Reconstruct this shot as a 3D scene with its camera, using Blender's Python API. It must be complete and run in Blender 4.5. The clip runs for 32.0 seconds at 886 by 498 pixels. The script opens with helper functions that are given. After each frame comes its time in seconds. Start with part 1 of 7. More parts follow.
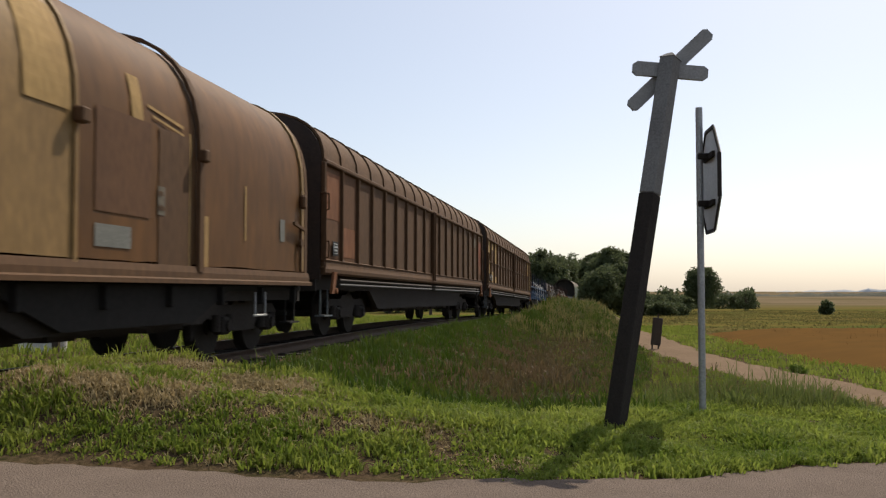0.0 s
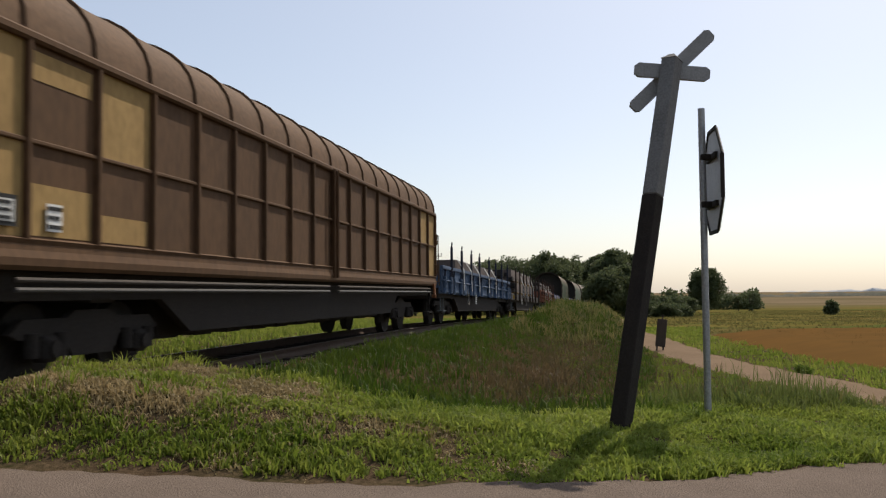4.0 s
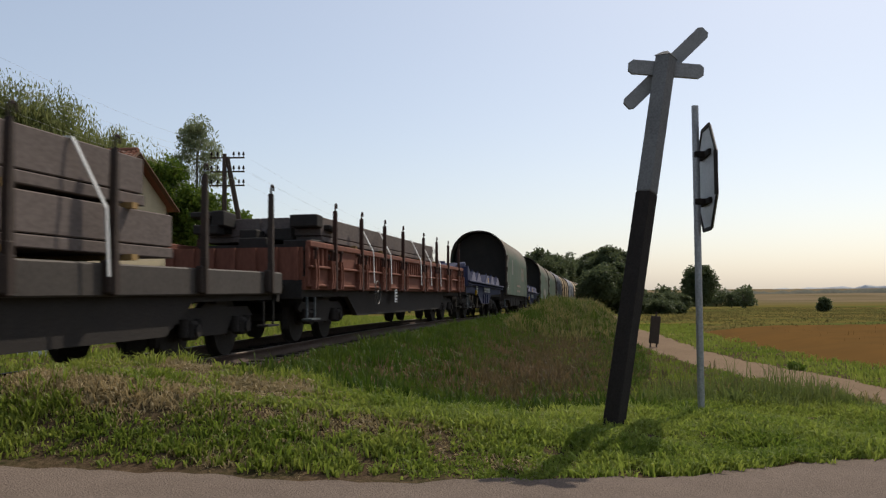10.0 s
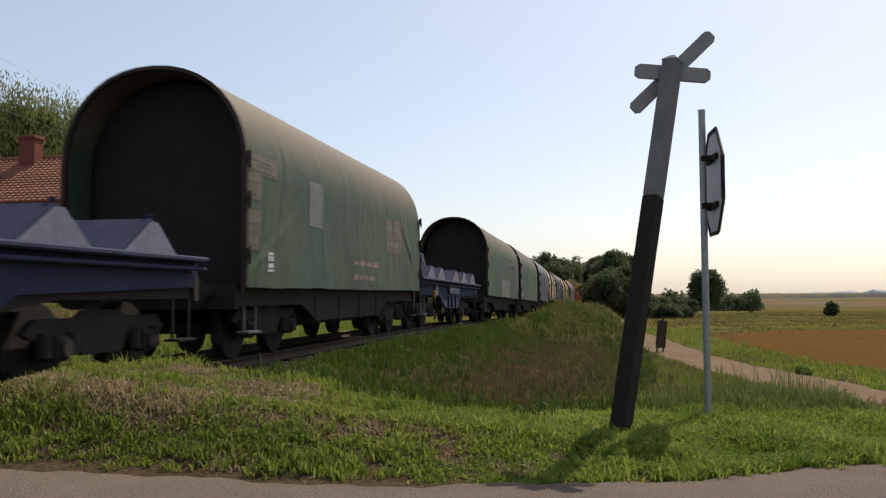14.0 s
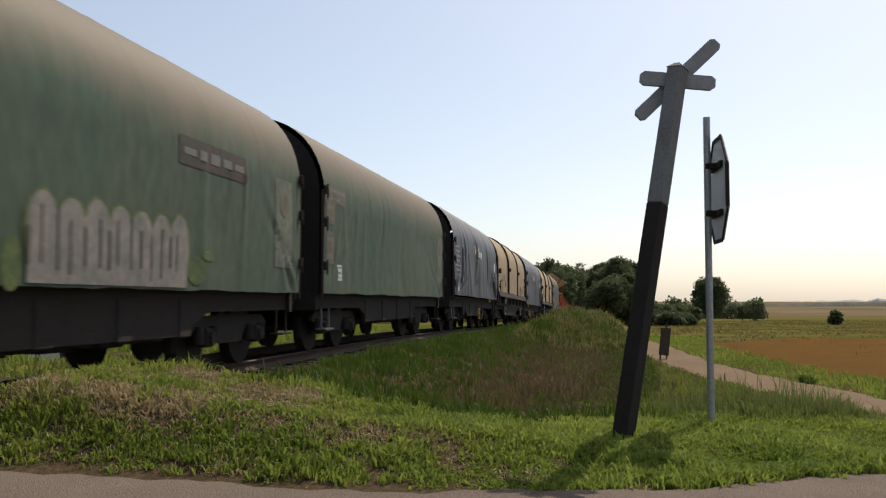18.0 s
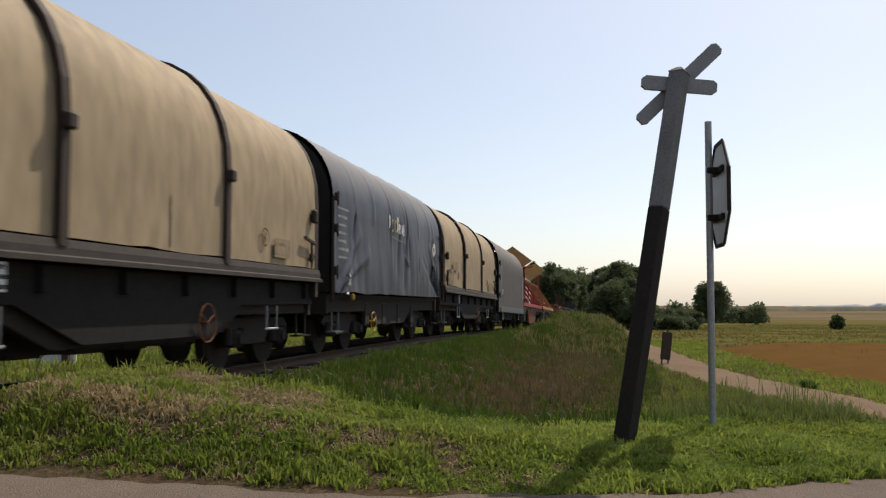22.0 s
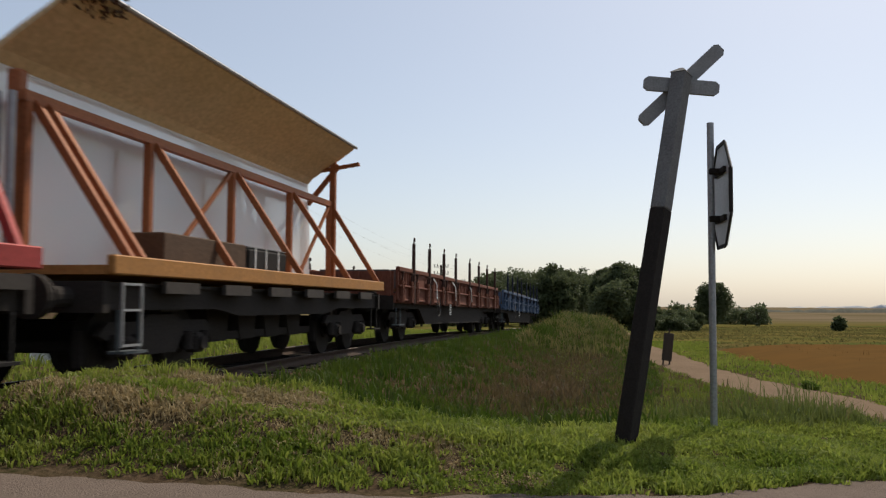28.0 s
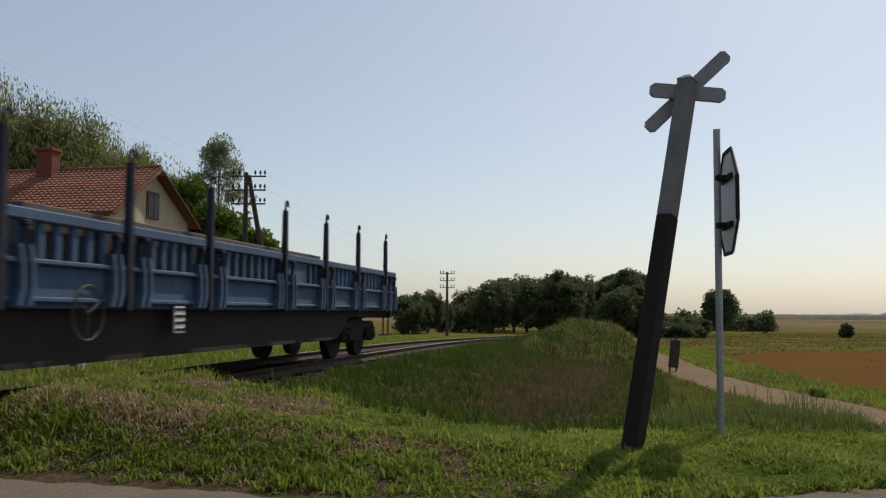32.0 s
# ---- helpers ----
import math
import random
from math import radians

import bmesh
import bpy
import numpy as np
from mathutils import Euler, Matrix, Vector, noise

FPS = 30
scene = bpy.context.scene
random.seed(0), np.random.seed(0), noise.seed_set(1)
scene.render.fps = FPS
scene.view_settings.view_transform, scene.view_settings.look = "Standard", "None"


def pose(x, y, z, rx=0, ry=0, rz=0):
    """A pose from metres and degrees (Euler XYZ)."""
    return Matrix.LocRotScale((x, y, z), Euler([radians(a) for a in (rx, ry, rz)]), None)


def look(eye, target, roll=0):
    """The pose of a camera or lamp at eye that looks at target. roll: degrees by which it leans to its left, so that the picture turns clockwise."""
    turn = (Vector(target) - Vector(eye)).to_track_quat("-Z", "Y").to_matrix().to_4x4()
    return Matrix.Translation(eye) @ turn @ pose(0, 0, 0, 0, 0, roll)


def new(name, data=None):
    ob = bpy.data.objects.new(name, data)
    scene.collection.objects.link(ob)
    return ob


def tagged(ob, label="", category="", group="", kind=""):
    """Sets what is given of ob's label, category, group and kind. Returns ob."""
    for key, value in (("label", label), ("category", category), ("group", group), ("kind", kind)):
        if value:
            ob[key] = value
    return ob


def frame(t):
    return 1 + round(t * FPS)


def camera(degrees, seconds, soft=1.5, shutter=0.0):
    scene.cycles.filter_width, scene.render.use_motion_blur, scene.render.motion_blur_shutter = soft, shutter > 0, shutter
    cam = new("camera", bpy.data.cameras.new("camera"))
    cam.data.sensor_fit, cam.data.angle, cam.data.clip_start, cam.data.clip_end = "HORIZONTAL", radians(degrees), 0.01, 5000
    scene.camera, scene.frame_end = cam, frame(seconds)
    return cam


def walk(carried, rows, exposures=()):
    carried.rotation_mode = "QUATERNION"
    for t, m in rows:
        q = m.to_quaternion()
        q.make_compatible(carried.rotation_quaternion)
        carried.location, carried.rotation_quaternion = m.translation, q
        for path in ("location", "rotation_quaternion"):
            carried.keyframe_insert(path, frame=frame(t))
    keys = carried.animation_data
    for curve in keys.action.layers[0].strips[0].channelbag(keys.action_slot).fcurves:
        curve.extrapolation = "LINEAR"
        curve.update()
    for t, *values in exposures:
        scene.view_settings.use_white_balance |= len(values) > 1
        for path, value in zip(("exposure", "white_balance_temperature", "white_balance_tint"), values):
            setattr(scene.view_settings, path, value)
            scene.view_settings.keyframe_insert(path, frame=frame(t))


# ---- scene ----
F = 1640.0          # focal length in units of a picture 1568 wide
EYE = Vector((0.0, 0.0, 0.97))
cam = camera(51.1, 32.0, 1.25, 0.3)
# seconds, sideways and upward sway of the aim, lean in degrees
SWAY = [
    (0, 0.0, 0.0, 0.00), (0.5, -1.2, -0.3, 0.12), (1, 2.7, 1.6, -0.04), (1.5, 6.1, 5.9, -0.06), (2, 1.5, 8.0, -0.09), (2.5, -0.6, 3.1, -0.49),
    (3, 0.7, 0.5, -0.59), (3.5, 5.9, 5.6, -0.54), (5.5, 0.7, 6.1, -0.31), (6, -3.6, 4.9, -0.21), (6.5, -7.6, 0.5, -0.37), (7, -5.4, -2.6, -0.38),
    (7.5, -4.6, 2.3, -0.09), (8, -9.9, 2.2, -0.30), (8.5, -14.0, -1.7, -0.52), (9, -10.7, 2.8, -0.71), (9.5, -3.2, 9.9, -0.43), (10, -4.5, 0.3, -0.50),
    (10.5, -2.4, -3.6, -0.42), (11, 4.6, 1.9, -0.36), (11.5, 4.8, 5.9, -0.60), (12, 4.9, 4.9, -0.12), (12.5, 4.7, 2.7, -0.20), (13, 12.9, 6.1, -0.42),
    (13.5, 15.5, 9.9, -0.41), (14, 6.6, 7.6, -0.45), (14.5, 6.1, 5.5, -0.19), (16.5, 8.9, 8.0, -0.33), (17, 16.9, 10.6, -0.29), (17.5, 21.8, 17.0, -0.18),
    (18, 13.2, 17.6, -0.00), (18.5, 8.6, 17.4, -0.01), (19, 10.0, 16.5, -0.01), (19.5, 14.7, 20.7, -0.01), (20, 10.3, 21.7, 0.05), (20.5, 8.5, 19.4, 0.18),
    (21, 13.0, 17.5, 0.01), (21.5, 21.6, 22.0, 0.12), (22, 15.7, 24.4, 0.10), (22.5, 11.3, 18.9, 0.06), (23, 16.2, 17.7, -0.01), (23.5, 22.2, 22.5, 0.01),
    (24, 17.7, 23.8, 0.18), (24.5, 14.7, 20.8, 0.29), (25, 20.8, 22.3, -0.01), (25.5, 24.4, 24.8, 0.16), (27.5, 25.9, 26.2, 0.16), (28, 18.6, 25.2, 0.26),
    (28.5, 17.5, 24.7, 0.46), (29, 27.4, 31.1, 0.44), (29.5, 29.9, 35.6, 0.11), (30, 25.8, 33.1, 0.20), (30.5, 25.1, 30.1, 0.33), (31, 29.5, 31.9, 0.33),
    (31.5, 31.1, 34.7, 0.56), (32, 29.5, 36.8, 0.31),
]


def aim(dx, dy, roll):
    yaw, up = dx / F, 0.0451 + dy / F
    d = Vector((-math.sin(yaw) * math.cos(up), math.cos(yaw) * math.cos(up), math.sin(up)))
    return look(EYE, EYE + d * 10, roll)


walk(cam, [(t, aim(dx, dy, r)) for t, dx, dy, r in SWAY], [(0, 0.06, 6900, 11), (3, 0.05, 6880, 11), (6, -0.11, 6700, 10), (9, -0.14, 6680, 10), (13, 0.0, 6760, 10), (18, 0.06, 6780, 10), (24, -0.02, 6740, 10), (28, -0.17, 6780, 10), (29, -0.34, 6700, 9), (30, -0.38, 6700, 9), (32, -0.33, 6700, 8)])

# ---- light ----
SUN_AZ, SUN_EL = radians(32.5), radians(49.5)
world = bpy.data.worlds.new("world")
scene.world = world
world.use_nodes = True
wn = world.node_tree.nodes
sky = wn.new("ShaderNodeTexSky")
sky.sky_type, sky.sun_disc = "NISHITA", False
sky.sun_elevation, sky.sun_rotation = SUN_EL, SUN_AZ
sky.air_density, sky.dust_density, sky.ozone_density = 0.8, 1.6, 0.5
wn["Background"].inputs[1].default_value = 0.134
pale = wn.new("ShaderNodeMix")     # even summer haze over the whole sky
pale.data_type = "RGBA"
pale.inputs["Factor"].default_value = 0.27
pale.inputs["B"].default_value = (5.9, 6.6, 7.4, 1)
world.node_tree.links.new(sky.outputs[0], pale.inputs["A"])
world.node_tree.links.new(pale.outputs["Result"], wn["Background"].inputs[0])
sun_data = bpy.data.lights.new("sun", "SUN")
sun_data.energy, sun_data.angle, sun_data.color = 4.3, radians(0.53), (1.0, 0.93, 0.82)
sun = new("sun", sun_data)
sun_way = Vector((math.sin(SUN_AZ) * math.cos(SUN_EL), math.cos(SUN_AZ) * math.cos(SUN_EL), math.sin(SUN_EL)))
sun.matrix_world = look(sun_way * 60, (0, 0, 0))


# ---- materials ----
def mat(name, base, dark=None, rough=0.7, metal=0.0, scale=3.0, fine=40.0, bump=0.2, mix=0.5, stretch=(1, 1, 1), coords="Object", trans=0.0, rnd=0.0, spec=0.14, dust_glare=None):
    """A surface with stains at one scale and grain at a finer one."""
    m = bpy.data.materials.new(name)
    m.use_nodes = True
    nt = m.node_tree
    n, ln = nt.nodes, nt.links
    bsdf = n["Principled BSDF"]
    tc = n.new("ShaderNodeTexCoord")
    mp = n.new("ShaderNodeMapping")
    mp.inputs["Scale"].default_value = stretch
    ln.new(tc.outputs[coords], mp.inputs[0])
    big, small = n.new("ShaderNodeTexNoise"), n.new("ShaderNodeTexNoise")
    big.inputs["Scale"].default_value, big.inputs["Detail"].default_value, big.inputs["Roughness"].default_value = scale, 6, 0.65
    small.inputs["Scale"].default_value, small.inputs["Detail"].default_value = fine, 4
    ln.new(mp.outputs[0], big.inputs["Vector"])
    ln.new(mp.outputs[0], small.inputs["Vector"])
    ramp = n.new("ShaderNodeMapRange")
    ramp.inputs["From Min"].default_value, ramp.inputs["From Max"].default_value = 0.35, 0.68
    ramp.inputs["To Max"].default_value = mix
    ln.new(big.outputs["Fac"], ramp.inputs["Value"])
    dark = dark or tuple(c * 0.55 for c in base)
    mx = n.new("ShaderNodeMix")
    mx.data_type = "RGBA"
    mx.inputs["A"].default_value, mx.inputs["B"].default_value = (*base, 1), (*dark, 1)
    ln.new(ramp.outputs[0], mx.inputs["Factor"])
    gr = n.new("ShaderNodeMapRange")
    gr.inputs["From Min"].default_value, gr.inputs["From Max"].default_value = 0.3, 0.7
    gr.inputs["To Min"].default_value, gr.inputs["To Max"].default_value = 0.8, 1.15
    ln.new(small.outputs["Fac"], gr.inputs["Value"])
    mul = n.new("ShaderNodeMix")
    mul.data_type, mul.blend_type = "RGBA", "MULTIPLY"
    mul.inputs["Factor"].default_value = 1.0
    ln.new(mx.outputs["Result"], mul.inputs["A"])
    ln.new(gr.outputs[0], mul.inputs["B"])
    out = mul.outputs["Result"]
    if dust_glare:
        # settled dust and painted roof glare, from one height up to another, ragged
        col, z0, z1 = dust_glare
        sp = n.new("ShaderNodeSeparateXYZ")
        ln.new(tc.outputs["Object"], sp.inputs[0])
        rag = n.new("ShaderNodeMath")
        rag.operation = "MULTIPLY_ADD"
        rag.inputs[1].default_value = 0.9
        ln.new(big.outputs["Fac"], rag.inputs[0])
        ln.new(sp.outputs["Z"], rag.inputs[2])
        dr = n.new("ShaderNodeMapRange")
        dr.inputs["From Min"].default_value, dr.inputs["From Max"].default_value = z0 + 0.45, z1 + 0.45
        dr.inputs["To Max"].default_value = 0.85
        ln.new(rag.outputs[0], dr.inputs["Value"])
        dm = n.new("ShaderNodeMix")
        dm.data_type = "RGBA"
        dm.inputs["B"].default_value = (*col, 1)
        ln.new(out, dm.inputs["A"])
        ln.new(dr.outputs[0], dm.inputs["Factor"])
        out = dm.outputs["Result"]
    if rnd:
        oi = n.new("ShaderNodeObjectInfo")
        hsv = n.new("ShaderNodeHueSaturation")
        rr = n.new("ShaderNodeMapRange")
        rr.inputs["To Min"].default_value, rr.inputs["To Max"].default_value = 1 - rnd, 1 + rnd
        ln.new(oi.outputs["Random"], rr.inputs["Value"])
        ln.new(rr.outputs[0], hsv.inputs["Value"])
        ln.new(out, hsv.inputs["Color"])
        out = hsv.outputs[0]
    ln.new(out, bsdf.inputs["Base Color"])
    bsdf.inputs["Roughness"].default_value, bsdf.inputs["Metallic"].default_value = rough, metal
    bsdf.inputs["Specular IOR Level"].default_value = spec
    if trans:
        bsdf.inputs["Transmission Weight"].default_value = trans
    if bump:
        bp = n.new("ShaderNodeBump")
        bp.inputs["Strength"].default_value, bp.inputs["Distance"].default_value = bump, 0.02
        ln.new(small.outputs["Fac"], bp.inputs["Height"])
        ln.new(bp.outputs[0], bsdf.inputs["Normal"])
    return m


def leafy(name, base, other, trans=0.35, rough=0.55, spec=0.12):
    """Leaves and blades: colour varies from piece to piece, and light shines through."""
    m = bpy.data.materials.new(name)
    m.use_nodes = True
    nt = m.node_tree
    n, ln = nt.nodes, nt.links
    bsdf = n["Principled BSDF"]
    geo = n.new("ShaderNodeNewGeometry")
    tc = n.new("ShaderNodeTexCoord")
    nz = n.new("ShaderNodeTexNoise")
    nz.inputs["Scale"].default_value, nz.inputs["Detail"].default_value = 0.7, 3
    ln.new(tc.outputs["Object"], nz.inputs["Vector"])
    add = n.new("ShaderNodeMath")
    add.operation = "MULTIPLY_ADD"
    add.inputs[1].default_value, add.inputs[2].default_value = 0.45, 0.0
    ln.new(geo.outputs["Random Per Island"], add.inputs[0])
    mr = n.new("ShaderNodeMapRange")
    mr.inputs["From Min"].default_value, mr.inputs["From Max"].default_value = 0.35, 0.65
    ln.new(nz.outputs["Fac"], mr.inputs["Value"])
    mul = n.new("ShaderNodeMath")
    mul.operation = "MULTIPLY_ADD"
    mul.inputs[1].default_value = 0.55
    ln.new(mr.outputs[0], mul.inputs[0])
    ln.new(add.outputs[0], mul.inputs[2])
    mx = n.new("ShaderNodeMix")
    mx.data_type = "RGBA"
    mx.inputs["A"].default_value, mx.inputs["B"].default_value = (*base, 1), (*other, 1)
    ln.new(mul.outputs[0], mx.inputs["Factor"])
    ln.new(mx.outputs["Result"], bsdf.inputs["Base Color"])
    bsdf.inputs["Roughness"].default_value, bsdf.inputs["Specular IOR Level"].default_value = rough, spec
    tr = n.new("ShaderNodeBsdfTranslucent")
    ln.new(mx.outputs["Result"], tr.inputs["Color"])
    ms = n.new("ShaderNodeMixShader")
    ms.inputs[0].default_value = trans
    ln.new(bsdf.outputs[0], ms.inputs[1])
    ln.new(tr.outputs[0], ms.inputs[2])
    ln.new(ms.outputs[0], n["Material Output"].inputs[0])
    return m


M_ASPHALT = mat("asphalt", (0.165, 0.129, 0.106), (0.112, 0.088, 0.072), 1.0, scale=1.6, fine=70, bump=0.9, spec=0.02)
M_PATH = mat("dirt_path", (0.19, 0.137, 0.094), (0.13, 0.092, 0.062), 1.0, scale=0.8, fine=30, bump=0.5, spec=0.0)
M_BALLAST = mat("ballast", (0.036, 0.026, 0.02), (0.02, 0.016, 0.013), 0.95, scale=2, fine=25, bump=1.0)
M_STONE = mat("ballast_stone", (0.042, 0.031, 0.025), (0.024, 0.019, 0.016), 0.9, scale=3, fine=30, bump=0.3)
M_SLEEPER = mat("sleeper", (0.04, 0.032, 0.026), (0.024, 0.02, 0.017), 0.9, scale=3, fine=30, bump=0.5)
M_RAIL = mat("rail_steel", (0.07, 0.045, 0.032), (0.045, 0.03, 0.022), 0.75, 0.2, scale=6, fine=60)
M_RAILTOP = mat("rail_head", (0.16, 0.13, 0.11), (0.10, 0.08, 0.07), 0.5, 0.6, scale=6, fine=60, bump=0.05)


def ground_material():
    """Soil and turf near by, bands of meadow, stubble and pasture far off."""
    m = bpy.data.materials.new("ground")
    m.use_nodes = True
    n, ln = m.node_tree.nodes, m.node_tree.links
    bsdf = n["Principled BSDF"]
    tc = n.new("ShaderNodeTexCoord")
    xyz = n.new("ShaderNodeSeparateXYZ")
    ln.new(tc.outputs["Object"], xyz.inputs[0])

    def nz(scale, stretch=(1, 1, 1), detail=5):
        mp = n.new("ShaderNodeMapping")
        mp.inputs["Scale"].default_value = stretch
        ln.new(tc.outputs["Object"], mp.inputs[0])
        t = n.new("ShaderNodeTexNoise")
        t.inputs["Scale"].default_value, t.inputs["Detail"].default_value, t.inputs["Roughness"].default_value = scale, detail, 0.62
        ln.new(mp.outputs[0], t.inputs["Vector"])
        return t.outputs["Fac"]

    def span(v, a, b):
        r = n.new("ShaderNodeMapRange")
        r.inputs["From Min"].default_value, r.inputs["From Max"].default_value = a, b
        ln.new(v, r.inputs["Value"])
        return r.outputs[0]

    def blend(f, a, b):
        x = n.new("ShaderNodeMix")
        x.data_type = "RGBA"
        ln.new(f, x.inputs["Factor"])
        for key, v in (("A", a), ("B", b)):
            if isinstance(v, tuple):
                x.inputs[key].default_value = (*v, 1)
            else:
                ln.new(v, x.inputs[key])
        return x.outputs["Result"]

    near = blend(span(nz(1.3), 0.4, 0.62), (0.062, 0.043, 0.027), (0.038, 0.036, 0.016))
    near = blend(span(nz(14), 0.4, 0.75), near, (0.115, 0.08, 0.05))
    far = blend(span(nz(0.02, (0.25, 1.6, 1)), 0.42, 0.58), (0.072, 0.072, 0.018), (0.125, 0.088, 0.03))
    far = blend(span(nz(0.05, (0.2, 1.2, 1)), 0.5, 0.66), far, (0.078, 0.082, 0.024))
    far = blend(span(nz(1.1), 0.4, 0.75), far, (0.115, 0.092, 0.03))
    far = blend(span(nz(0.3, (0.35, 1.5, 1)), 0.45, 0.68), far, (0.135, 0.105, 0.032))
    far = blend(span(nz(0.11, (0.12, 1.2, 1)), 0.52, 0.62), far, (0.075, 0.085, 0.025))
    far = blend(span(xyz.outputs["Y"], 230, 420), far, blend(span(nz(0.012, (0.3, 1.5, 1)), 0.42, 0.6), (0.165, 0.125, 0.08), (0.115, 0.092, 0.05)))
    out = blend(span(xyz.outputs["Y"], 34, 60), near, far)
    ln.new(out, bsdf.inputs["Base Color"])
    bsdf.inputs["Roughness"].default_value, bsdf.inputs["Specular IOR Level"].default_value = 1.0, 0.0
    bp = n.new("ShaderNodeBump")
    bp.inputs["Strength"].default_value, bp.inputs["Distance"].default_value = 0.8, 0.03
    ln.new(nz(22), bp.inputs["Height"])
    ln.new(bp.outputs[0], bsdf.inputs["Normal"])
    return m


M_GROUND = ground_material()
M_BLADE = leafy("grass_blades", (0.105, 0.165, 0.018), (0.28, 0.305, 0.065), 0.45)
M_LUSH = leafy("lush_broad_grass", (0.085, 0.145, 0.016), (0.37, 0.42, 0.085), 0.42)
M_DRY = leafy("dry_grass", (0.42, 0.325, 0.175), (0.18, 0.145, 0.068))
M_REDDRY = leafy("reddish_dry_grass", (0.15, 0.10, 0.056), (0.085, 0.078, 0.03))
M_TALLDRY = leafy("tall_straw_grass", (0.24, 0.19, 0.085), (0.11, 0.125, 0.035))
M_MEADOW = leafy("meadow_grass", (0.10, 0.16, 0.017), (0.19, 0.21, 0.04), 0.42)
M_BANKGRASS = leafy("bank_grass", (0.038, 0.078, 0.008), (0.085, 0.115, 0.02), 0.34)
M_WEED = leafy("weed_leaves", (0.10, 0.14, 0.03), (0.17, 0.19, 0.06))
M_LEAF = leafy("tree_leaves", (0.062, 0.08, 0.036), (0.115, 0.135, 0.065), 0.42)
M_WILLOW = leafy("willow_leaves", (0.13, 0.155, 0.05), (0.22, 0.235, 0.09), 0.55)
M_BUSH = leafy("bush_leaves", (0.065, 0.115, 0.014), (0.13, 0.185, 0.03), 0.42)
M_BIRCH = leafy("birch_leaves", (0.15, 0.18, 0.085), (0.25, 0.28, 0.16), 0.55)
M_BARK = mat("bark", (0.10, 0.08, 0.06), (0.05, 0.04, 0.03), 0.95, scale=5, fine=30, bump=0.8)
M_WHEAT = leafy("wheat", (0.13, 0.07, 0.024), (0.095, 0.056, 0.022), 0.05, 1.0, 0.0)
M_TAN = leafy("stubble", (0.15, 0.125, 0.048), (0.11, 0.105, 0.036), 0.55, 1.0, 0.0)
M_FARWOOD = mat("far_wood", (0.11, 0.105, 0.08), (0.075, 0.08, 0.06), 1.0, scale=0.05, fine=0.4, bump=0)
# pale grey paints the distance haze into the wooded hills' colour
M_HAZEHILL = mat("hazed_hill", (0.52, 0.52, 0.52), (0.46, 0.46, 0.46), 1.0, scale=0.004, fine=0.05, bump=0)
M_CONC = mat("concrete_post", (0.20, 0.195, 0.185), (0.13, 0.125, 0.12), 0.9, scale=4, fine=60, bump=0.35)
M_TARBLACK = mat("tarred_black", (0.026, 0.021, 0.018), (0.042, 0.034, 0.027), 0.8, scale=4, fine=60, bump=0.3)
M_SIGNBOARD = mat("sign_board", (0.30, 0.295, 0.285), (0.20, 0.195, 0.19), 0.6, scale=5, fine=80, bump=0.1)
M_GALV = mat("galvanised", (0.36, 0.36, 0.36), (0.25, 0.25, 0.25), 0.5, 0.6, scale=5, fine=50, bump=0.1)
M_SIGNBACK = mat("sign_back", (0.46, 0.46, 0.46), (0.36, 0.36, 0.36), 0.5, 0.1, scale=6, fine=60, bump=0.05)
M_POLE = mat("pole_wood", (0.085, 0.065, 0.05), (0.045, 0.035, 0.03), 0.9, scale=4, fine=40, bump=0.5, stretch=(4, 4, 0.5))
M_INSUL = mat("insulator", (0.55, 0.55, 0.52), (0.4, 0.4, 0.38), 0.25, bump=0)
M_TILE = mat("roof_tile", (0.25, 0.105, 0.066), (0.15, 0.072, 0.05), 0.85, scale=1.5, fine=12, bump=0.4, rnd=0.12)
M_BRICK = mat("chimney_brick", (0.20, 0.07, 0.05), (0.13, 0.05, 0.038), 0.9, scale=3, fine=20, bump=0.4)
M_PLASTER = mat("plaster", (0.52, 0.43, 0.28), (0.42, 0.34, 0.22), 0.9, scale=1.5, fine=25, bump=0.2)
M_WOODTRIM = mat("barge_board", (0.16, 0.09, 0.06), (0.1, 0.06, 0.04), 0.8)
M_WHITE = mat("white_paint", (0.72, 0.72, 0.70), (0.58, 0.57, 0.54), 0.6, scale=4, bump=0.1)
M_GLASS = mat("window_glass", (0.03, 0.035, 0.04), (0.02, 0.02, 0.025), 0.08, bump=0)
# train
M_BLACK = mat("underframe_black", (0.034, 0.029, 0.026), (0.046, 0.038, 0.031), 0.95, 0.0, scale=2.5, fine=30, bump=0.3)
M_WHEEL = mat("wheel_steel", (0.032, 0.027, 0.023), (0.022, 0.019, 0.016), 0.9, 0.0, scale=4, fine=30)
M_HOOD = mat("brown_hood", (0.135, 0.062, 0.019), (0.082, 0.040, 0.016), 0.6, 0.0, scale=1.1, fine=5, bump=0.04, stretch=(1, 1, 0.35), mix=0.8, spec=0.12)
M_HOODTAN = mat("tan_hood", (0.235, 0.145, 0.058), (0.165, 0.10, 0.042), 0.6, 0.0, scale=0.8, fine=14, bump=0.08, stretch=(1, 1, 0.4))
M_SOLE = mat("grey_solebar", (0.02, 0.018, 0.0165), (0.013, 0.012, 0.011), 0.85, scale=2, fine=20, bump=0.2)
M_HIP = mat("brown_steel", (0.105, 0.057, 0.029), (0.068, 0.039, 0.022), 0.8, 0.0, scale=1.3, fine=16, bump=0.15, stretch=(1, 1, 0.3))
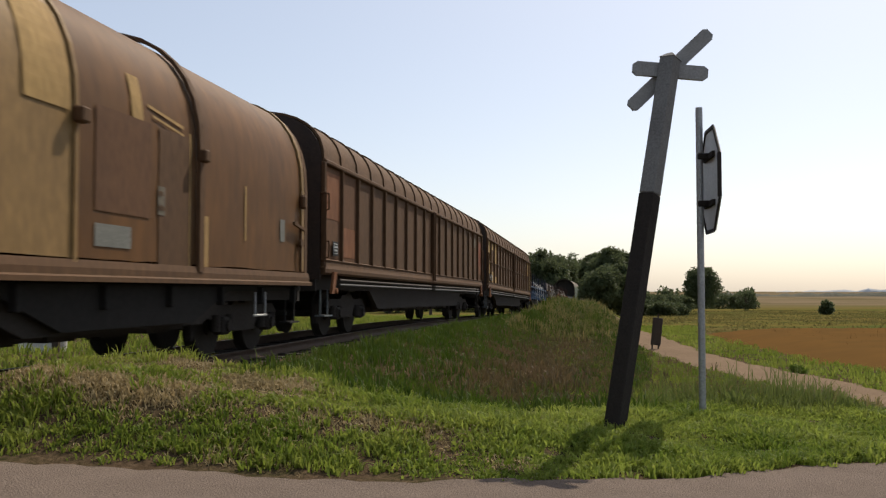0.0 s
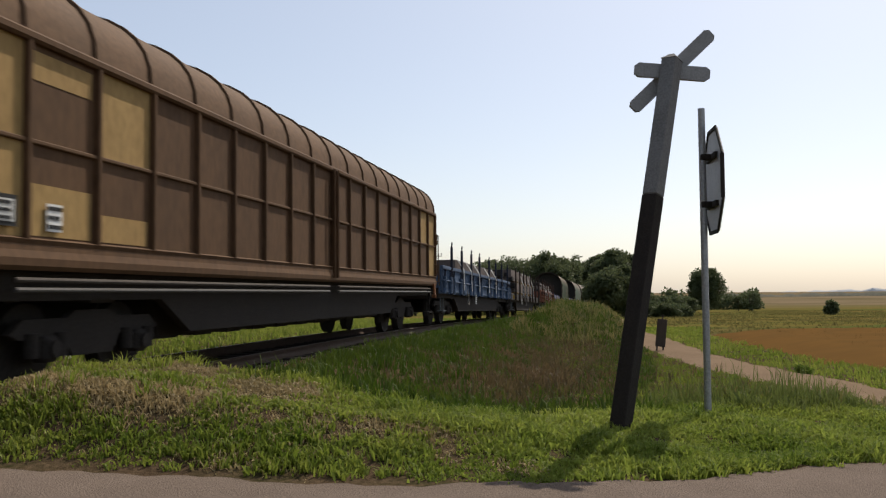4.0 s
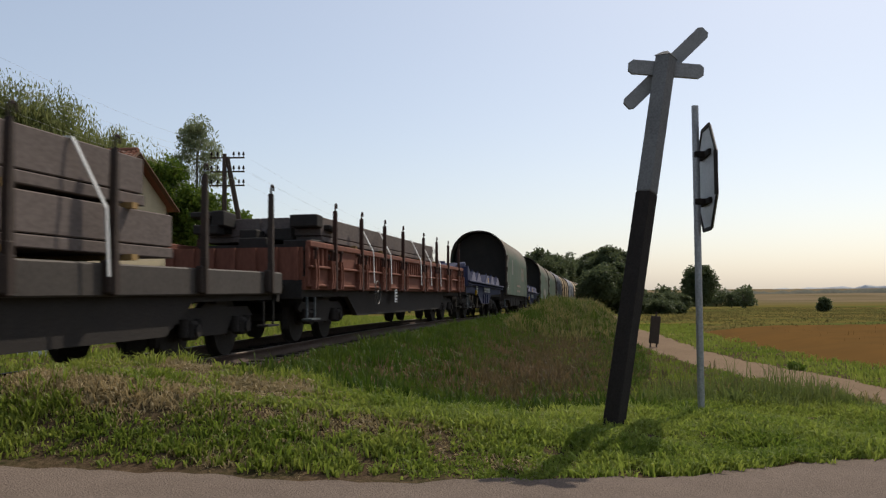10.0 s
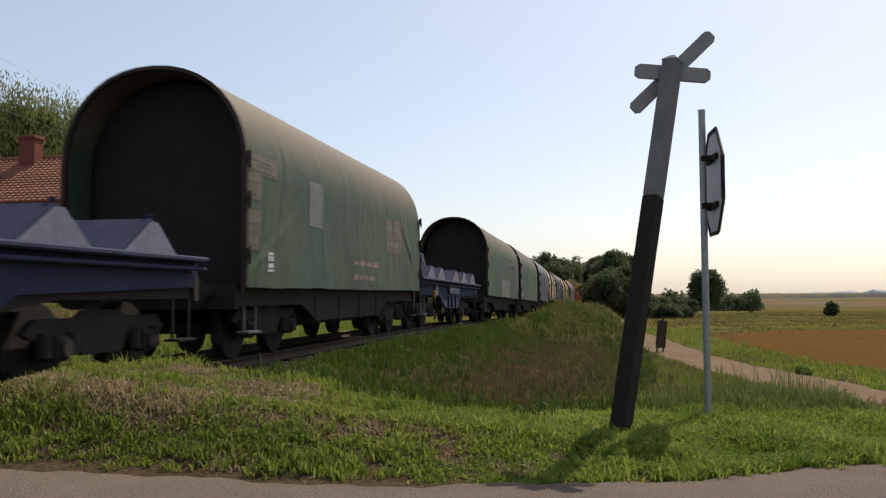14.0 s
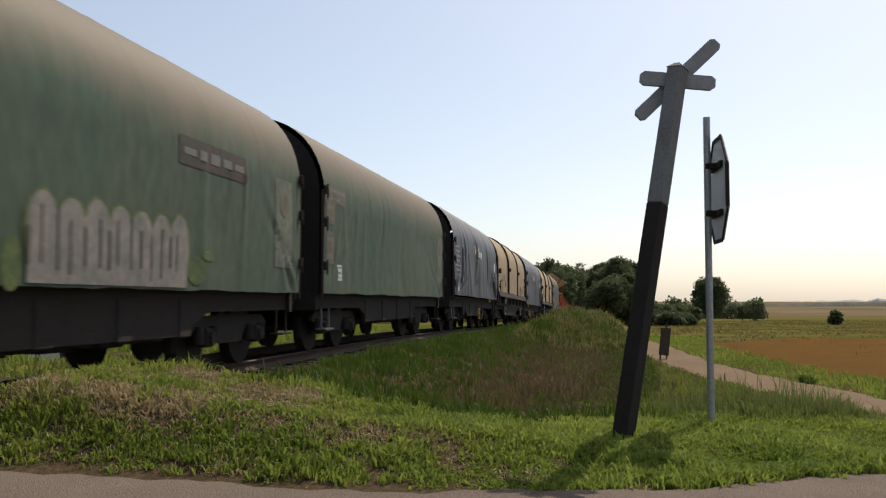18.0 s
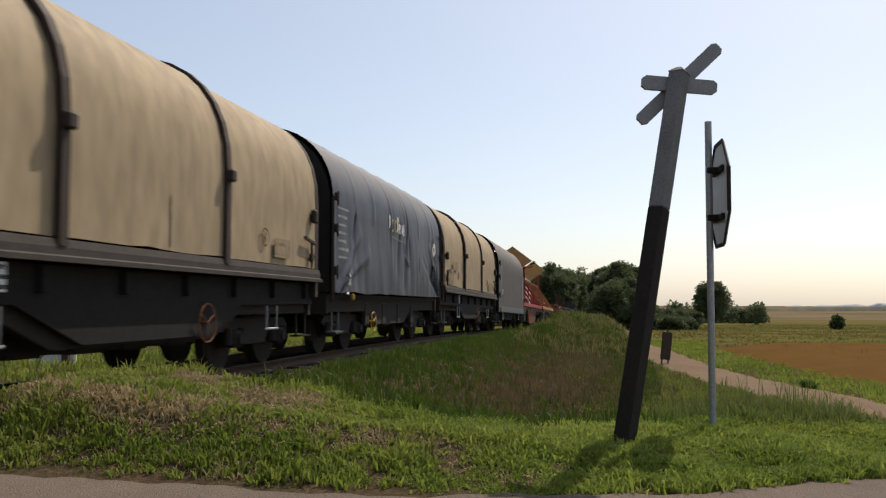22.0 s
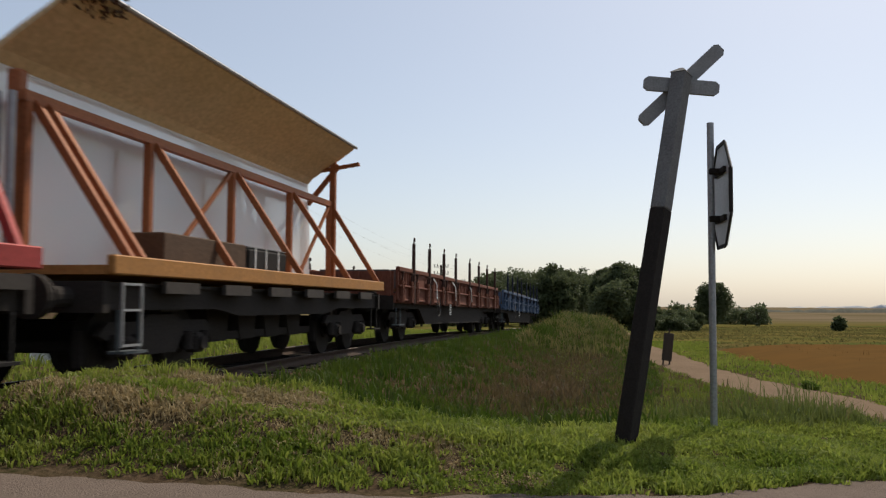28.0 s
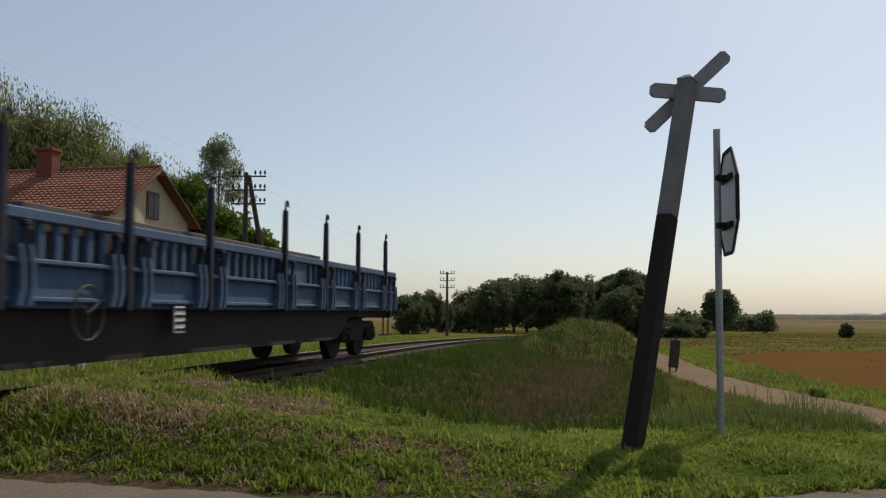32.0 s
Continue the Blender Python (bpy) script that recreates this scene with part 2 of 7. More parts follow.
M_HIPROOF = mat("brown_roof", (0.125, 0.072, 0.04), (0.088, 0.053, 0.032), 0.8, 0.0, scale=1.2, fine=14, bump=0.15)
M_YELLOW = mat("ochre_panel", (0.331, 0.216, 0.086), (0.259, 0.158, 0.065), 0.8, 0.0, scale=1.2, fine=16, bump=0.12, stretch=(1, 1, 0.4))
M_REDPANEL = mat("faded_orange_panel", (0.19, 0.078, 0.034), (0.13, 0.058, 0.03), 0.7, 0.0, scale=1.2, fine=6, bump=0.05, stretch=(1, 1, 0.4))
M_BRIGHTRED = mat("faded_red_paint", (0.20, 0.062, 0.03), (0.13, 0.05, 0.028), 0.7, 0.0, scale=1.2, fine=6, bump=0.05, stretch=(1, 1, 0.4))
M_PALE = mat("pale_writing", (0.32, 0.32, 0.31), (0.2, 0.2, 0.2), 0.8, bump=0)
M_RUSTRED = mat("faded_red_panel", (0.12, 0.06, 0.03), (0.09, 0.048, 0.028), 0.8, 0.0, scale=1.2, fine=16, bump=0.12, stretch=(1, 1, 0.4))
M_BLUE = mat("blue_paint", (0.075, 0.115, 0.185), (0.05, 0.065, 0.10), 0.8, 0.0, scale=1.6, fine=20, bump=0.12, stretch=(1, 1, 0.4))
M_RED = mat("rust_red_paint", (0.186, 0.071, 0.046), (0.118, 0.046, 0.031), 0.8, 0.0, scale=1.6, fine=20, bump=0.15, stretch=(1, 1, 0.4))
M_GREYBROWN = mat("grey_brown_paint", (0.075, 0.063, 0.054), (0.048, 0.041, 0.036), 0.7, 0.1, scale=1.6, fine=20, bump=0.15)
M_PURPLE = mat("violet_blue_paint", (0.034, 0.038, 0.078), (0.022, 0.024, 0.046), 0.8, 0.0, scale=1.5, fine=20, bump=0.12)
M_GREYLILAC = mat("dusty_violet_paint", (0.17, 0.165, 0.215), (0.105, 0.10, 0.14), 0.8, 0.0, scale=1.5, fine=20, bump=0.12)
M_GREEN = mat("green_tarpaulin", (0.045, 0.080, 0.052), (0.092, 0.088, 0.063), 0.66, 0.0, scale=0.45, fine=7, bump=0.10, mix=0.55, stretch=(1, 1, 0.45), spec=0.15, dust_glare=((0.145, 0.11, 0.077), 3.0, 3.6))
# the pale grey top paints the sunlit roof's glare into the navy
M_NAVY = mat("dark_blue_tarpaulin", (0.034, 0.040, 0.058), (0.054, 0.057, 0.068), 0.48, 0.0, scale=0.6, fine=5, bump=0.22, stretch=(1, 1, 0.6), spec=0.16, dust_glare=((0.15, 0.14, 0.135), 3.15, 3.6))
M_DUST = mat("dusty_field", (0.15, 0.122, 0.092), (0.09, 0.085, 0.062), 0.7, scale=2.0, fine=12, bump=0.05, mix=0.8)
# lighter above the shoulder
M_GRAYTARP = mat("brown_grey_tarpaulin", (0.066, 0.056, 0.051), (0.052, 0.045, 0.042), 0.65, 0.0, scale=0.6, fine=4, bump=0.03, stretch=(1, 1, 0.5), spec=0.25, dust_glare=((0.15, 0.125, 0.105), 3.2, 3.6))
M_BEIGE = mat("beige_hood", (0.35, 0.265, 0.165), (0.27, 0.20, 0.125), 0.7, 0.0, scale=0.9, fine=5, bump=0.03, stretch=(1, 1, 0.35))
M_RODGREY = mat("worn_rod", (0.10, 0.095, 0.09), (0.06, 0.055, 0.05), 0.55, 0.3, scale=4, fine=30, bump=0.05)
M_SILLBROWN = mat("dusty_sill", (0.06, 0.05, 0.043), (0.035, 0.03, 0.027), 0.75, scale=2, fine=20, bump=0.1)
M_STAKEBLUE = mat("dirty_blue_stake", (0.022, 0.026, 0.042), (0.03, 0.027, 0.026), 0.75, scale=4, fine=30)
M_STAKERED = mat("dirty_red_stake", (0.06, 0.028, 0.02), (0.035, 0.025, 0.02), 0.75, scale=4, fine=30)
M_BEIGEDIRT = mat("grimy_beige", (0.30, 0.225, 0.135), (0.22, 0.165, 0.105), 0.8, scale=3, fine=12, bump=0, mix=0.9)
M_DARKRIB = mat("dark_rib", (0.045, 0.035, 0.03), (0.08, 0.05, 0.035), 0.7, 0.2)
M_BEAM = mat("beam_concrete", (0.132, 0.106, 0.095), (0.105, 0.084, 0.075), 0.9, scale=0.8, fine=26, bump=0.12, stretch=(0.5, 1, 1), rnd=0.1)
M_STRAP = mat("white_strap", (0.75, 0.75, 0.73), (0.6, 0.6, 0.58), 0.6, bump=0)
M_DARKLOAD = mat("dark_load", (0.026, 0.023, 0.021), (0.04, 0.034, 0.028), 0.8, bump=0.4)
M_TRUSSRED = mat("truss_red", (0.33, 0.05, 0.045), (0.23, 0.042, 0.036), 0.55, 0.1, scale=2.5, fine=24, bump=0.1)
M_TRUSSORANGE = mat("truss_orange", (0.315, 0.112, 0.045), (0.225, 0.079, 0.038), 0.55, 0.1, scale=2.5, fine=24, bump=0.1)
M_DECK = mat("ochre_deck", (0.40, 0.185, 0.055), (0.28, 0.135, 0.045), 0.6, scale=2.0, fine=20, bump=0.1)
M_PANELUNDER = mat("ochre_sheet", (0.58, 0.45, 0.25), (0.42, 0.32, 0.17), 0.45, scale=0.8, fine=12, bump=0.1)
M_FILM = leafy("white_film", (0.93, 0.93, 0.92), (0.90, 0.90, 0.89), 0.6, 0.35)
fn = M_FILM.node_tree.nodes
clear, thin = fn.new("ShaderNodeBsdfTransparent"), fn.new("ShaderNodeMixShader")
thin.inputs[0].default_value = 0.15          # thin film: dim shapes show through it
M_FILM.node_tree.links.new(fn["Material Output"].inputs[0].links[0].from_socket, thin.inputs[1])
M_FILM.node_tree.links.new(clear.outputs[0], thin.inputs[2])
M_FILM.node_tree.links.new(thin.outputs[0], fn["Material Output"].inputs[0])
M_SILLGREY = mat("grey_sill", (0.105, 0.118, 0.125), (0.07, 0.075, 0.078), 0.6, 0.1, scale=2, fine=20, bump=0.08)
M_TIMBER = mat("chest_timber", (0.10, 0.062, 0.04), (0.06, 0.04, 0.028), 0.85, scale=3, fine=24, bump=0.2, stretch=(0.4, 1, 1))
M_LABEL = mat("grey_label", (0.55, 0.55, 0.52), (0.42, 0.42, 0.40), 0.6, scale=6, bump=0)
M_FADED = mat("faded_writing", (0.17, 0.17, 0.15), (0.12, 0.125, 0.11), 0.8, bump=0)
M_LABELDK = mat("dark_label", (0.02, 0.02, 0.02), (0.04, 0.04, 0.04), 0.6, bump=0)
M_HANDYELLOW = mat("yellow_paint", (0.45, 0.27, 0.03), (0.3, 0.18, 0.03), 0.5, bump=0.05)
M_LOGOWHITE = mat("logo_white", (0.75, 0.74, 0.70), (0.65, 0.63, 0.6), 0.6, bump=0)
M_LOGOGOLD = mat("logo_gold", (0.55, 0.38, 0.10), (0.45, 0.3, 0.08), 0.6, bump=0)
M_GRAF = mat("faded_graffiti", (0.22, 0.195, 0.172), (0.12, 0.125, 0.11), 0.6, scale=3, fine=9, bump=0, mix=0.8)
M_ENDPANEL = mat("faded_end_panel", (0.15, 0.155, 0.12), (0.085, 0.10, 0.078), 0.7, scale=1.5, fine=10, bump=0, mix=0.9)
M_GRAFLIME = mat("lime_overspray", (0.11, 0.13, 0.042), (0.055, 0.085, 0.048), 0.7, scale=5, fine=14, bump=0, mix=1.0)
M_BRANDRED = mat("dull_brand_field", (0.075, 0.05, 0.042), (0.055, 0.06, 0.046), 0.7, scale=2, fine=9, bump=0, mix=0.9)
M_GRAFRED = mat("faded_red_graffiti", (0.26, 0.14, 0.11), (0.15, 0.15, 0.12), 0.6, scale=3, fine=9, bump=0, mix=0.8)


# ---- mesh helpers ----
def thing(name, label, category, group="", kind=""):
    return tagged(new(name), label, category, group, kind)


def part(name, bm, material, parent=None, label="", smooth=False):
    """Links a bmesh as one mesh object under its thing or part."""
    me = bpy.data.meshes.new(name)
    bm.to_mesh(me)
    bm.free()
    me.materials.append(material)
    if smooth:
        me.shade_smooth()
    ob = new(name, me)
    if parent:
        ob.parent = parent
    if label:
        ob["label"] = label
    return ob


def same(name, ob, parent, m):
    """Another piece on the same mesh."""
    o = new(name, ob.data)
    o.parent = parent
    o.matrix_basis = m
    return o


def box(bm, c, s, m=None, bevel=0.0):
    g = bmesh.ops.create_cube(bm, size=1, matrix=Matrix.LocRotScale(c, None, s) if m is None else m @ Matrix.LocRotScale(c, None, s))
    if bevel:
        es = {e for v in g["verts"] for e in v.link_edges}
        bmesh.ops.bevel(bm, geom=list(es), offset=bevel, segments=1, affect="EDGES")
    return bm


def bar(bm, a, b, w, h=None, up=(0, 0, 1)):
    """A straight bar of rectangular section from a to b."""
    a, b = Vector(a), Vector(b)
    d = b - a
    x = d.normalized()
    y = Vector(up).cross(x)
    y = Vector((0, 1, 0)) if y.length < 1e-4 else y.normalized()
    z = x.cross(y)
    m = Matrix((x, y, z)).transposed().to_4x4()
    m.translation = (a + b) / 2
    return box(bm, (0, 0, 0), (d.length, w, h or w), m)


def rod(bm, a, b, r, n=10, r2=None):
    a, b = Vector(a), Vector(b)
    d = b - a
    m = Matrix.Translation((a + b) / 2) @ d.to_track_quat("Z", "Y").to_matrix().to_4x4()
    bmesh.ops.create_cone(bm, cap_ends=True, segments=n, radius1=r, radius2=r if r2 is None else r2, depth=d.length, matrix=m)
    return bm


def prism(bm, pts, x0, x1):
    """A closed outline in (y, z), carried from x0 to x1."""
    a = [bm.verts.new((x0, y, z)) for y, z in pts]
    b = [bm.verts.new((x1, y, z)) for y, z in pts]
    n = len(pts)
    bm.faces.new(a[::-1])
    bm.faces.new(b)
    for i in range(n):
        bm.faces.new((a[i], a[(i + 1) % n], b[(i + 1) % n], b[i]))
    bmesh.ops.recalc_face_normals(bm, faces=bm.faces)
    return bm


def side_prism(bm, pts, y0, y1):
    """A closed outline in (x, z), carried from y0 to y1."""
    a = [bm.verts.new((x, y0, z)) for x, z in pts]
    b = [bm.verts.new((x, y1, z)) for x, z in pts]
    n = len(pts)
    bm.faces.new(a)
    bm.faces.new(b[::-1])
    for i in range(n):
        bm.faces.new((a[i], b[i], b[(i + 1) % n], a[(i + 1) % n]))
    bmesh.ops.recalc_face_normals(bm, faces=bm.faces)
    return bm


def soup(name, verts, faces, material, parent=None, smooth=False):
    """A mesh from computed arrays of vertices (n, 3) and faces (m, k)."""
    me = bpy.data.meshes.new(name)
    nv, (nf, k) = len(verts), faces.shape
    me.vertices.add(nv)
    me.vertices.foreach_set("co", np.ascontiguousarray(verts, np.float32).ravel())
    me.loops.add(nf * k)
    me.loops.foreach_set("vertex_index", np.ascontiguousarray(faces, np.int32).ravel())
    me.polygons.add(nf)
    me.polygons.foreach_set("loop_start", np.arange(nf, dtype=np.int32) * k)
    me.update(calc_edges=True)
    me.materials.append(material)
    if smooth:
        me.shade_smooth()
    ob = new(name, me)
    if parent:
        ob.parent = parent
    return ob


rng = np.random.default_rng(7)

# ---- the line of the track and the lie of the land ----
X0, TH, KAP = -4.926, radians(9.5496), 0.0007825


def unbend(y):
    """How far the line falls off the arc to the left, beyond its bend."""
    q = np.clip(np.asarray(y, float) - 35, 0, 45)
    return 0.00065 * q * q + 0.0585 * np.clip(np.asarray(y, float) - 80, 0, 400)


def grade(y):
    """The track runs level past the crossing, then falls gently."""
    q = np.clip(np.asarray(y, float) - 20, 0, 20)
    return -0.00045 * q * q - 0.018 * np.clip(np.asarray(y, float) - 40, 0, 110)


def line(s, off=0.0):
    """A point of the track's axis s metres along, off metres to its right, and its heading."""
    a = TH + KAP * s
    x = X0 + (math.cos(TH) - math.cos(a)) / KAP
    y = 10 + (math.sin(a) - math.sin(TH)) / KAP
    x -= float(unbend(y))
    a -= 0.0013 * min(45.0, max(0.0, y - 35))
    return x + off * math.cos(a), y - off * math.sin(a), a


def slope(y):
    """Fall of the track in degrees."""
    return math.degrees(math.atan(0.001 * min(20.0, max(0.0, y - 20)) if y < 150 else 0.0))


def axis_x(y):
    a = np.arcsin(np.clip(np.sin(TH) + KAP * (np.asarray(y, float) - 10), -0.9, 0.9))
    return X0 + (math.cos(TH) - np.cos(a)) / KAP - unbend(y)


def ease(a, b, v):
    t = np.clip((v - a) / (b - a), 0, 1)
    return t * t * (3 - 2 * t)


def road_edge(x):
    x = np.asarray(x, float)
    return np.interp(x, [-60, -3, -2.4, -1.6, -1, -0.3, 0.3, 0.8, 1.3, 1.8, 2.5, 3.4, 4.5, 60], [18, 6.3, 6.17, 5.99, 5.9, 5.83, 5.81, 5.87, 6.03, 6.29, 6.67, 7.1, 7.7, 40])


def road_z(x):
    return np.interp(x, [-9, -6.6, -4.6, -3.4, -2.6, 0.4, 3.3, 8, 60], [-0.15, -0.03, -0.05, -0.15, -0.17, -0.2, -0.3, -0.5, -1.2])


def far_z(y):
    return np.interp(y, [-300, 0, 14, 24, 40, 163, 400, 800, 1500, 3000, 6000], [-1.0, -0.5, -0.67, -0.93, -1.0, -3.0, -5.0, -6.0, -5.0, -3.0, -3.0])


def wave(x, y, k, seed):
    return np.sin(x * k + seed) * np.cos(y * k * 1.3 + seed * 2.1) + 0.6 * np.sin((x + y) * k * 2.3 + seed * 3.3) * np.cos((x - y) * k * 1.9 + seed)


def land(x, y):
    """Height of the ground."""
    x, y = np.asarray(x, float), np.asarray(y, float)
    u = x - axis_x(y)
    # field side
    low = far_z(y)
    tz = grade(y)
    bank = tz - 0.34 + 0.25 * ease(1.25, 1.55, u) + (low + 0.09 - tz) * ease(1.9, 5.4, u)
    mound = (1.25 * ease(31, 47, y) * (1 - ease(85, 130, y))) * ease(2.2, 4.2, u) * (1 - ease(5.4, 8.6, u))
    right = bank + mound
    # house side
    hill = 2.2 * ease(-9, -16, u) * (1 - ease(45, 75, y)) * ease(12, 30, y)
    left = tz - 0.32 + hill + (np.interp(y, [60, 100, 300, 900, 6000], [0, 0, -0.2, -2, -1]) * ease(-2.5, -8, u))
    z = np.where(u > 0, right, left)
    # verge beside the road
    ve = np.interp(x, [-8, -5.2, -4.6, -3.9, -3.2, -2.6, -2.2, -1.6, -0.85, 0, 0.7, 1.3, 2.3, 3, 7], [-0.2, 0.1, 0.28, 0.31, 0.3, 0.3, 0.28, 0.2, 0.09, -0.05, -0.11, -0.15, -0.17, -0.19, -0.4])
    yd = y - road_edge(x)
    rz = road_z(x)
    verge = rz - 0.02 + (ve - rz + 0.02) * ease(0.05, 1.3, yd)
    w = 1 - ease(2.6, 5.2, yd) 
    w = w * ease(-9.5, -7.5, x)
    w = w * np.where(u > 0, ease(1.45, 1.75, u), np.where(yd > 0.2, 0, 1))
    z = z + (verge - z) * w
    z = np.where((yd < 0.05) & (y > -30), np.minimum(rz - 0.03, 5), z)
    z = z + 0.03 * wave(x, y, 1.1, 1.0) * ease(0.1, 0.8, yd) * ease(2.0, 3.0, np.abs(u)) + 0.12 * wave(x, y, 0.12, 2.0) * ease(8, 20, np.abs(u)) * ease(5, 15, y)
    return z


# ---- structure: ground, road, path ----
def axis_grid(pieces):
    out = []
    for a, b, step in pieces:
        out += list(np.arange(a, b, step))
    return np.array(out + [pieces[-1][1]])


gx = axis_grid([(-3000, -400, 400), (-400, -60, 30), (-60, -12, 3), (-12, 13, 0.25), (13, 40, 2), (40, 100, 8), (100, 400, 40), (400, 3000, 400)])
gy = axis_grid([(-300, -20, 40), (-20, 4, 3), (4, 17, 0.25), (17, 60, 0.6), (60, 140, 4), (140, 400, 20), (400, 1000, 100), (1000, 4800, 400)])
GX, GY = np.meshgrid(gx, gy)
GZ = land(GX, GY)
nx, ny = len(gx), len(gy)
ii = (np.arange(ny - 1)[:, None] * nx + np.arange(nx - 1)[None, :]).ravel()
ground = soup("ground", np.stack([GX.ravel(), GY.ravel(), GZ.ravel()], 1), np.stack([ii, ii + 1, ii + nx + 1, ii + nx], 1), M_GROUND, smooth=True)
tagged(ground, "grassy uneven ground of verge, railway bank and fields", "ground", kind="structure")


def strip(name, xs, ys, heights, material, label, category):
    """A sheet from rows of points that follow the land."""
    xs, ys = np.asarray(xs), np.asarray(ys)
    r, c = xs.shape
    v = np.stack([xs.ravel(), ys.ravel(), np.asarray(heights).ravel()], 1)
    i = (np.arange(r - 1)[:, None] * c + np.arange(c - 1)[None, :]).ravel()
    ob = soup(name, v, np.stack([i, i + 1, i + c + 1, i + c], 1), material, smooth=True)
    return tagged(ob, label, category, kind="structure")


rx = np.concatenate([np.arange(-60, -10, 5), np.arange(-10, 10, 0.12), np.arange(10, 61, 5)])
re = road_edge(rx) + 0.035 * np.sin(rx * 7.1) + 0.03 * np.sin(rx * 17.3 + 1) + 0.05 * np.sin(rx * 2.9)
rv = np.linspace(0, 1, 9)
RX = np.repeat(rx[None, :], 9, 0)
RY = -1.0 + (re[None, :] + 1.0) * rv[:, None]
RZ = np.repeat(road_z(rx)[None, :], 9, 0) + 0.008 * np.sin(RX * 1.7) - 0.012 * (rv[:, None] > 0.99)
strip("road", RX, RY, RZ, M_ASPHALT, "worn pale asphalt road leading to the level crossing", "road")

py_ = np.concatenate([np.arange(7.4, 60, 0.5), np.arange(60, 100, 2)])


def path_mid(y):
    return np.interp(y, [-12, 6, 10, 13.3, 18.5, 24, 29, 36, 60, 100], [4.4, 4.7, 5.4, 6.1, 6.85, 7.1, 7.3, 8.1, 10.8, 17])


pm = path_mid(py_)
pw = np.interp(py_, [0, 14, 24, 60], [1.0, 0.9, 0.85, 0.9])
pv = np.linspace(-1, 1, 9)
PX = pm[:, None] + pw[:, None] * pv[None, :] * (1 + 0.05 * np.sin(py_ * 2.3))[:, None]
PY = np.repeat(py_[:, None], 9, 1)
PZ = land(PX, PY) + 0.05 - 0.05 * np.abs(pv[None, :]) ** 3 - 0.02 * np.exp(-((np.abs(pv) - 0.5) / 0.2) ** 2)[None, :]
strip("path", PX, PY, PZ, M_PATH, "bare sandy field track beside the railway bank", "path")

# ---- the railway track ----
track = thing("railway_track", "single railway track on dark ballast with wooden sleepers", "track", kind="structure")
ts = np.concatenate([np.arange(-120, -12, 6.0), np.arange(-12, 90, 1.0), np.arange(90, 331, 8.0)])


def sweep(name, outline, material, label="", closed=True):
    """An outline (offset to the right, height) swept along the line."""
    k = len(outline)
    v = []
    for s in ts:
        for o, z in outline:
            x, y, _ = line(s, o)
            v.append((x, y, z + float(grade(y))))
    f = []
    for i in range(len(ts) - 1):
        for j in range(k if closed else k - 1):
            f.append((i * k + j, i * k + (j + 1) % k, (i + 1) * k + (j + 1) % k, (i + 1) * k + j))
    ob = soup(name, np.array(v), np.array(f), material, track)
    if label:
        ob["label"] = label
    return ob


sweep("ballast_bed", [(-2.6, -0.45), (-1.75, -0.2), (1.42, -0.2), (1.75, -0.4)], M_BALLAST, "dark crushed stone bed", False)
for sg in (-1, 1):
    o = sg * 0.7525
    sweep("rail", [(o - 0.07, -0.17), (o - 0.07, -0.155), (o - 0.012, -0.13), (o - 0.012, -0.04), (o - 0.034, -0.03), (o - 0.034, -0.006),
                   (o + 0.034, -0.006), (o + 0.034, -0.03), (o + 0.012, -0.04), (o + 0.012, -0.13), (o + 0.07, -0.155), (o + 0.07, -0.17)], M_RAIL)
    sweep("rail_head", [(o - 0.03, -0.004), (o - 0.024, 0.0), (o + 0.024, 0.0), (o + 0.03, -0.004)], M_RAILTOP, "polished running surface", False)
bm = bmesh.new()
box(bm, (0, 0, -0.215), (0.24, 2.5, 0.12), bevel=0.012)
first = part("sleeper", bm, M_SLEEPER, track)
k = 0
for s in np.arange(-6, 66, 0.62):
    x, y, a = line(s)
    m = pose(x, y, float(grade(y)) + random.uniform(-0.008, 0.008), 0, slope(y), 90 - math.degrees(a) + random.uniform(-1, 1))
    if k == 0:
        first.matrix_basis = m
    else:
        same("sleeper", first, track, m)
    k += 1


def stones(name, count, s0, s1, o0, o1, zf, size, label):
    """Loose angular stones in one mesh."""
    base = np.array([(1, 0, 0), (-1, 0, 0), (0, 1, 0), (0, -1, 0), (0, 0, 1), (0, 0, -1)], float)
    tri = np.array([(0, 2, 4), (2, 1, 4), (1, 3, 4), (3, 0, 4), (2, 0, 5), (1, 2, 5), (3, 1, 5), (0, 3, 5)])
    S, O = rng.uniform(s0, s1, count), rng.uniform(o0, o1, count)
    P = np.array([line(s, o)[:2] for s, o in zip(S, O)])
    Z = zf(O, P) + grade(P[:, 1])
    sc = size * rng.uniform(0.5, 1.3, (count, 1, 1)) * rng.uniform(0.6, 1.2, (count, 6, 3))
    V = base[None] * sc
    an = rng.uniform(0, 6.28, count)
    c, s_ = np.cos(an)[:, None], np.sin(an)[:, None]
    V = np.stack([V[..., 0] * c - V[..., 1] * s_, V[..., 0] * s_ + V[..., 1] * c, V[..., 2] + V[..., 0] * 0.4], -1)
    V += np.concatenate([P, Z[:, None]], 1)[:, None, :]
    Fc = (tri[None] + (np.arange(count) * 6)[:, None, None]).reshape(-1, 3)
    return tagged(soup(name, V.reshape(-1, 3), Fc, M_STONE), label, "gravel", kind="stuff")


stones("ballast_stones", 12000, -2, 55, -2.3, 1.6, lambda o, p: np.where(np.abs(o) < 1.6, -0.19, -0.19 - (np.abs(o) - 1.6) * 0.4), 0.032, "loose dark ballast stones along the track")

# ---- the train ----
NEAR = -1   # the camera's side is at negative y in a wagon's own space
cache = {}


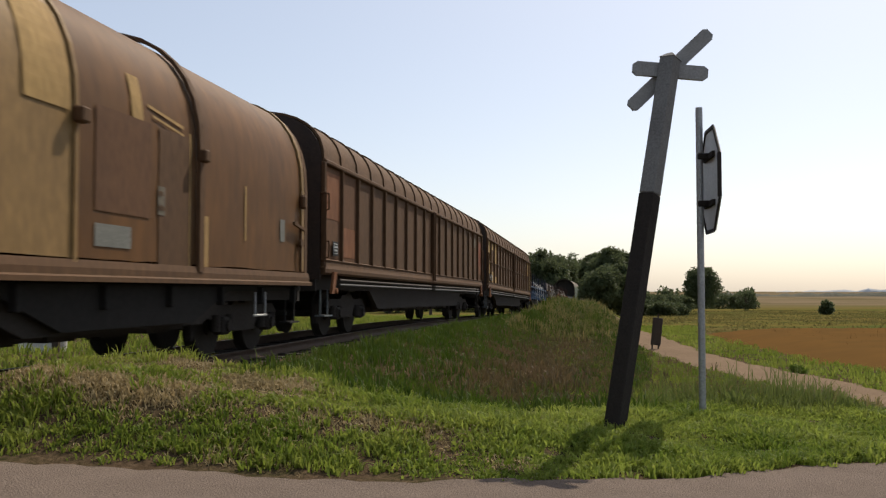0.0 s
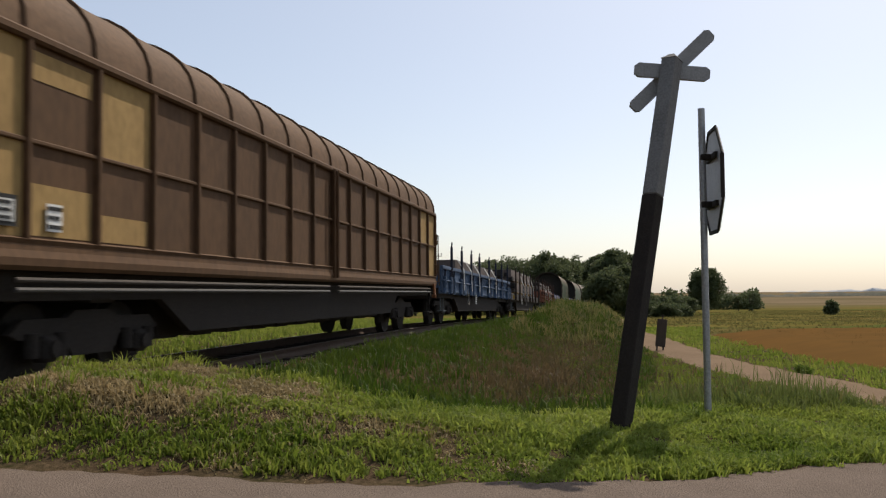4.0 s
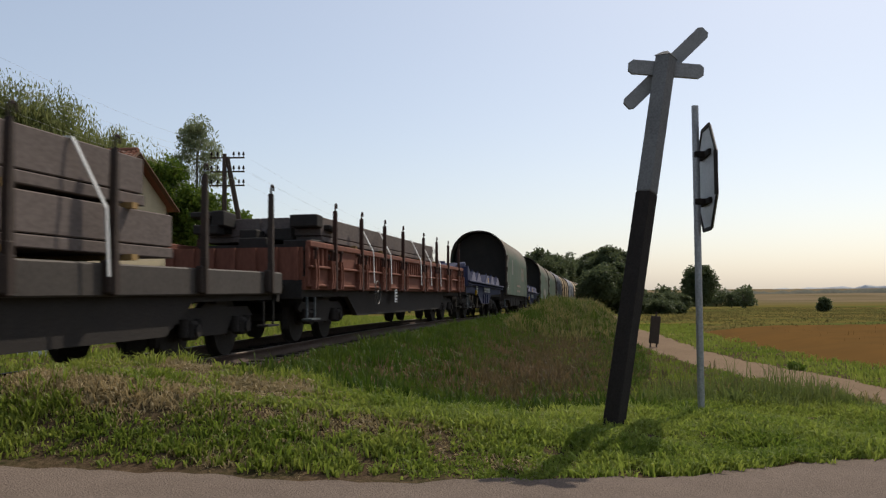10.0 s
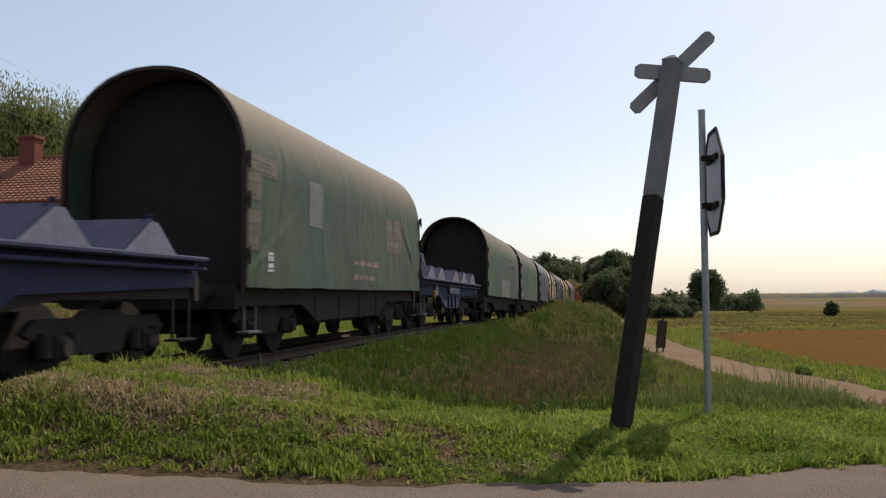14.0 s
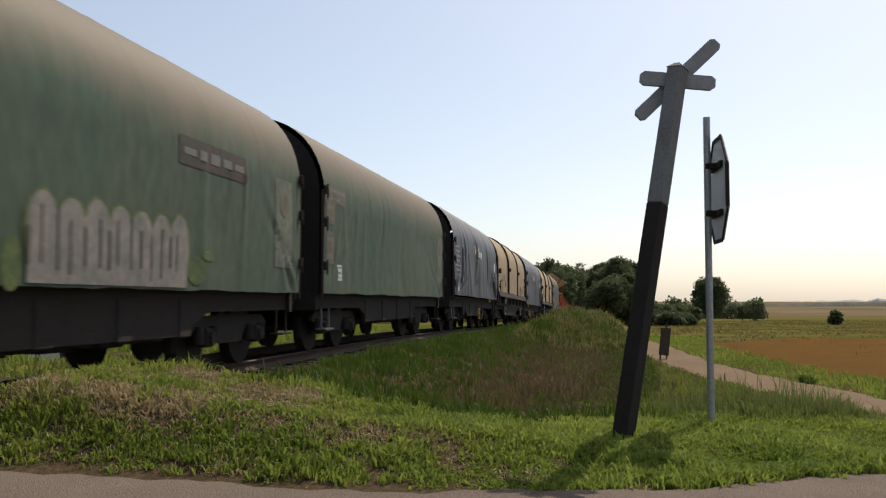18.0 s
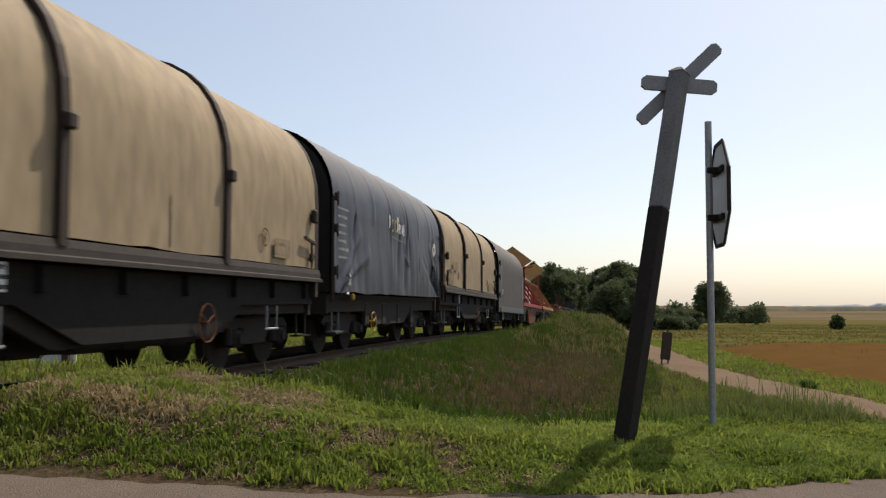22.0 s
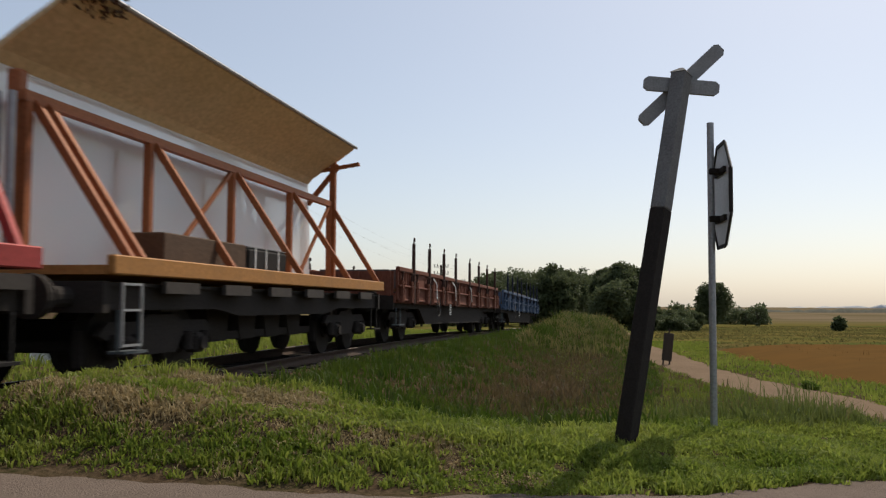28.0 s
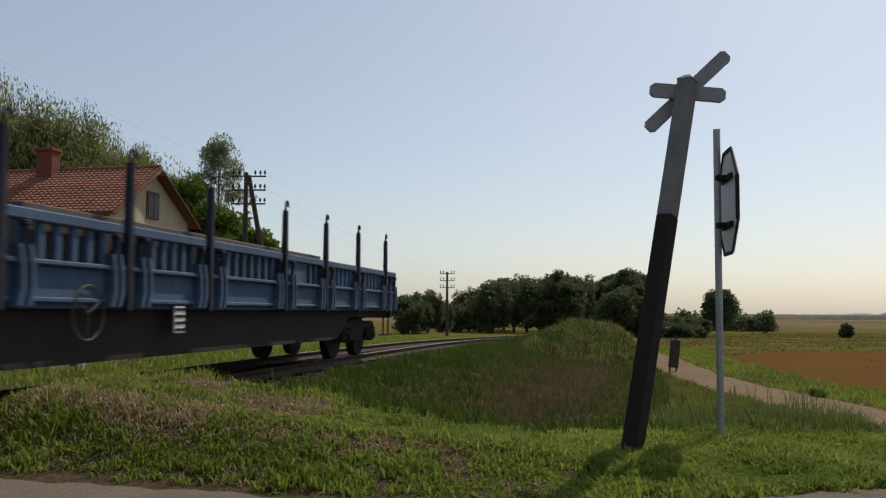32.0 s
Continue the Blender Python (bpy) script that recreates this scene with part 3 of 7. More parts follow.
def wheelset(parent, x, z=0.46):
    if "ws" not in cache:
        bm = bmesh.new()
        rod(bm, (0, -1.05, 0), (0, 1.05, 0), 0.075, 10)
        for sg in (-1, 1):
            rod(bm, (0, sg * 0.69, 0), (0, sg * 0.82, 0), 0.46, 28)
            rod(bm, (0, sg * 0.66, 0), (0, sg * 0.69, 0), 0.49, 28)
            rod(bm, (0, sg * 0.82, 0), (0, sg * 0.86, 0), 0.14, 12)
        ob = part("wheelset", bm, M_WHEEL, parent)
        cache["ws"] = ob
        ob.matrix_basis = pose(x, 0, z)
    else:
        ob = same("wheelset", cache["ws"], parent, pose(x, 0, z))
    WHEELS.append(ob)
    return ob


WHEELS = []


def bogie(wagon, x):
    """Two-axle bogie with outside frames, axle boxes and springs."""
    if "bg" not in cache:
        bm = bmesh.new()
        for sg in (-1, 1):
            y = sg * 1.0
            side_prism(bm, [(-1.45, 0.62), (-1.25, 0.76), (-0.5, 0.76), (-0.35, 0.84), (0.35, 0.84), (0.5, 0.76), (1.25, 0.76), (1.45, 0.62), (1.3, 0.56), (0.55, 0.56), (0.4, 0.36), (-0.4, 0.36), (-0.55, 0.56), (-1.3, 0.56)], y - 0.04, y + 0.04)
            for ax in (-0.9, 0.9):
                box(bm, (ax, y * 1.05, 0.46), (0.26, 0.2, 0.26), bevel=0.04)
                rod(bm, (ax, y * 1.14, 0.46), (ax, y * 1.19, 0.46), 0.09, 10)
                for d in (-0.24, 0.24):
                    rod(bm, (ax + d, y * 1.06, 0.38), (ax + d, y * 1.06, 0.62), 0.075, 10)
                box(bm, (ax * 1.53, sg * 0.76, 0.46), (0.06, 0.1, 0.4))
        box(bm, (0, 0, 0.62), (0.5, 2.0, 0.24))
        bx = part("bogie", bm, M_BLACK, wagon, "dark grimy two-axle bogie")
        cache["bg"] = bx
        bx.matrix_basis = pose(x, 0, 0)
    else:
        bx = same("bogie", cache["bg"], wagon, pose(x, 0, 0))
        bx["label"] = "dark grimy two-axle bogie"
    for ax in (-0.9, 0.9):
        wheelset(bx, ax)
    return bx


def buffers(wagon, L):
    if "bf" not in cache:
        bm = bmesh.new()
        rod(bm, (0, 0, 0), (0.32, 0, 0), 0.11, 14)
        rod(bm, (0.3, 0, 0), (0.55, 0, 0), 0.075, 12)
        rod(bm, (0.55, 0, 0), (0.6, 0, 0), 0.23, 18)
        cache["bf"] = part("buffer", bm, M_BLACK, wagon)
        cache["bf"].matrix_basis = pose(L / 2 - 0.6, -0.875, 1.04)
        todo = [(1, 1), (-1, -1), (-1, 1)]
    else:
        todo = [(1, -1), (1, 1), (-1, -1), (-1, 1)]
    for e, sd in todo:
        same("buffer", cache["bf"], wagon, pose(e * (L / 2 - 0.6), sd * 0.875, 1.04, 0, 0, 0 if e > 0 else 180))
    for e in (-1, 1):
        bm = bmesh.new()
        bar(bm, (e * (L / 2 - 0.6), 0, 0.98), (e * (L / 2 - 0.15), 0, 0.9), 0.09)
        bar(bm, (e * (L / 2 - 0.15), 0, 0.92), (e * (L / 2 - 0.2), 0, 0.55), 0.06)
        part("screw_coupling", bm, M_BLACK, wagon)


def running_gear(wagon, L, pivots, deck=1.2, fish=0.0, material=None):
    """Solebars, headstocks, brake gear, buffers and the two bogies."""
    material = material or M_BLACK
    h = L / 2 - 0.6
    bm = bmesh.new()
    for sg in (-1, 1):
        y = sg * 1.18
        pts = [(-h, deck), (h, deck), (h, deck - 0.3), (pivots - 1.2, deck - 0.3), (pivots - 2.0, deck - 0.3 - fish), (-pivots + 2.0, deck - 0.3 - fish), (-pivots + 1.2, deck - 0.3), (-h, deck - 0.3)]
        side_prism(bm, pts, y - 0.05, y + 0.05)
        box(bm, (0, y, deck - 0.02), (2 * h, 0.2, 0.04))
    for e in (-1, 1):
        box(bm, (e * (h - 0.05), 0, deck - 0.16), (0.12, 2.6, 0.34))
        box(bm, (e * pivots, 0, deck - 0.2), (0.5, 2.3, 0.26))
    for xx in np.arange(-pivots + 1.5, pivots - 1.4, 1.4):
        box(bm, (xx, 0, deck - 0.2), (0.12, 2.3, 0.2))
    part("underframe", bm, material, wagon, "dirty steel underframe")
    bm = bmesh.new()
    rod(bm, (-1.2, -0.4, 0.72), (-0.2, -0.4, 0.72), 0.2, 14)
    part("air_tank", bm, M_BLACK, wagon)
    bm = bmesh.new()
    for xx in np.arange(-pivots + 2.2, pivots - 2.1, 1.1):
        side_prism(bm, [(xx - 0.42, 0.95), (xx + 0.42, 0.95), (xx + 0.3, 0.42), (xx - 0.26, 0.42)], -0.8, 0.8)
    bar(bm, (-pivots + 1.6, -0.75, 0.5), (pivots - 1.6, -0.75, 0.5), 0.06, 0.12)
    part("brake_gear", bm, M_BLACK, wagon, "dark brake gear slung between the bogies")
    bm = bmesh.new()
    rod(bm, (0.5, 0.3, 0.7), (1.3, 0.3, 0.7), 0.17, 14)
    part("brake_cylinder", bm, M_BLACK, wagon)
    bm = bmesh.new()
    bar(bm, (-pivots + 1.3, 0.05, 0.6), (pivots - 1.3, 0.05, 0.6), 0.05)
    part("brake_rod", bm, M_BLACK, wagon)
    for e in (-1, 1):
        bm = bmesh.new()
        bar(bm, (e * (h - 0.3), -1.3, deck - 0.3), (e * (h - 0.3), -1.3, 0.45), 0.03)
        bar(bm, (e * (h - 0.75), -1.3, deck - 0.3), (e * (h - 0.75), -1.3, 0.45), 0.03)
        box(bm, (e * (h - 0.52), -1.3, 0.44), (0.5, 0.2, 0.03))
        part("shunter_step", bm, M_SOLE if e > 0 else M_SILLGREY, wagon)
    buffers(wagon, L)
    for e in (-1, 1):
        bogie(wagon, e * pivots)


def ring(bm, c, r, t, n=28, k=6, flat=1.0):
    """A round ring standing in the x-z plane."""
    vs = []
    for i in range(n):
        a = i * math.tau / n
        for j in range(k):
            b = j * math.tau / k
            q = r + t * math.cos(b)
            vs.append(bm.verts.new((c[0] + q * math.cos(a), c[1] + flat * t * math.sin(b), c[2] + q * math.sin(a))))
    for i in range(n):
        for j in range(k):
            bm.faces.new((vs[i * k + j], vs[i * k + (j + 1) % k], vs[(i + 1) % n * k + (j + 1) % k], vs[(i + 1) % n * k + j]))
    return bm


def handwheel(wagon, x, z, material, r=0.24, y=-1.42):
    bm = ring(bmesh.new(), (x, y, z), r, 0.01)
    wh = part("handwheel", bm, material, wagon, "thin brake handwheel")
    bm = bmesh.new()
    for i in range(3):
        a = 0.5 + i * math.tau / 3
        rod(bm, (x, y, z), (x + r * math.cos(a), y, z + r * math.sin(a)), 0.007, 6)
    rod(bm, (x, y, z), (x, y + 0.25, z), 0.025, 8)
    part("spokes", bm, material, wh)


def decal(wagon, name, x, z, w, h, material, skin, label="", bars=0, barmat=None, out=0.006, round_=False, tilt=0.0):
    """Paint or paper that lies on a curved side; unreadable writing as rows of bars."""
    def sheet(bm, x0, x1, z0, z1, o):
        nx_, nz_ = max(1, int((x1 - x0) / 0.1)), max(1, int((z1 - z0) / 0.1))
        g = []
        for i in range(nx_ + 1):
            col = []
            for j in range(nz_ + 1):
                xx, zz = x0 + (x1 - x0) * i / nx_, z0 + (z1 - z0) * j / nz_
                zz += tilt * (xx - x)
                col.append(bm.verts.new((xx, skin(xx, zz) - o, zz)))
            g.append(col)
        for i in range(nx_):
            for j in range(nz_):
                bm.faces.new((g[i][j], g[i + 1][j], g[i + 1][j + 1], g[i][j + 1]))

    bm = bmesh.new()
    if round_:
        mid_ = bm.verts.new((x, skin(x, z) - out, z))
        vs = [(x + w / 2 * math.cos(q * math.tau / 24), z + h / 2 * math.sin(q * math.tau / 24)) for q in range(24)]
        vs = [bm.verts.new((p_, skin(p_, q_) - out, q_)) for p_, q_ in vs]
        for q in range(24):
            bm.faces.new((mid_, vs[q], vs[(q + 1) % 24]))
    else:
        sheet(bm, x - w / 2, x + w / 2, z - h / 2, z + h / 2, out)
    p = part(name, bm, material, wagon, label)
    if bars:
        bm = bmesh.new()
        rd = random.Random(int(abs(x * 100) + z * 10))
        for r in range(bars):
            zz = z + h / 2 - (r + 0.5) * h / bars
            xx = x - w / 2 + 0.06 * w
            end = x + w / 2 - rd.uniform(0.06, 0.4) * w
            while xx < end:
                ww = min(rd.uniform(0.07, 0.22) * w, x + w / 2 - 0.04 * w - xx)
                hh = h / bars * rd.uniform(0.2, 0.42)
                sheet(bm, xx, xx + ww, zz - hh / 2, zz + hh / 2, out + 0.004)
                xx += ww + 0.05 * w
        tagged(part("writing", bm, barmat or M_LABELDK, p), kind="stuff")
    return p


def plate(wagon, name, x, z, w, h, material, y=-1.47, label="", bars=0, barmat=None):
    """A flat plate or painted field, with rows of unreadable writing as bars."""
    bm = bmesh.new()
    box(bm, (x, y, z), (w, 0.008, h))
    p = part(name, bm, material, wagon, label)
    if bars:
        bm = bmesh.new()
        rd = random.Random(int(abs(x * 100) + z * 10))
        for r in range(bars):
            zz = z + h / 2 - (r + 0.5) * h / bars
            xx = x - w / 2 + 0.06 * w
            while xx < x + w / 2 - 0.12 * w:
                ww = rd.uniform(0.08, 0.26) * w
                ww = min(ww, x + w / 2 - 0.05 * w - xx)
                box(bm, (xx + ww / 2, y - 0.009, zz), (ww, 0.006, h / bars * 0.45))
                xx += ww + 0.07 * w
        tagged(part("writing", bm, barmat or M_LABELDK, p), kind="stuff")
    return p


def arch(w, z0, zs, zt, n=16, e=0.86, k=6):
    """Outline of a hood from the near foot over the top to the far foot, (y, z)."""
    pts = [(-w, z0 + (zs - z0) * i / k) for i in range(k)]
    for i in range(n + 1):
        a = math.pi * (1 - i / n)
        c, s = math.cos(a), math.sin(a)
        pts.append((w * math.copysign(abs(c) ** e, c), zs + (zt - zs) * abs(s) ** e))
    pts += [(w, z0 + (zs - z0) * (k - 1 - i) / k) for i in range(k)]
    return pts


def arch_side(w, zs, zt, e, z):
    """Where the near side of such a hood stands at height z."""
    if z <= zs:
        return -w
    s = min(0.999, (z - zs) / (zt - zs)) ** (1 / e)
    return -w * math.sqrt(1 - s * s) ** e


def cloth(x, z, rough, seed, folds):
    """How far the tarpaulin bulges out at a point of its side."""
    low = max(0.0, min(1.0, 1 - (z - 1.0) / 2.4))
    d = 0.9 * noise.noise((x * 0.45 + seed, 1.5, z * 0.6)) + (0.25 + 0.75 * low) * 0.4 * noise.noise((x * 0.95 + z * 0.55 + seed, 4.5, z * 0.6))
    d += low * 0.35 * noise.noise((x * 2.6 + 0.5 * z + seed, 8.5, z * 0.5))
    for xa, za, xb, zb, wd, am in folds:
        t = ((x - xa) * (xb - xa) + (z - za) * (zb - za)) / ((xb - xa) ** 2 + (zb - za) ** 2)
        tc = min(1.0, max(0.0, t))
        q = math.hypot(x - xa - tc * (xb - xa), z - za - tc * (zb - za)) / (wd * (0.5 + tc))
        if q < 3:
            d += am * math.exp(-q * q) * (1 - 0.6 * tc)
    return rough * d


def cloth_folds(h, seed, wild=1.0):
    """Long slanting folds that fan from the lower corners."""
    r = random.Random(int(seed))
    out = []
    for e in (-1, 1):
        for i in range(4):
            x, z = e * (h - r.uniform(0.1, 0.5)), r.uniform(1.0, 1.5)
            out.append((x, z, x - e * r.uniform(0.5, 2.2), z + r.uniform(0.7, 1.7), r.uniform(0.05, 0.1), wild * r.uniform(0.4, 1.0) * r.choice((1, -1))))
    for i in range(7):
        x, z = r.uniform(-h * 0.9, h * 0.9), r.uniform(1.1, 2.4)
        out.append((x, z, x + r.uniform(-0.7, 0.7), z + r.uniform(0.3, 0.8), r.uniform(0.025, 0.05), wild * r.uniform(0.3, 0.6) * r.choice((1, -1))))
    for i in range(5):
        x = r.uniform(-h * 0.8, h * 0.8)
        out.append((x, r.uniform(2.6, 2.9), x + r.uniform(-0.5, 0.5), r.uniform(1.2, 1.7), r.uniform(0.07, 0.14), wild * r.uniform(0.4, 0.9) * r.choice((1, -1))))
    return out


def hood_sheet(outline, x0, x1, nxs, rough=0.0, seed=0.0, ribs=(), folds=(), zs=2.85):
    """The skin of a hood with folds and sag, as arrays."""
    ol = np.array(outline)
    k = len(ol)
    nrm = ol - np.array([0, zs])
    nrm[ol[:, 1] <= zs, 1] = 0
    nrm /= np.linalg.norm(nrm, axis=1)[:, None]
    v = []
    for x in np.linspace(x0, x1, nxs):
        d = np.zeros(k)
        if rough:
            for j in range(k):
                z, y = ol[j, 1], ol[j, 0]
                d[j] = cloth(x if y < 0 else x + 30, min(z, zs), rough, seed, folds if y < 0 else ()) * (1 if z <= zs else max(0.25, 1 - (z - zs)))
                if z > zs - 0.1:
                    d[j] += rough * 0.22 * max(math.exp(-((x - r) / 0.1) ** 2) for r in ribs) if len(ribs) else 0
        p = ol + nrm * d[:, None]
        foot = (0.03 * noise.noise((x * 0.9 + seed, 2, 9)) + 0.012 * noise.noise((x * 3.1 + seed, 2, 5))) * (1 if rough else 0)
        p[0, 1] += foot
        p[-1, 1] += foot
        v.append(np.concatenate([np.full((k, 1), x), p], 1))
    v = np.concatenate(v)
    i = (np.arange(nxs - 1)[:, None] * k + np.arange(k - 1)[None, :]).ravel()
    f = np.stack([i, i + 1, i + k + 1, i + k], 1)
    return v, f


def end_frame(wagon, outline, x, material, label, t=0.1):
    bm = bmesh.new()
    prism(bm, outline, x - t / 2, x + t / 2)
    return part("end_wall", bm, material, wagon, label)


def hoop(bm, outline, x, w, t):
    """A rib that follows the outline at x."""
    pts = [Vector((0, y, z)) for y, z in outline]
    rings = []
    for i, p in enumerate(pts):
        d = (pts[min(i + 1, len(pts) - 1)] - pts[max(i - 1, 0)]).normalized()
        n = Vector((0, -d.z, d.y)) * t / 2
        rings.append([bm.verts.new((x + sx * w / 2, p.y + sn * n.y, p.z + sn * n.z)) for sx, sn in ((-1, -1), (1, -1), (1, 1), (-1, 1))])
    for a, b in zip(rings[:-1], rings[1:]):
        for j in range(4):
            bm.faces.new((a[j], a[(j + 1) % 4], b[(j + 1) % 4], b[j]))
    bm.faces.new(rings[0])
    bm.faces.new(rings[-1])
    bmesh.ops.recalc_face_normals(bm, faces=bm.faces)


def tarp_wagon(L, material, label, open_front=False, rough=0.035, seed=0.0, solebar=None, ww=1.43, foot=1.02):
    w = thing("freight_wagon", label, "wagon", "wagons of the train")
    h = L / 2 - 0.62
    running_gear(w, L, L / 2 - 2.55, 1.12, 0.3, solebar)
    ol = arch(ww, foot, 2.85, 4.37, 20, 0.92, 24)
    ribs = np.linspace(-h, h, 8)[1:-1]
    folds = cloth_folds(h, seed)
    v, f = hood_sheet(ol, -h, h, 220, rough, seed, ribs, folds)
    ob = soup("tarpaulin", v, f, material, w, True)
    ob["label"] = "sagging folded tarpaulin cover"
    bm = bmesh.new()
    inner = [(y * 0.925, 1.0 + (z - 1.0) * 0.965) for y, z in ol]
    hoop(bm, inner, 0, 0.06, 0.04)
    first_hoop = part("hoop", bm, M_DARKRIB, w)
    first_hoop.location.x = ribs[0]
    for r in ribs[1:]:
        same("hoop", first_hoop, w, pose(r, 0, 0))
    inn = [(y * 0.94, 0.95 + (z - 0.95) * 0.975) for y, z in ol]
    end_frame(w, inn, h - 0.08, M_DARKLOAD, "dark end wall")
    if open_front:
        bm = bmesh.new()
        hoop(bm, [(y * 1.01, z) for y, z in ol], -h, 0.1, 0.06)
        part("end_hoop", bm, M_DARKRIB, w)
        end_frame(w, inn, -h + 0.7, M_DARKLOAD, "dark recessed end wall")
    else:
        end_frame(w, inn, -h + 0.06, M_DARKLOAD, "dark end wall")
    for e in (-1, 1):
        for z in (1.6, 2.4, 3.0):
            bm = bmesh.new()
            box(bm, (e * (h - 0.02), -1.47, z), (0.1, 0.07, 0.16), bevel=0.015)
            rod(bm, (e * (h - 0.02), -1.5, z - 0.16), (e * (h - 0.02), -1.5, z + 0.1), 0.018, 6)
            part("locking_lever", bm, M_DARKRIB, w)
        bm = bmesh.new()
        rod(bm, (e * (h + 0.04), -1.42, 1.0), (e * (h + 0.04), -1.42, 3.0), 0.03, 8)
        part("corner_rod", bm, M_DARKRIB, w)
    bm = bmesh.new()
    box(bm, (0, 0, 1.14), (2 * h - 0.1, 2.6, 0.06))
    part("floor", bm, M_BLACK, w)
    for xx in (-2.2, -0.7, 0.8, 2.3):
        bm = bmesh.new()
        box(bm, (xx, -1.2, 0.75), (0.35, 0.1, 0.5), bevel=0.02)
        part("bracket", bm, solebar or M_BLACK, w)

    def skin(x, z):
        return arch_side(ww, 2.85, 4.37, 0.92, z) - cloth(x, min(z, 2.85), rough, seed, folds) * (1 if z <= 2.85 else max(0.25, 1 - (z - 2.85)))
    return w, h, skin


def hooded_wagon(L, material, rib, label, seams=(-0.333, 0.333), seed=0.0, first=None, marks=True, foot=1.6):
    """Coil wagon with telescoping steel hoods."""
    w = thing("freight_wagon", label, "wagon", "wagons of the train")
    h = L / 2 - 0.62
    running_gear(w, L, L / 2 - 2.5, 1.12, 0.3)
    n = len(seams) + 1
    edges = [-h] + [s * h for s in seams] + [h]
    for i in range(n):
        grow = 0.03 if i == (0 if first else n // 2) else 0.0
        ol = arch(1.42 + grow, foot, 2.7, 4.3 + grow)
        v, f = hood_sheet(ol, edges[i] + (0.02 if i else 0.0 if first else 0.2), edges[i + 1], 10, 0.004, seed + i)
        ob = soup("hood", v, f, first if first and i == 0 else material, w, True)
        ob["label"] = "arched sliding steel hood"
        if i:
            bm = bmesh.new()
            thin = first and i == 1
            hoop(bm, [(y * (1.008 if thin else 1.02), z + 0.015) for y, z in arch(1.45, foot - 0.1, 2.7, 4.33)], edges[i], 0.06 if thin else 0.14, 0.03 if thin else 0.05)
            part("hood_rib", bm, first if thin else rib, w, "raised rib at the joint of two hoods")
    ol = arch(1.43, 1.1, 2.7, 4.3)
    for e in (-1, 1):
        end_frame(w, ol, e * (h - 0.02), rib, "dark arched end wall", 0.14)
    for sg in (-1, 1):
        bm = bmesh.new()
        prism(bm, [(sg * 1.4, foot - 0.02), (sg * 1.47, foot - 0.02), (sg * 1.49, foot - 0.1), (sg * 1.49, foot - 0.17), (sg * 1.54, foot - 0.19), (sg * 1.54, foot - 0.24), (sg * 1.4, foot - 0.24)], -h, h)
        part("sill_rail", bm, rib if first else M_SILLBROWN, w, "dusty dark sill rail")
        bm = bmesh.new()
        side_prism(bm, [(-h, foot - 0.26), (h, foot - 0.26), (h, 0.98), (2.6, 0.96), (1.5, 0.56), (-1.5, 0.56), (-2.6, 0.96), (-h, 0.98)], sg * 1.3 - 0.03, sg * 1.3 + 0.03)
        part("solebar", bm, M_SOLE, w, "deep dark fish-bellied solebar")
    bm = bmesh.new()
    box(bm, (0, -1.36, foot - 0.4), (0.08, 0.1, 0.26), bevel=0.012)
    br = part("bracket", bm, M_SOLE, w)
    br.location.x = -h + 0.5
    for x in np.linspace(-h + 0.5, h - 0.5, 8)[1:]:
        same("bracket", br, w, pose(x, 0, 0))
    for e in (-1, 1):
        bm = bmesh.new()
        for a, b in (((0, 0.95), (0, 0.6)), ((0.42, 0.95), (0.42, 0.6)), ((-0.06, 0.6), (0.48, 0.6))):
            rod(bm, (e * (h - 2.4) + a[0], -1.42, a[1]), (e * (h - 2.4) + b[0], -1.42, b[1]), 0.017, 6)
        part("foot_step", bm, M_GALV, w, "pale tube step")
    for e in (-1, 1):
        bm = bmesh.new()
        box(bm, (e * (h - 0.32), -1.48, 2.5), (0.16, 0.1, 0.24), bevel=0.03)
        part("latch", bm, rib, w)
        bm = bmesh.new()
        bar(bm, (e * (h - 0.42), -1.47, foot), (e * (h - 0.42), -1.47, 2.06), 0.035)
        bar(bm, (e * (h - 0.3), -1.49, 2.02), (e * (h - 0.85), -1.49, 2.1), 0.045)
        rod(bm, (e * (h - 0.42), -1.5, 1.78), (e * (h - 0.42), -1.44, 1.78), 0.07, 10)
        part("locking_lever", bm, rib, w)
        bm = bmesh.new()
        ring(bm, (e * h * 0.55, -1.455 if e > 0 else -1.43, 1.98), 0.13, 0.014, 20, 4, 0.4)
        box(bm, (e * h * 0.55, -1.455 if e > 0 else -1.43, 1.98), (0.025, 0.006, 0.16), bevel=0.002)
        if marks:
            part("faded_round_mark", bm, M_RUSTRED, w, "faded reddish ring mark")
        else:
            bm.free()
    for sx in np.array(seams) * h:
        bm = bmesh.new()
        box(bm, (sx, -1.52, 2.7), (0.16, 0.12, 0.16), bevel=0.02)
        part("latch", bm, rib, w)
    return w, h


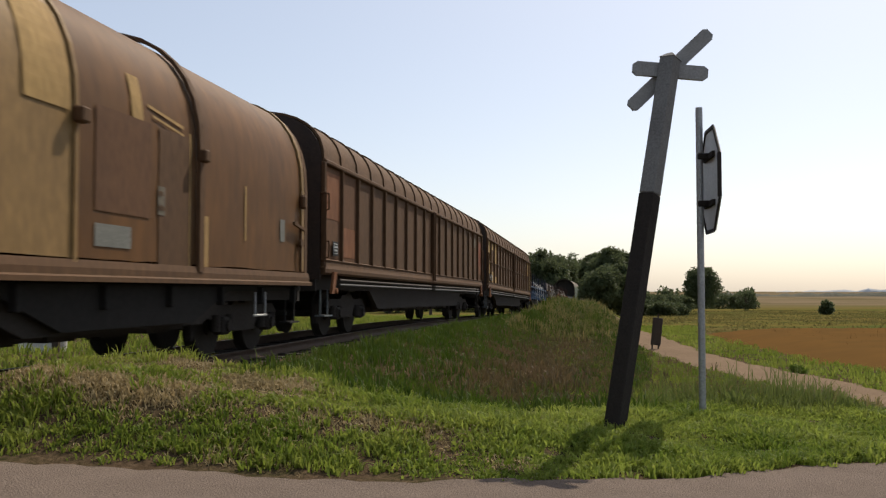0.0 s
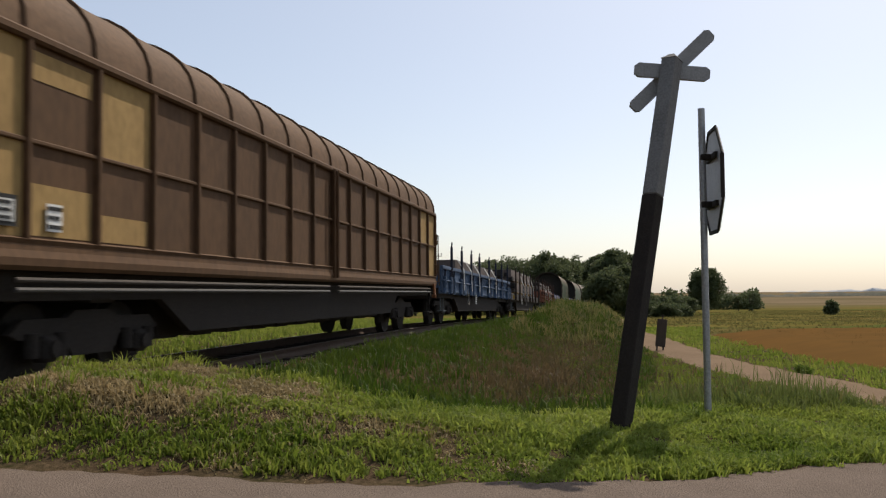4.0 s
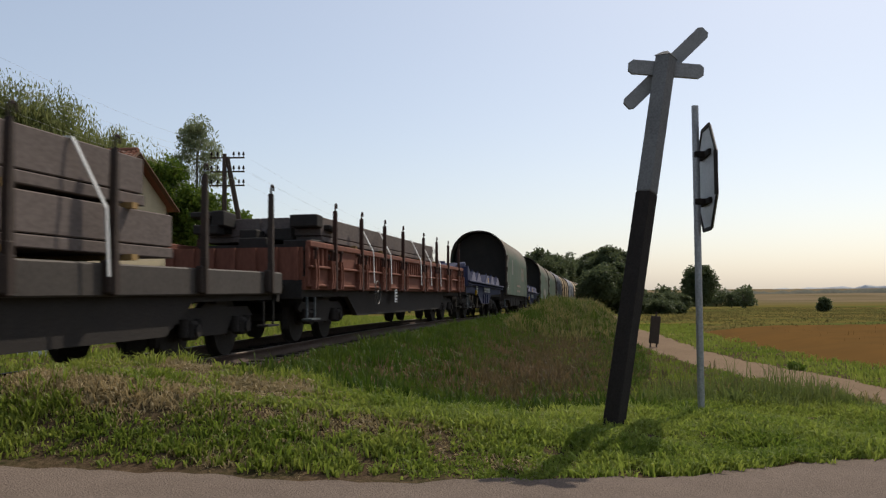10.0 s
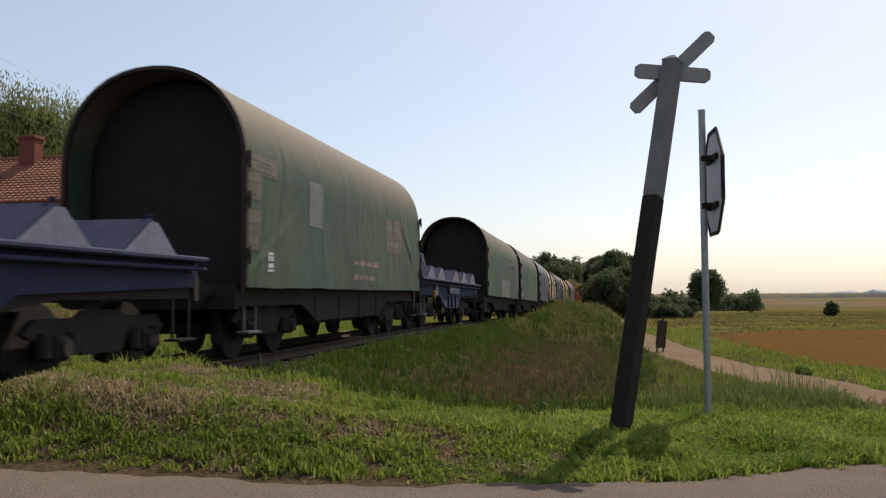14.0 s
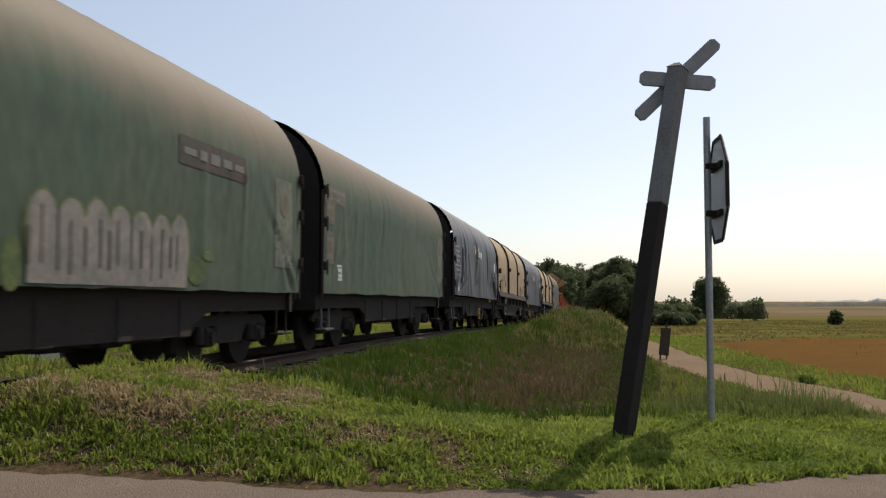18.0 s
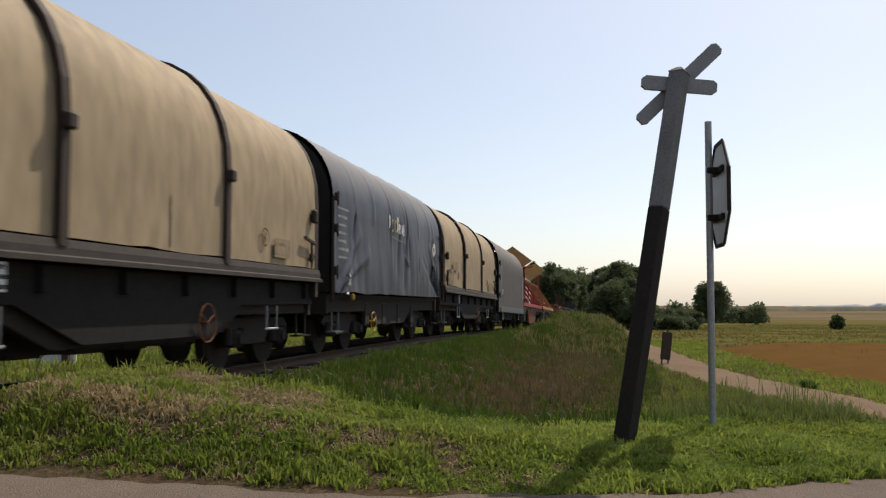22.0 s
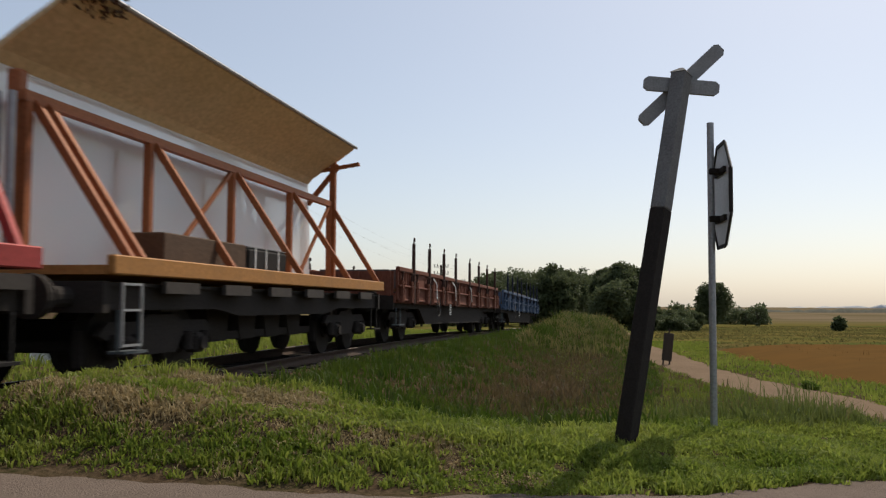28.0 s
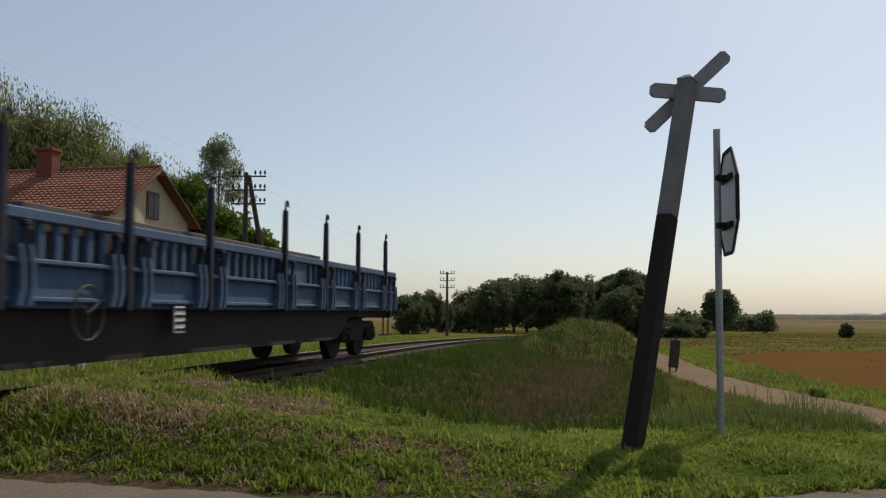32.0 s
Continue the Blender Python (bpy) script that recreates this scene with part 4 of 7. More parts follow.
def hip_wagon(L, label, patches, roof_mat, mid_rail=False, fields=()):
    """Long sliding-wall van with ribbed sides and a rounded ribbed roof."""
    w = thing("freight_wagon", label, "wagon", "wagons of the train")
    h = L / 2 - 0.62
    running_gear(w, L, L / 2 - 3.6, 1.24, 0.42)
    W, zt = 1.42, 3.35
    ol = arch(W, 1.15, zt, 4.32, 16, 0.82, 1)
    for e in (-1, 1):
        bm = bmesh.new()
        prism(bm, [(y * 0.985, z - 0.02) for y, z in ol], e * h - 0.06, e * h + 0.02)
        part("end_wall", bm, M_DARKRIB, w, "dark end wall")
    arc = ol[1:-1]
    bm = bmesh.new()
    for x in np.linspace(-h, h, 10):
        for y, z in arc:
            bm.verts.new((x, y, z))
    bm.verts.ensure_lookup_table()
    k = len(arc)
    for i in range(9):
        for q in range(k - 1):
            bm.faces.new([bm.verts[n] for n in (i * k + q, i * k + q + 1, (i + 1) * k + q + 1, (i + 1) * k + q)])
    bmesh.ops.recalc_face_normals(bm, faces=bm.faces)
    part("roof", bm, roof_mat, w, "rounded brown steel roof", True)
    nb = 18
    xs = np.linspace(-h, h, nb + 1)
    bm = bmesh.new()
    hoop(bm, [(y * 1.004, z + 0.01) for y, z in arc], 0, 0.055, 0.05)
    rib0 = part("roof_rib", bm, roof_mat, w)
    rib0.location.x = xs[0] + 0.04
    for x in list(xs[1:-1]) + [xs[-1] - 0.04]:
        same("roof_rib", rib0, w, pose(x, 0, 0))
    for i in range(nb):
        cx, wd = (xs[i] + xs[i + 1]) / 2, xs[i + 1] - xs[i]
        for z0, z1, key in ((1.5, 2.4, 0), (2.4, zt, 1)):
            m = patches.get((i, key), patches.get((i - nb, key), M_HIP))
            bm = bmesh.new()
            box(bm, (cx, -W + 0.02, (z0 + z1) / 2), (wd - 0.03, 0.04, z1 - z0))
            part("wall_panel", bm, m, w, "" if m is M_HIP else "repainted lighter wall panel")
    bm = bmesh.new()
    box(bm, (0, W - 0.02, 2.3), (2 * h, 0.04, 2.1))
    part("far_wall", bm, M_HIP, w)
    for i, x in enumerate(xs):
        bm = bmesh.new()
        d = 0.1 if i in (0, nb // 2, nb) else 0.06
        box(bm, (x, -W - 0.025, (1.48 + zt) / 2), (d, 0.08, zt - 1.48), bevel=0.012)
        part("wall_rib", bm, M_HIP, w)
    if mid_rail:
        bm = bmesh.new()
        box(bm, (0, -W - 0.015, 2.4), (2 * h, 0.05, 0.045), bevel=0.01)
        part("mid_rail", bm, M_HIP, w, "thin rail along the middle of the wall")
    # each field: bay, centre and size across the bay, bottom and top, colour
    for bay, off, wd, z0, z1, m in fields:
        cx = (xs[bay] + xs[bay + 1]) / 2 if bay >= 0 else (xs[nb + bay] + xs[nb + bay + 1]) / 2
        plate(w, "repaint_field", cx + off, (z0 + z1) / 2, wd, z1 - z0, m, -W - 0.002, "patch of other paint on the wall")
    bm = bmesh.new()
    box(bm, (0, -W - 0.03, zt + 0.01), (2 * h, 0.09, 0.1), bevel=0.025)
    part("cornice", bm, M_HIP, w, "brown cornice rail under the roof")
    bm = bmesh.new()
    roll = [(-W + 0.02, 1.22), (-W - 0.03, 1.22), (-W - 0.065, 1.26), (-W - 0.07, 1.33), (-W - 0.045, 1.4), (-W - 0.04, 1.46), (-W - 0.06, 1.5), (-W + 0.02, 1.53)]
    prism(bm, roll, -h, h)
    part("sill", bm, M_HIP, w, "rounded brown sill below the wall")
    for z, m in ((1.13, M_GREYBROWN), (1.04, M_RODGREY)):
        for a, b in ((-h + 1.0, -0.3), (0.3, h - 1.0)):
            bm = bmesh.new()
            rod(bm, (a, -1.47, z), (b, -1.47, z), 0.024, 8)
            part("door_rod", bm, m, w, "long grey operating rod")
    for x in (-0.1, 0.1):
        bm = bmesh.new()
        rod(bm, (x, -W - 0.1, 1.3), (x, -W - 0.1, zt), 0.03, 8)
        part("lock_bar", bm, M_HIP, w)
    for e in (-1, 1):
        bm = bmesh.new()
        x = e * (h - 0.55)
        side_prism(bm, [(x - 0.1, 1.28), (x + 0.1, 1.28), (x + 0.13 * e + 0.06, 0.86), (x + 0.13 * e - 0.12, 0.86)], -1.53, -1.48)
        rod(bm, (x, -1.56, 0.92), (x, -1.44, 0.92), 0.05, 8)
        part("lever", bm, M_REDPANEL, w, "faded orange operating lever")
        for xx, za, zb in ((e * (h + 0.1), 1.35, 2.75), (e * (h - 0.1), 1.55, 1.85), (e * (h - 0.1), 2.45, 2.75)):
            bm = bmesh.new()
            y = -W - 0.1
            rod(bm, (xx, y, za), (xx, y, zb), 0.016, 6)
            for z in (za, zb):
                rod(bm, (xx, y, z), (xx - e * 0.04, y + 0.12, z), 0.014, 6)
            part("handrail", bm, M_HIP, w)
    return w, h


def flat_wagon(L, material, label, sides=True, seed=0):
    """Bogie flat wagon with stakes and, where it has them, slotted drop sides."""
    w = thing("freight_wagon", label, "wagon", "wagons of the train")
    h = L / 2 - 0.62
    running_gear(w, L, L / 2 - 2.6, 1.15, 0.42, None)
    bm = bmesh.new()
    box(bm, (0, 0, 1.2), (2 * h, 2.6, 0.1))
    part("deck", bm, M_GREYBROWN, w, "worn plank deck")
    xs = -h + 2 * h * np.array((0.09, 0.2, 0.318, 0.43, 0.582, 0.698, 0.815, 0.939))
    if not sides:
        xs = np.array((-7.4, -5.19, -2.92, -1.13, 1.53, 3.36, 5.7, 8.25))
    # stakes on both sides
    stake_mat = M_STAKEBLUE if material is M_BLUE else M_STAKERED if material is M_RED else M_DARKRIB
    for sg in (-1, 1):
        for x in xs:
            key = "stake" + material.name + str(sg)
            if key not in cache:
                bm = bmesh.new()
                top = 2.6 if sg < 0 else 2.1
                box(bm, (0, 0, 1.2), (0.115, 0.09, 0.5), bevel=0.015)
                side_prism(bm, [(-0.05, 1.4), (0.05, 1.4), (0.042, 1.95), (0.022, top - 0.12), (0.014, top - 0.06), (-0.014, top - 0.06), (-0.022, top - 0.12), (-0.042, 1.95)], -0.04, 0.04)
                hook = [(0.0, top - 0.08), (0.0, top + 0.03), (0.022, top + 0.075), (0.07, top + 0.09), (0.11, top + 0.06), (0.115, top + 0.0)]
                for p, q in zip(hook[:-1], hook[1:]):
                    rod(bm, (p[0], 0, p[1]), (q[0], 0, q[1]), 0.017, 6)
                cache[key] = part("stake", bm, stake_mat, w, "tapered upright stake with a hooked top")
                cache[key].matrix_basis = pose(x, sg * 1.43, 0)
            else:
                same("stake", cache[key], w, pose(x, sg * 1.43, 0))["label"] = "tapered upright stake with a hooked top"
    if not sides:
        bm = bmesh.new()
        for sg in (-1, 1):
            box(bm, (0, sg * 1.33, 1.12), (2 * h, 0.07, 0.36), bevel=0.02)
        part("side_rail", bm, material, w)
        for x in xs:
            bm = bmesh.new()
            box(bm, (x, -1.4, 1.15), (0.24, 0.1, 0.36), bevel=0.02)
            part("stake_pocket", bm, M_DARKRIB, w)
    else:
        bnd = np.concatenate([[-h], xs, [h]])
        for sg in (-1, 1):
            for i in range(len(bnd) - 1):
                a, b = bnd[i] + 0.08, bnd[i + 1] - 0.08
                if b - a < 0.3:
                    continue
                y = sg * 1.36
                bm = bmesh.new()
                box(bm, ((a + b) / 2, y, 1.24), (b - a, 0.05, 0.34))
                box(bm, ((a + b) / 2, y + sg * 0.04, 1.4), (b - a, 0.12, 0.05), bevel=0.012)
                box(bm, ((a + b) / 2, y + sg * 0.015, 1.06), (b - a, 0.08, 0.05), bevel=0.012)
                box(bm, ((a + b) / 2, y + sg * 0.025, 1.815), (b - a, 0.1, 0.11), bevel=0.015)
                plain = i in (1, 5)
                a2 = a
                if plain:
                    a2 = a + (b - a) * (0.85 if i == 1 else 0.5)
                    box(bm, ((a + a2) / 2, y, 1.6), (a2 - a, 0.05, 0.38))
                nsl = max(2, int((b - a2) / 0.26))
                for xx in np.linspace(a2 + 0.05, b - 0.05, nsl + 1):
                    box(bm, (xx, y, 1.6), (0.095, 0.07, 0.38), bevel=0.012)
                part("drop_side", bm, material, w, "drop side with a row of upright slots")
                if sg < 0:
                    for xx in (a + 0.22, b - 0.22):
                        hk, lk = "hinge" + material.name, "latch" + material.name
                        if hk not in cache:
                            bm = bmesh.new()
                            side_prism(bm, [(-0.03, 1.0), (0.03, 1.0), (0.085, 1.16), (0.07, 1.34), (0.02, 1.54), (-0.03, 1.54), (0.02, 1.34), (0.03, 1.16)], -0.13, -0.03)
                            cache[hk] = part("hinge_arm", bm, material, w, "curved side hinge arm")
                            bm = bmesh.new()
                            rod(bm, (0.0, -0.08, 1.5), (0.02, -0.1, 1.72), 0.028, 8)
                            box(bm, (0.02, -0.09, 1.73), (0.09, 0.08, 0.05), bevel=0.01)
                            cache[lk] = part("latch", bm, stake_mat, w, "dirty side latch")
                            cache[hk].matrix_basis, cache[lk].matrix_basis = pose(xx - 0.07, y, 0), pose(xx, y, 0)
                        else:
                            same("hinge_arm", cache[hk], w, pose(xx - 0.07, y, 0))["label"] = "curved side hinge arm"
                            same("latch", cache[lk], w, pose(xx, y, 0))["label"] = "dirty side latch"
                        same("hinge_arm", cache[hk], w, pose(xx + 0.07, y, 0))["label"] = "curved side hinge arm"
        for e in (-1, 1):
            bm = bmesh.new()
            box(bm, (e * (h - 0.03), 0, 1.45), (0.07, 2.6, 0.6))
            for yy in np.linspace(-1.2, 1.2, 7):
                box(bm, (e * (h + 0.02), yy, 1.45), (0.09, 0.08, 0.6))
            part("end_board", bm, material, w, "low ribbed end board")
        bm = bmesh.new()
        box(bm, (0, -1.3, 1.1), (2 * h, 0.08, 0.24))
        box(bm, (0, 1.3, 1.1), (2 * h, 0.08, 0.24))
        part("side_sill", bm, material, w)
    plate(w, "label_plate", -1.97 if sides else -3.75, 0.86 if sides else 0.91, 0.26, 0.32, M_WHITE, -1.4, "white label plate", 4)
    handwheel(w, -3.94 if sides else -1.48, 0.94 if sides else 0.98, M_RODGREY, 0.27)
    bm = bmesh.new()
    box(bm, (-h + 0.5, -1.42, 1.1), (0.08, 0.06, 0.2), bevel=0.02)
    part("brake_lever", bm, M_HANDYELLOW, w, "small yellow lever")
    return w, h


def beam_load(name, label, x0, x1, layers=1, material=None, straps=(), hz=0.72, z0=1.28, wid=1.3, gap=0.08, back=0.0, front=0.0):
    """A stack of long beams with timbers between the layers."""
    g = thing(name, label, "beams", "loads on the flat wagons")
    material = material or M_BEAM
    z = z0
    heights = [hz] * layers if isinstance(hz, float) else hz
    for l, ht in enumerate(heights):
        g_ = gap if l % 2 == 0 or isinstance(hz, float) else 0.012
        xa = x0 - (front if l >= len(heights) // 2 else 0.0)
        xb = x1 - (back if l >= len(heights) // 2 else 0.0)
        for x in np.arange(x0 + 0.6, xb, 2.4):
            if g_ > 0.02:
                bm = bmesh.new()
                box(bm, (x, 0, z + g_ / 2), (0.14, 2 * wid + 0.16, max(g_, 0.07)))
                part("spacer_timber", bm, M_YELLOW, g)
        z += g_
        n = 4
        for i in range(n):
            yc = -wid + (i + 0.5) * 2 * wid / n
            bm = bmesh.new()
            dx = random.uniform(-0.12, 0.12)
            box(bm, ((xa + xb) / 2 + dx, yc, z + ht / 2), (xb - xa - 0.3, 2 * wid / n - 0.03, ht), bevel=0.012)
            part("beam", bm, material, g)
        z += ht
    for x in straps:
        bm = bmesh.new()
        bar(bm, (x, -wid - 0.02, z), (x + 0.3, -1.49, min(z - 0.3, 1.86)), 0.045, 0.012, up=(0, 1, 0))
        bar(bm, (x + 0.3, -1.49, min(z - 0.3, 1.86)), (x + 0.34, -1.5, 1.15), 0.045, 0.012, up=(0, 1, 0))
        bar(bm, (x, -wid - 0.02, z + 0.01), (x, wid, z + 0.01), 0.05, 0.012)
        part("lashing_strap", bm, M_STRAP, g, "pale tensioned strap")
    return g


def cradle_wagon(L, material, label, seed=0):
    """Empty coil wagon: saddles across a deep frame, with a high bulkhead at its front."""
    w = thing("freight_wagon", label, "wagon", "wagons of the train")
    h = L / 2 - 0.62
    running_gear(w, L, L / 2 - 2.5, 1.25, 0.1)
    bm = bmesh.new()
    for sg in (-1, 1):
        side_prism(bm, [(-h, 1.25), (-h, 2.02), (-h + 0.18, 2.02), (-h + 0.95, 1.66), (-h + 1.1, 1.25)], sg * 1.34 - 0.04, sg * 1.34 + 0.04)
    box(bm, (-h + 0.05, 0, 1.62), (0.12, 2.7, 0.78), bevel=0.02)
    side_prism(bm, [(-h, 2.0), (-h + 0.5, 2.16), (-h + 0.6, 2.1), (-h + 0.2, 1.95)], -0.9, 0.5)
    part("bulkhead", bm, material, w, "high front bulkhead")
    for sg in (-1, 1):
        bm = bmesh.new()
        side_prism(bm, [(-h, 1.45), (h, 1.45), (h, 1.1), (1.8, 1.0), (1.0, 0.6), (-1.2, 0.6), (-2.3, 1.0), (-h, 1.0)], sg * 1.26 - 0.03, sg * 1.26 + 0.03)
        sf = part("side_frame", bm, material, w, "deep side frame")
        bm = bmesh.new()
        box(bm, (0, sg * 1.36, 1.45), (2 * h, 0.22, 0.07), bevel=0.02)
        part("ledge", bm, material, sf)
        bm = bmesh.new()
        box(bm, (0, sg * 1.38, 1.33), (2 * h, 0.1, 0.05), bevel=0.015)
        part("ledge", bm, material, sf)
        for x in (-0.75, -0.1, 0.55):
            bm = bmesh.new()
            side_prism(bm, [(x - 0.05, 1.0), (x + 0.05, 1.0), (x + 0.09, 0.63), (x - 0.09, 0.63)], sg * 1.29, sg * 1.34)
            part("stiffener", bm, material, sf)
    for i, x in enumerate((-3.45, -1.9, 0.75, 2.45, 4.4)):
        bm = bmesh.new()
        prof = [(x - 0.72, 1.46), (x - 0.05, 1.9), (x + 0.05, 1.9), (x + 0.6, 1.46), (x + 0.45, 1.46), (x, 1.78), (x - 0.55, 1.46)]
        side_prism(bm, prof, -1.26, 1.26)
        sd = part("saddle", bm, material, w, "sloped coil saddle")
        for sg in (-1, 1):
            bm = bmesh.new()
            side_prism(bm, [(x - 0.7, 1.47), (x - 0.06, 1.86), (x + 0.06, 1.86), (x + 0.58, 1.47)], sg * 1.3 - 0.015, sg * 1.3 + 0.015)
            part("end_plate", bm, M_GREYLILAC, sd, "dusty triangular end plate")
            bm = bmesh.new()
            rod(bm, (x, sg * 1.22, 1.84), (x, sg * 1.22, 1.95), 0.025, 8)
            rod(bm, (x, sg * 1.22, 1.93), (x, sg * 1.22, 1.96), 0.045, 8)
            part("pin", bm, material, sd)
    for xa, xb, y, zb, tk in ((-4.35, -5.0, -0.2, 2.12, 0.24), (-2.9, -2.3, 0.6, 2.1, 0.2), (-1.0, -2.1, -0.6, 2.24, 0.17), (2.6, 2.1, 0.4, 2.1, 0.15)):
        bm = bmesh.new()
        bar(bm, (xa, y, 1.5), (xb, y, zb), tk * 1.3, tk)
        rod(bm, (xb, y - tk * 0.75, zb), (xb, y + tk * 0.75, zb), tk * 0.55, 10)
        part("coil_stop", bm, M_GREYLILAC if y < -0.5 else material, w, "tilted coil stop arm")
    plate(w, "data_board", 0.14, 1.22, 1.85, 0.26, M_PALE, -1.35, "pale board of unreadable writing", 2, M_FADED)
    plate(w, "label_plate", -2.92, 1.15, 0.28, 0.3, M_LABEL, -1.35, "white label", 3)
    plate(w, "warning_mark", 0.75, 1.64, 0.14, 0.22, M_HANDYELLOW, -1.322, "yellow mark")
    bm = bmesh.new()
    box(bm, (-3.6, -1.4, 1.02), (0.09, 0.08, 0.22), bevel=0.02)
    part("brake_lever", bm, M_HANDYELLOW, w, "yellow lever")
    return w, h


def truss_wagon(L, material, deckmat, label, posts, wall=False, seed=0):
    """Turnout carrier: a double truss along the middle, braced to the deck edges, film inside, a tilted sheet roof."""
    w = thing("freight_wagon", label, "wagon", "wagons of the train")
    h = L / 2 - 0.62
    running_gear(w, L, L / 2 - 2.4, 1.2, 0.1)
    bm = bmesh.new()
    box(bm, (0, 0, 1.33), (2 * h, 2.6, 0.1))
    part("deck", bm, deckmat, w, "painted deck plate")
    for sg in (-1, 1):
        bm = bmesh.new()
        box(bm, (0, sg * 1.36, 1.385), (2 * h, 0.1, 0.21), bevel=0.015)
        part("deck_edge", bm, deckmat, w, "bright painted deck edge beam")
    for x in np.arange(-h + 1.6, h - 0.5, 1.7):
        bm = bmesh.new()
        box(bm, (x, -1.38, 1.16), (0.9, 0.06, 0.14))
        part("edge_bracket", bm, M_SILLBROWN, w)
    e0, e1 = posts[0], posts[-1]
    for y, foot in ((-0.1, -1.34), (0.52, 1.34)):
        bm = bmesh.new()
        bar(bm, (e0 - 0.1, y, 3.29), (e1 + 0.08, y, 3.29), 0.12, 0.12)
        part("top_chord", bm, material, w)
        for x in posts:
            bm = bmesh.new()
            bar(bm, (x, y, 1.38), (x, y, 3.23), 0.11, 0.11, up=(1, 0, 0))
            part("post", bm, material, w)
            bm = bmesh.new()
            bar(bm, (x + 0.12, y * 1.3, 3.24), (min(x + 0.12, h - 0.3), foot, 1.46), 0.1, 0.08, up=(1, 0, 0))
            part("side_strut", bm, material, w)
        bm = bmesh.new()
        bar(bm, (e0 + 0.36, y * 1.3, 3.24), (e0 + 0.36, foot, 1.46), 0.12, 0.09, up=(1, 0, 0))
        part("side_strut", bm, material, w)
        for xa, xb in ((posts[1] + 0.2, posts[2] - 0.1), (posts[3] + 0.15, posts[4] - 0.1)):
            bm = bmesh.new()
            bar(bm, (xa, y * 2, 1.42), (xb, y * 1.2, 3.22), 0.06, 0.06)
            part("brace", bm, material, w)
    bm = bmesh.new()
    ns = 50
    rows_ = ((0.4, 1.39), (0.41, 2.0), (0.4, 2.6), (0.42, 3.2), (0.45, 3.76))
    grid = []
    for i in range(ns + 1):
        xx = e0 + 0.15 + (e1 - 0.05 - e0) * i / ns
        grid.append([bm.verts.new((xx, yy + 0.03 * noise.noise((xx * 0.9, zz, seed)), zz)) for yy, zz in rows_])
    for i in range(ns):
        for j in range(4):
            bm.faces.new((grid[i][j], grid[i + 1][j], grid[i + 1][j + 1], grid[i][j + 1]))
    part("white_film", bm, M_FILM, w, "hazy white film sheet behind the truss", True)
    r0, r1 = e0 + 0.1, e1 + 0.12
    prof = [(0.47, 3.76), (0.34, 3.9), (0.05, 4.1), (-0.3, 4.32), (-0.66, 4.58), (-0.66, 4.63), (-0.28, 4.38), (0.08, 4.16), (0.4, 3.94), (0.53, 3.76)]
    bm = bmesh.new()
    prism(bm, prof, r0, r1)
    part("tilted_sheet", bm, M_PANELUNDER, w, "tilted ochre sheet roof")
    bm = bmesh.new()
    rod(bm, (r0, -0.68, 4.62), (r1 + 0.1, -0.68, 4.62), 0.035, 8)
    part("sheet_edge", bm, M_GALV, w, "pale rounded sheet edge")
    bm = bmesh.new()
    rod(bm, (r0, 0.5, 3.75), (r1, 0.5, 3.75), 0.05, 8)
    part("lower_sheet_edge", bm, M_WHITE, w, "white lower sheet edge")
    # end frame that carries the roof
    bm = bmesh.new()
    bar(bm, (e1 + 0.1, -0.16, 1.4), (e1 + 0.1, -0.16, 4.3), 0.13, 0.13, up=(1, 0, 0))
    part("end_column", bm, material, w)
    bm = bmesh.new()
    bar(bm, (e1 + 0.1, 0.45, 3.3), (e1 + 0.1, -0.3, 4.2), 0.1, 0.1)
    part("roof_brace", bm, material, w)
    bm = bmesh.new()
    bar(bm, (e1 + 0.1, 0.55, 4.02), (e1 + 0.1, -0.78, 4.22), 0.14, 0.07)
    part("roof_arm", bm, material, w)
    bm = bmesh.new()
    box(bm, (e0, 0.02, 2.5), (0.17, 0.16, 2.2), bevel=0.02)
    part("front_column", bm, material, w, "tall painted front column")
    if wall:
        bm = bmesh.new()
        box(bm, (e1 - 0.42, 0.12, 2.75), (1.0, 0.05, 2.7))
        ep = part("end_plate", bm, M_TRUSSRED, w, "closed dark red end panel")
        for x in np.linspace(e1 - 0.85, e1 - 0.05, 6):
            bm = bmesh.new()
            box(bm, (x, 0.07, 2.6), (0.05, 0.06, 2.4))
            part("panel_rib", bm, M_TRUSSRED, ep)
        bm = bmesh.new()
        rod(bm, (4.0, -0.95, 1.5), (5.6, -0.95, 1.5), 0.1, 14)
        part("jack", bm, material, w, "painted round jack lying on the deck")
    else:
        for y in (-0.1, 0.08, 0.26):
            bm = bmesh.new()
            rod(bm, (e0 - 0.25, y, 1.4), (e0 - 0.25, y, 3.3), 0.045, 10)
            part("end_tube", bm, M_GALV, w, "grey upright tube")
        bm = bmesh.new()
        rr = random.Random(5)
        for i in range(150):
            p = Vector((e0 + rr.uniform(0.1, 1.1), rr.uniform(-0.74, -0.42), 0))
            p.z = 4.6 - 0.62 * (p.y + 0.66) + rr.uniform(-0.05, 0.03)
            rod(bm, p, p + Vector((rr.uniform(-0.12, 0.12), rr.uniform(-0.08, 0.08), rr.uniform(-0.05, 0.05))), 0.022, 5, 0.01)
        tagged(part("bundled_net", bm, M_TIMBER, w, "ragged dark bundled net on the sheet"), kind="stuff")
    bm = bmesh.new()
    box(bm, (-2.83, -0.85, 1.62), (2.6, 0.5, 0.48), bevel=0.015)
    part("chest", bm, M_TIMBER, w, "brown timber chest on the deck")
    bm = bmesh.new()
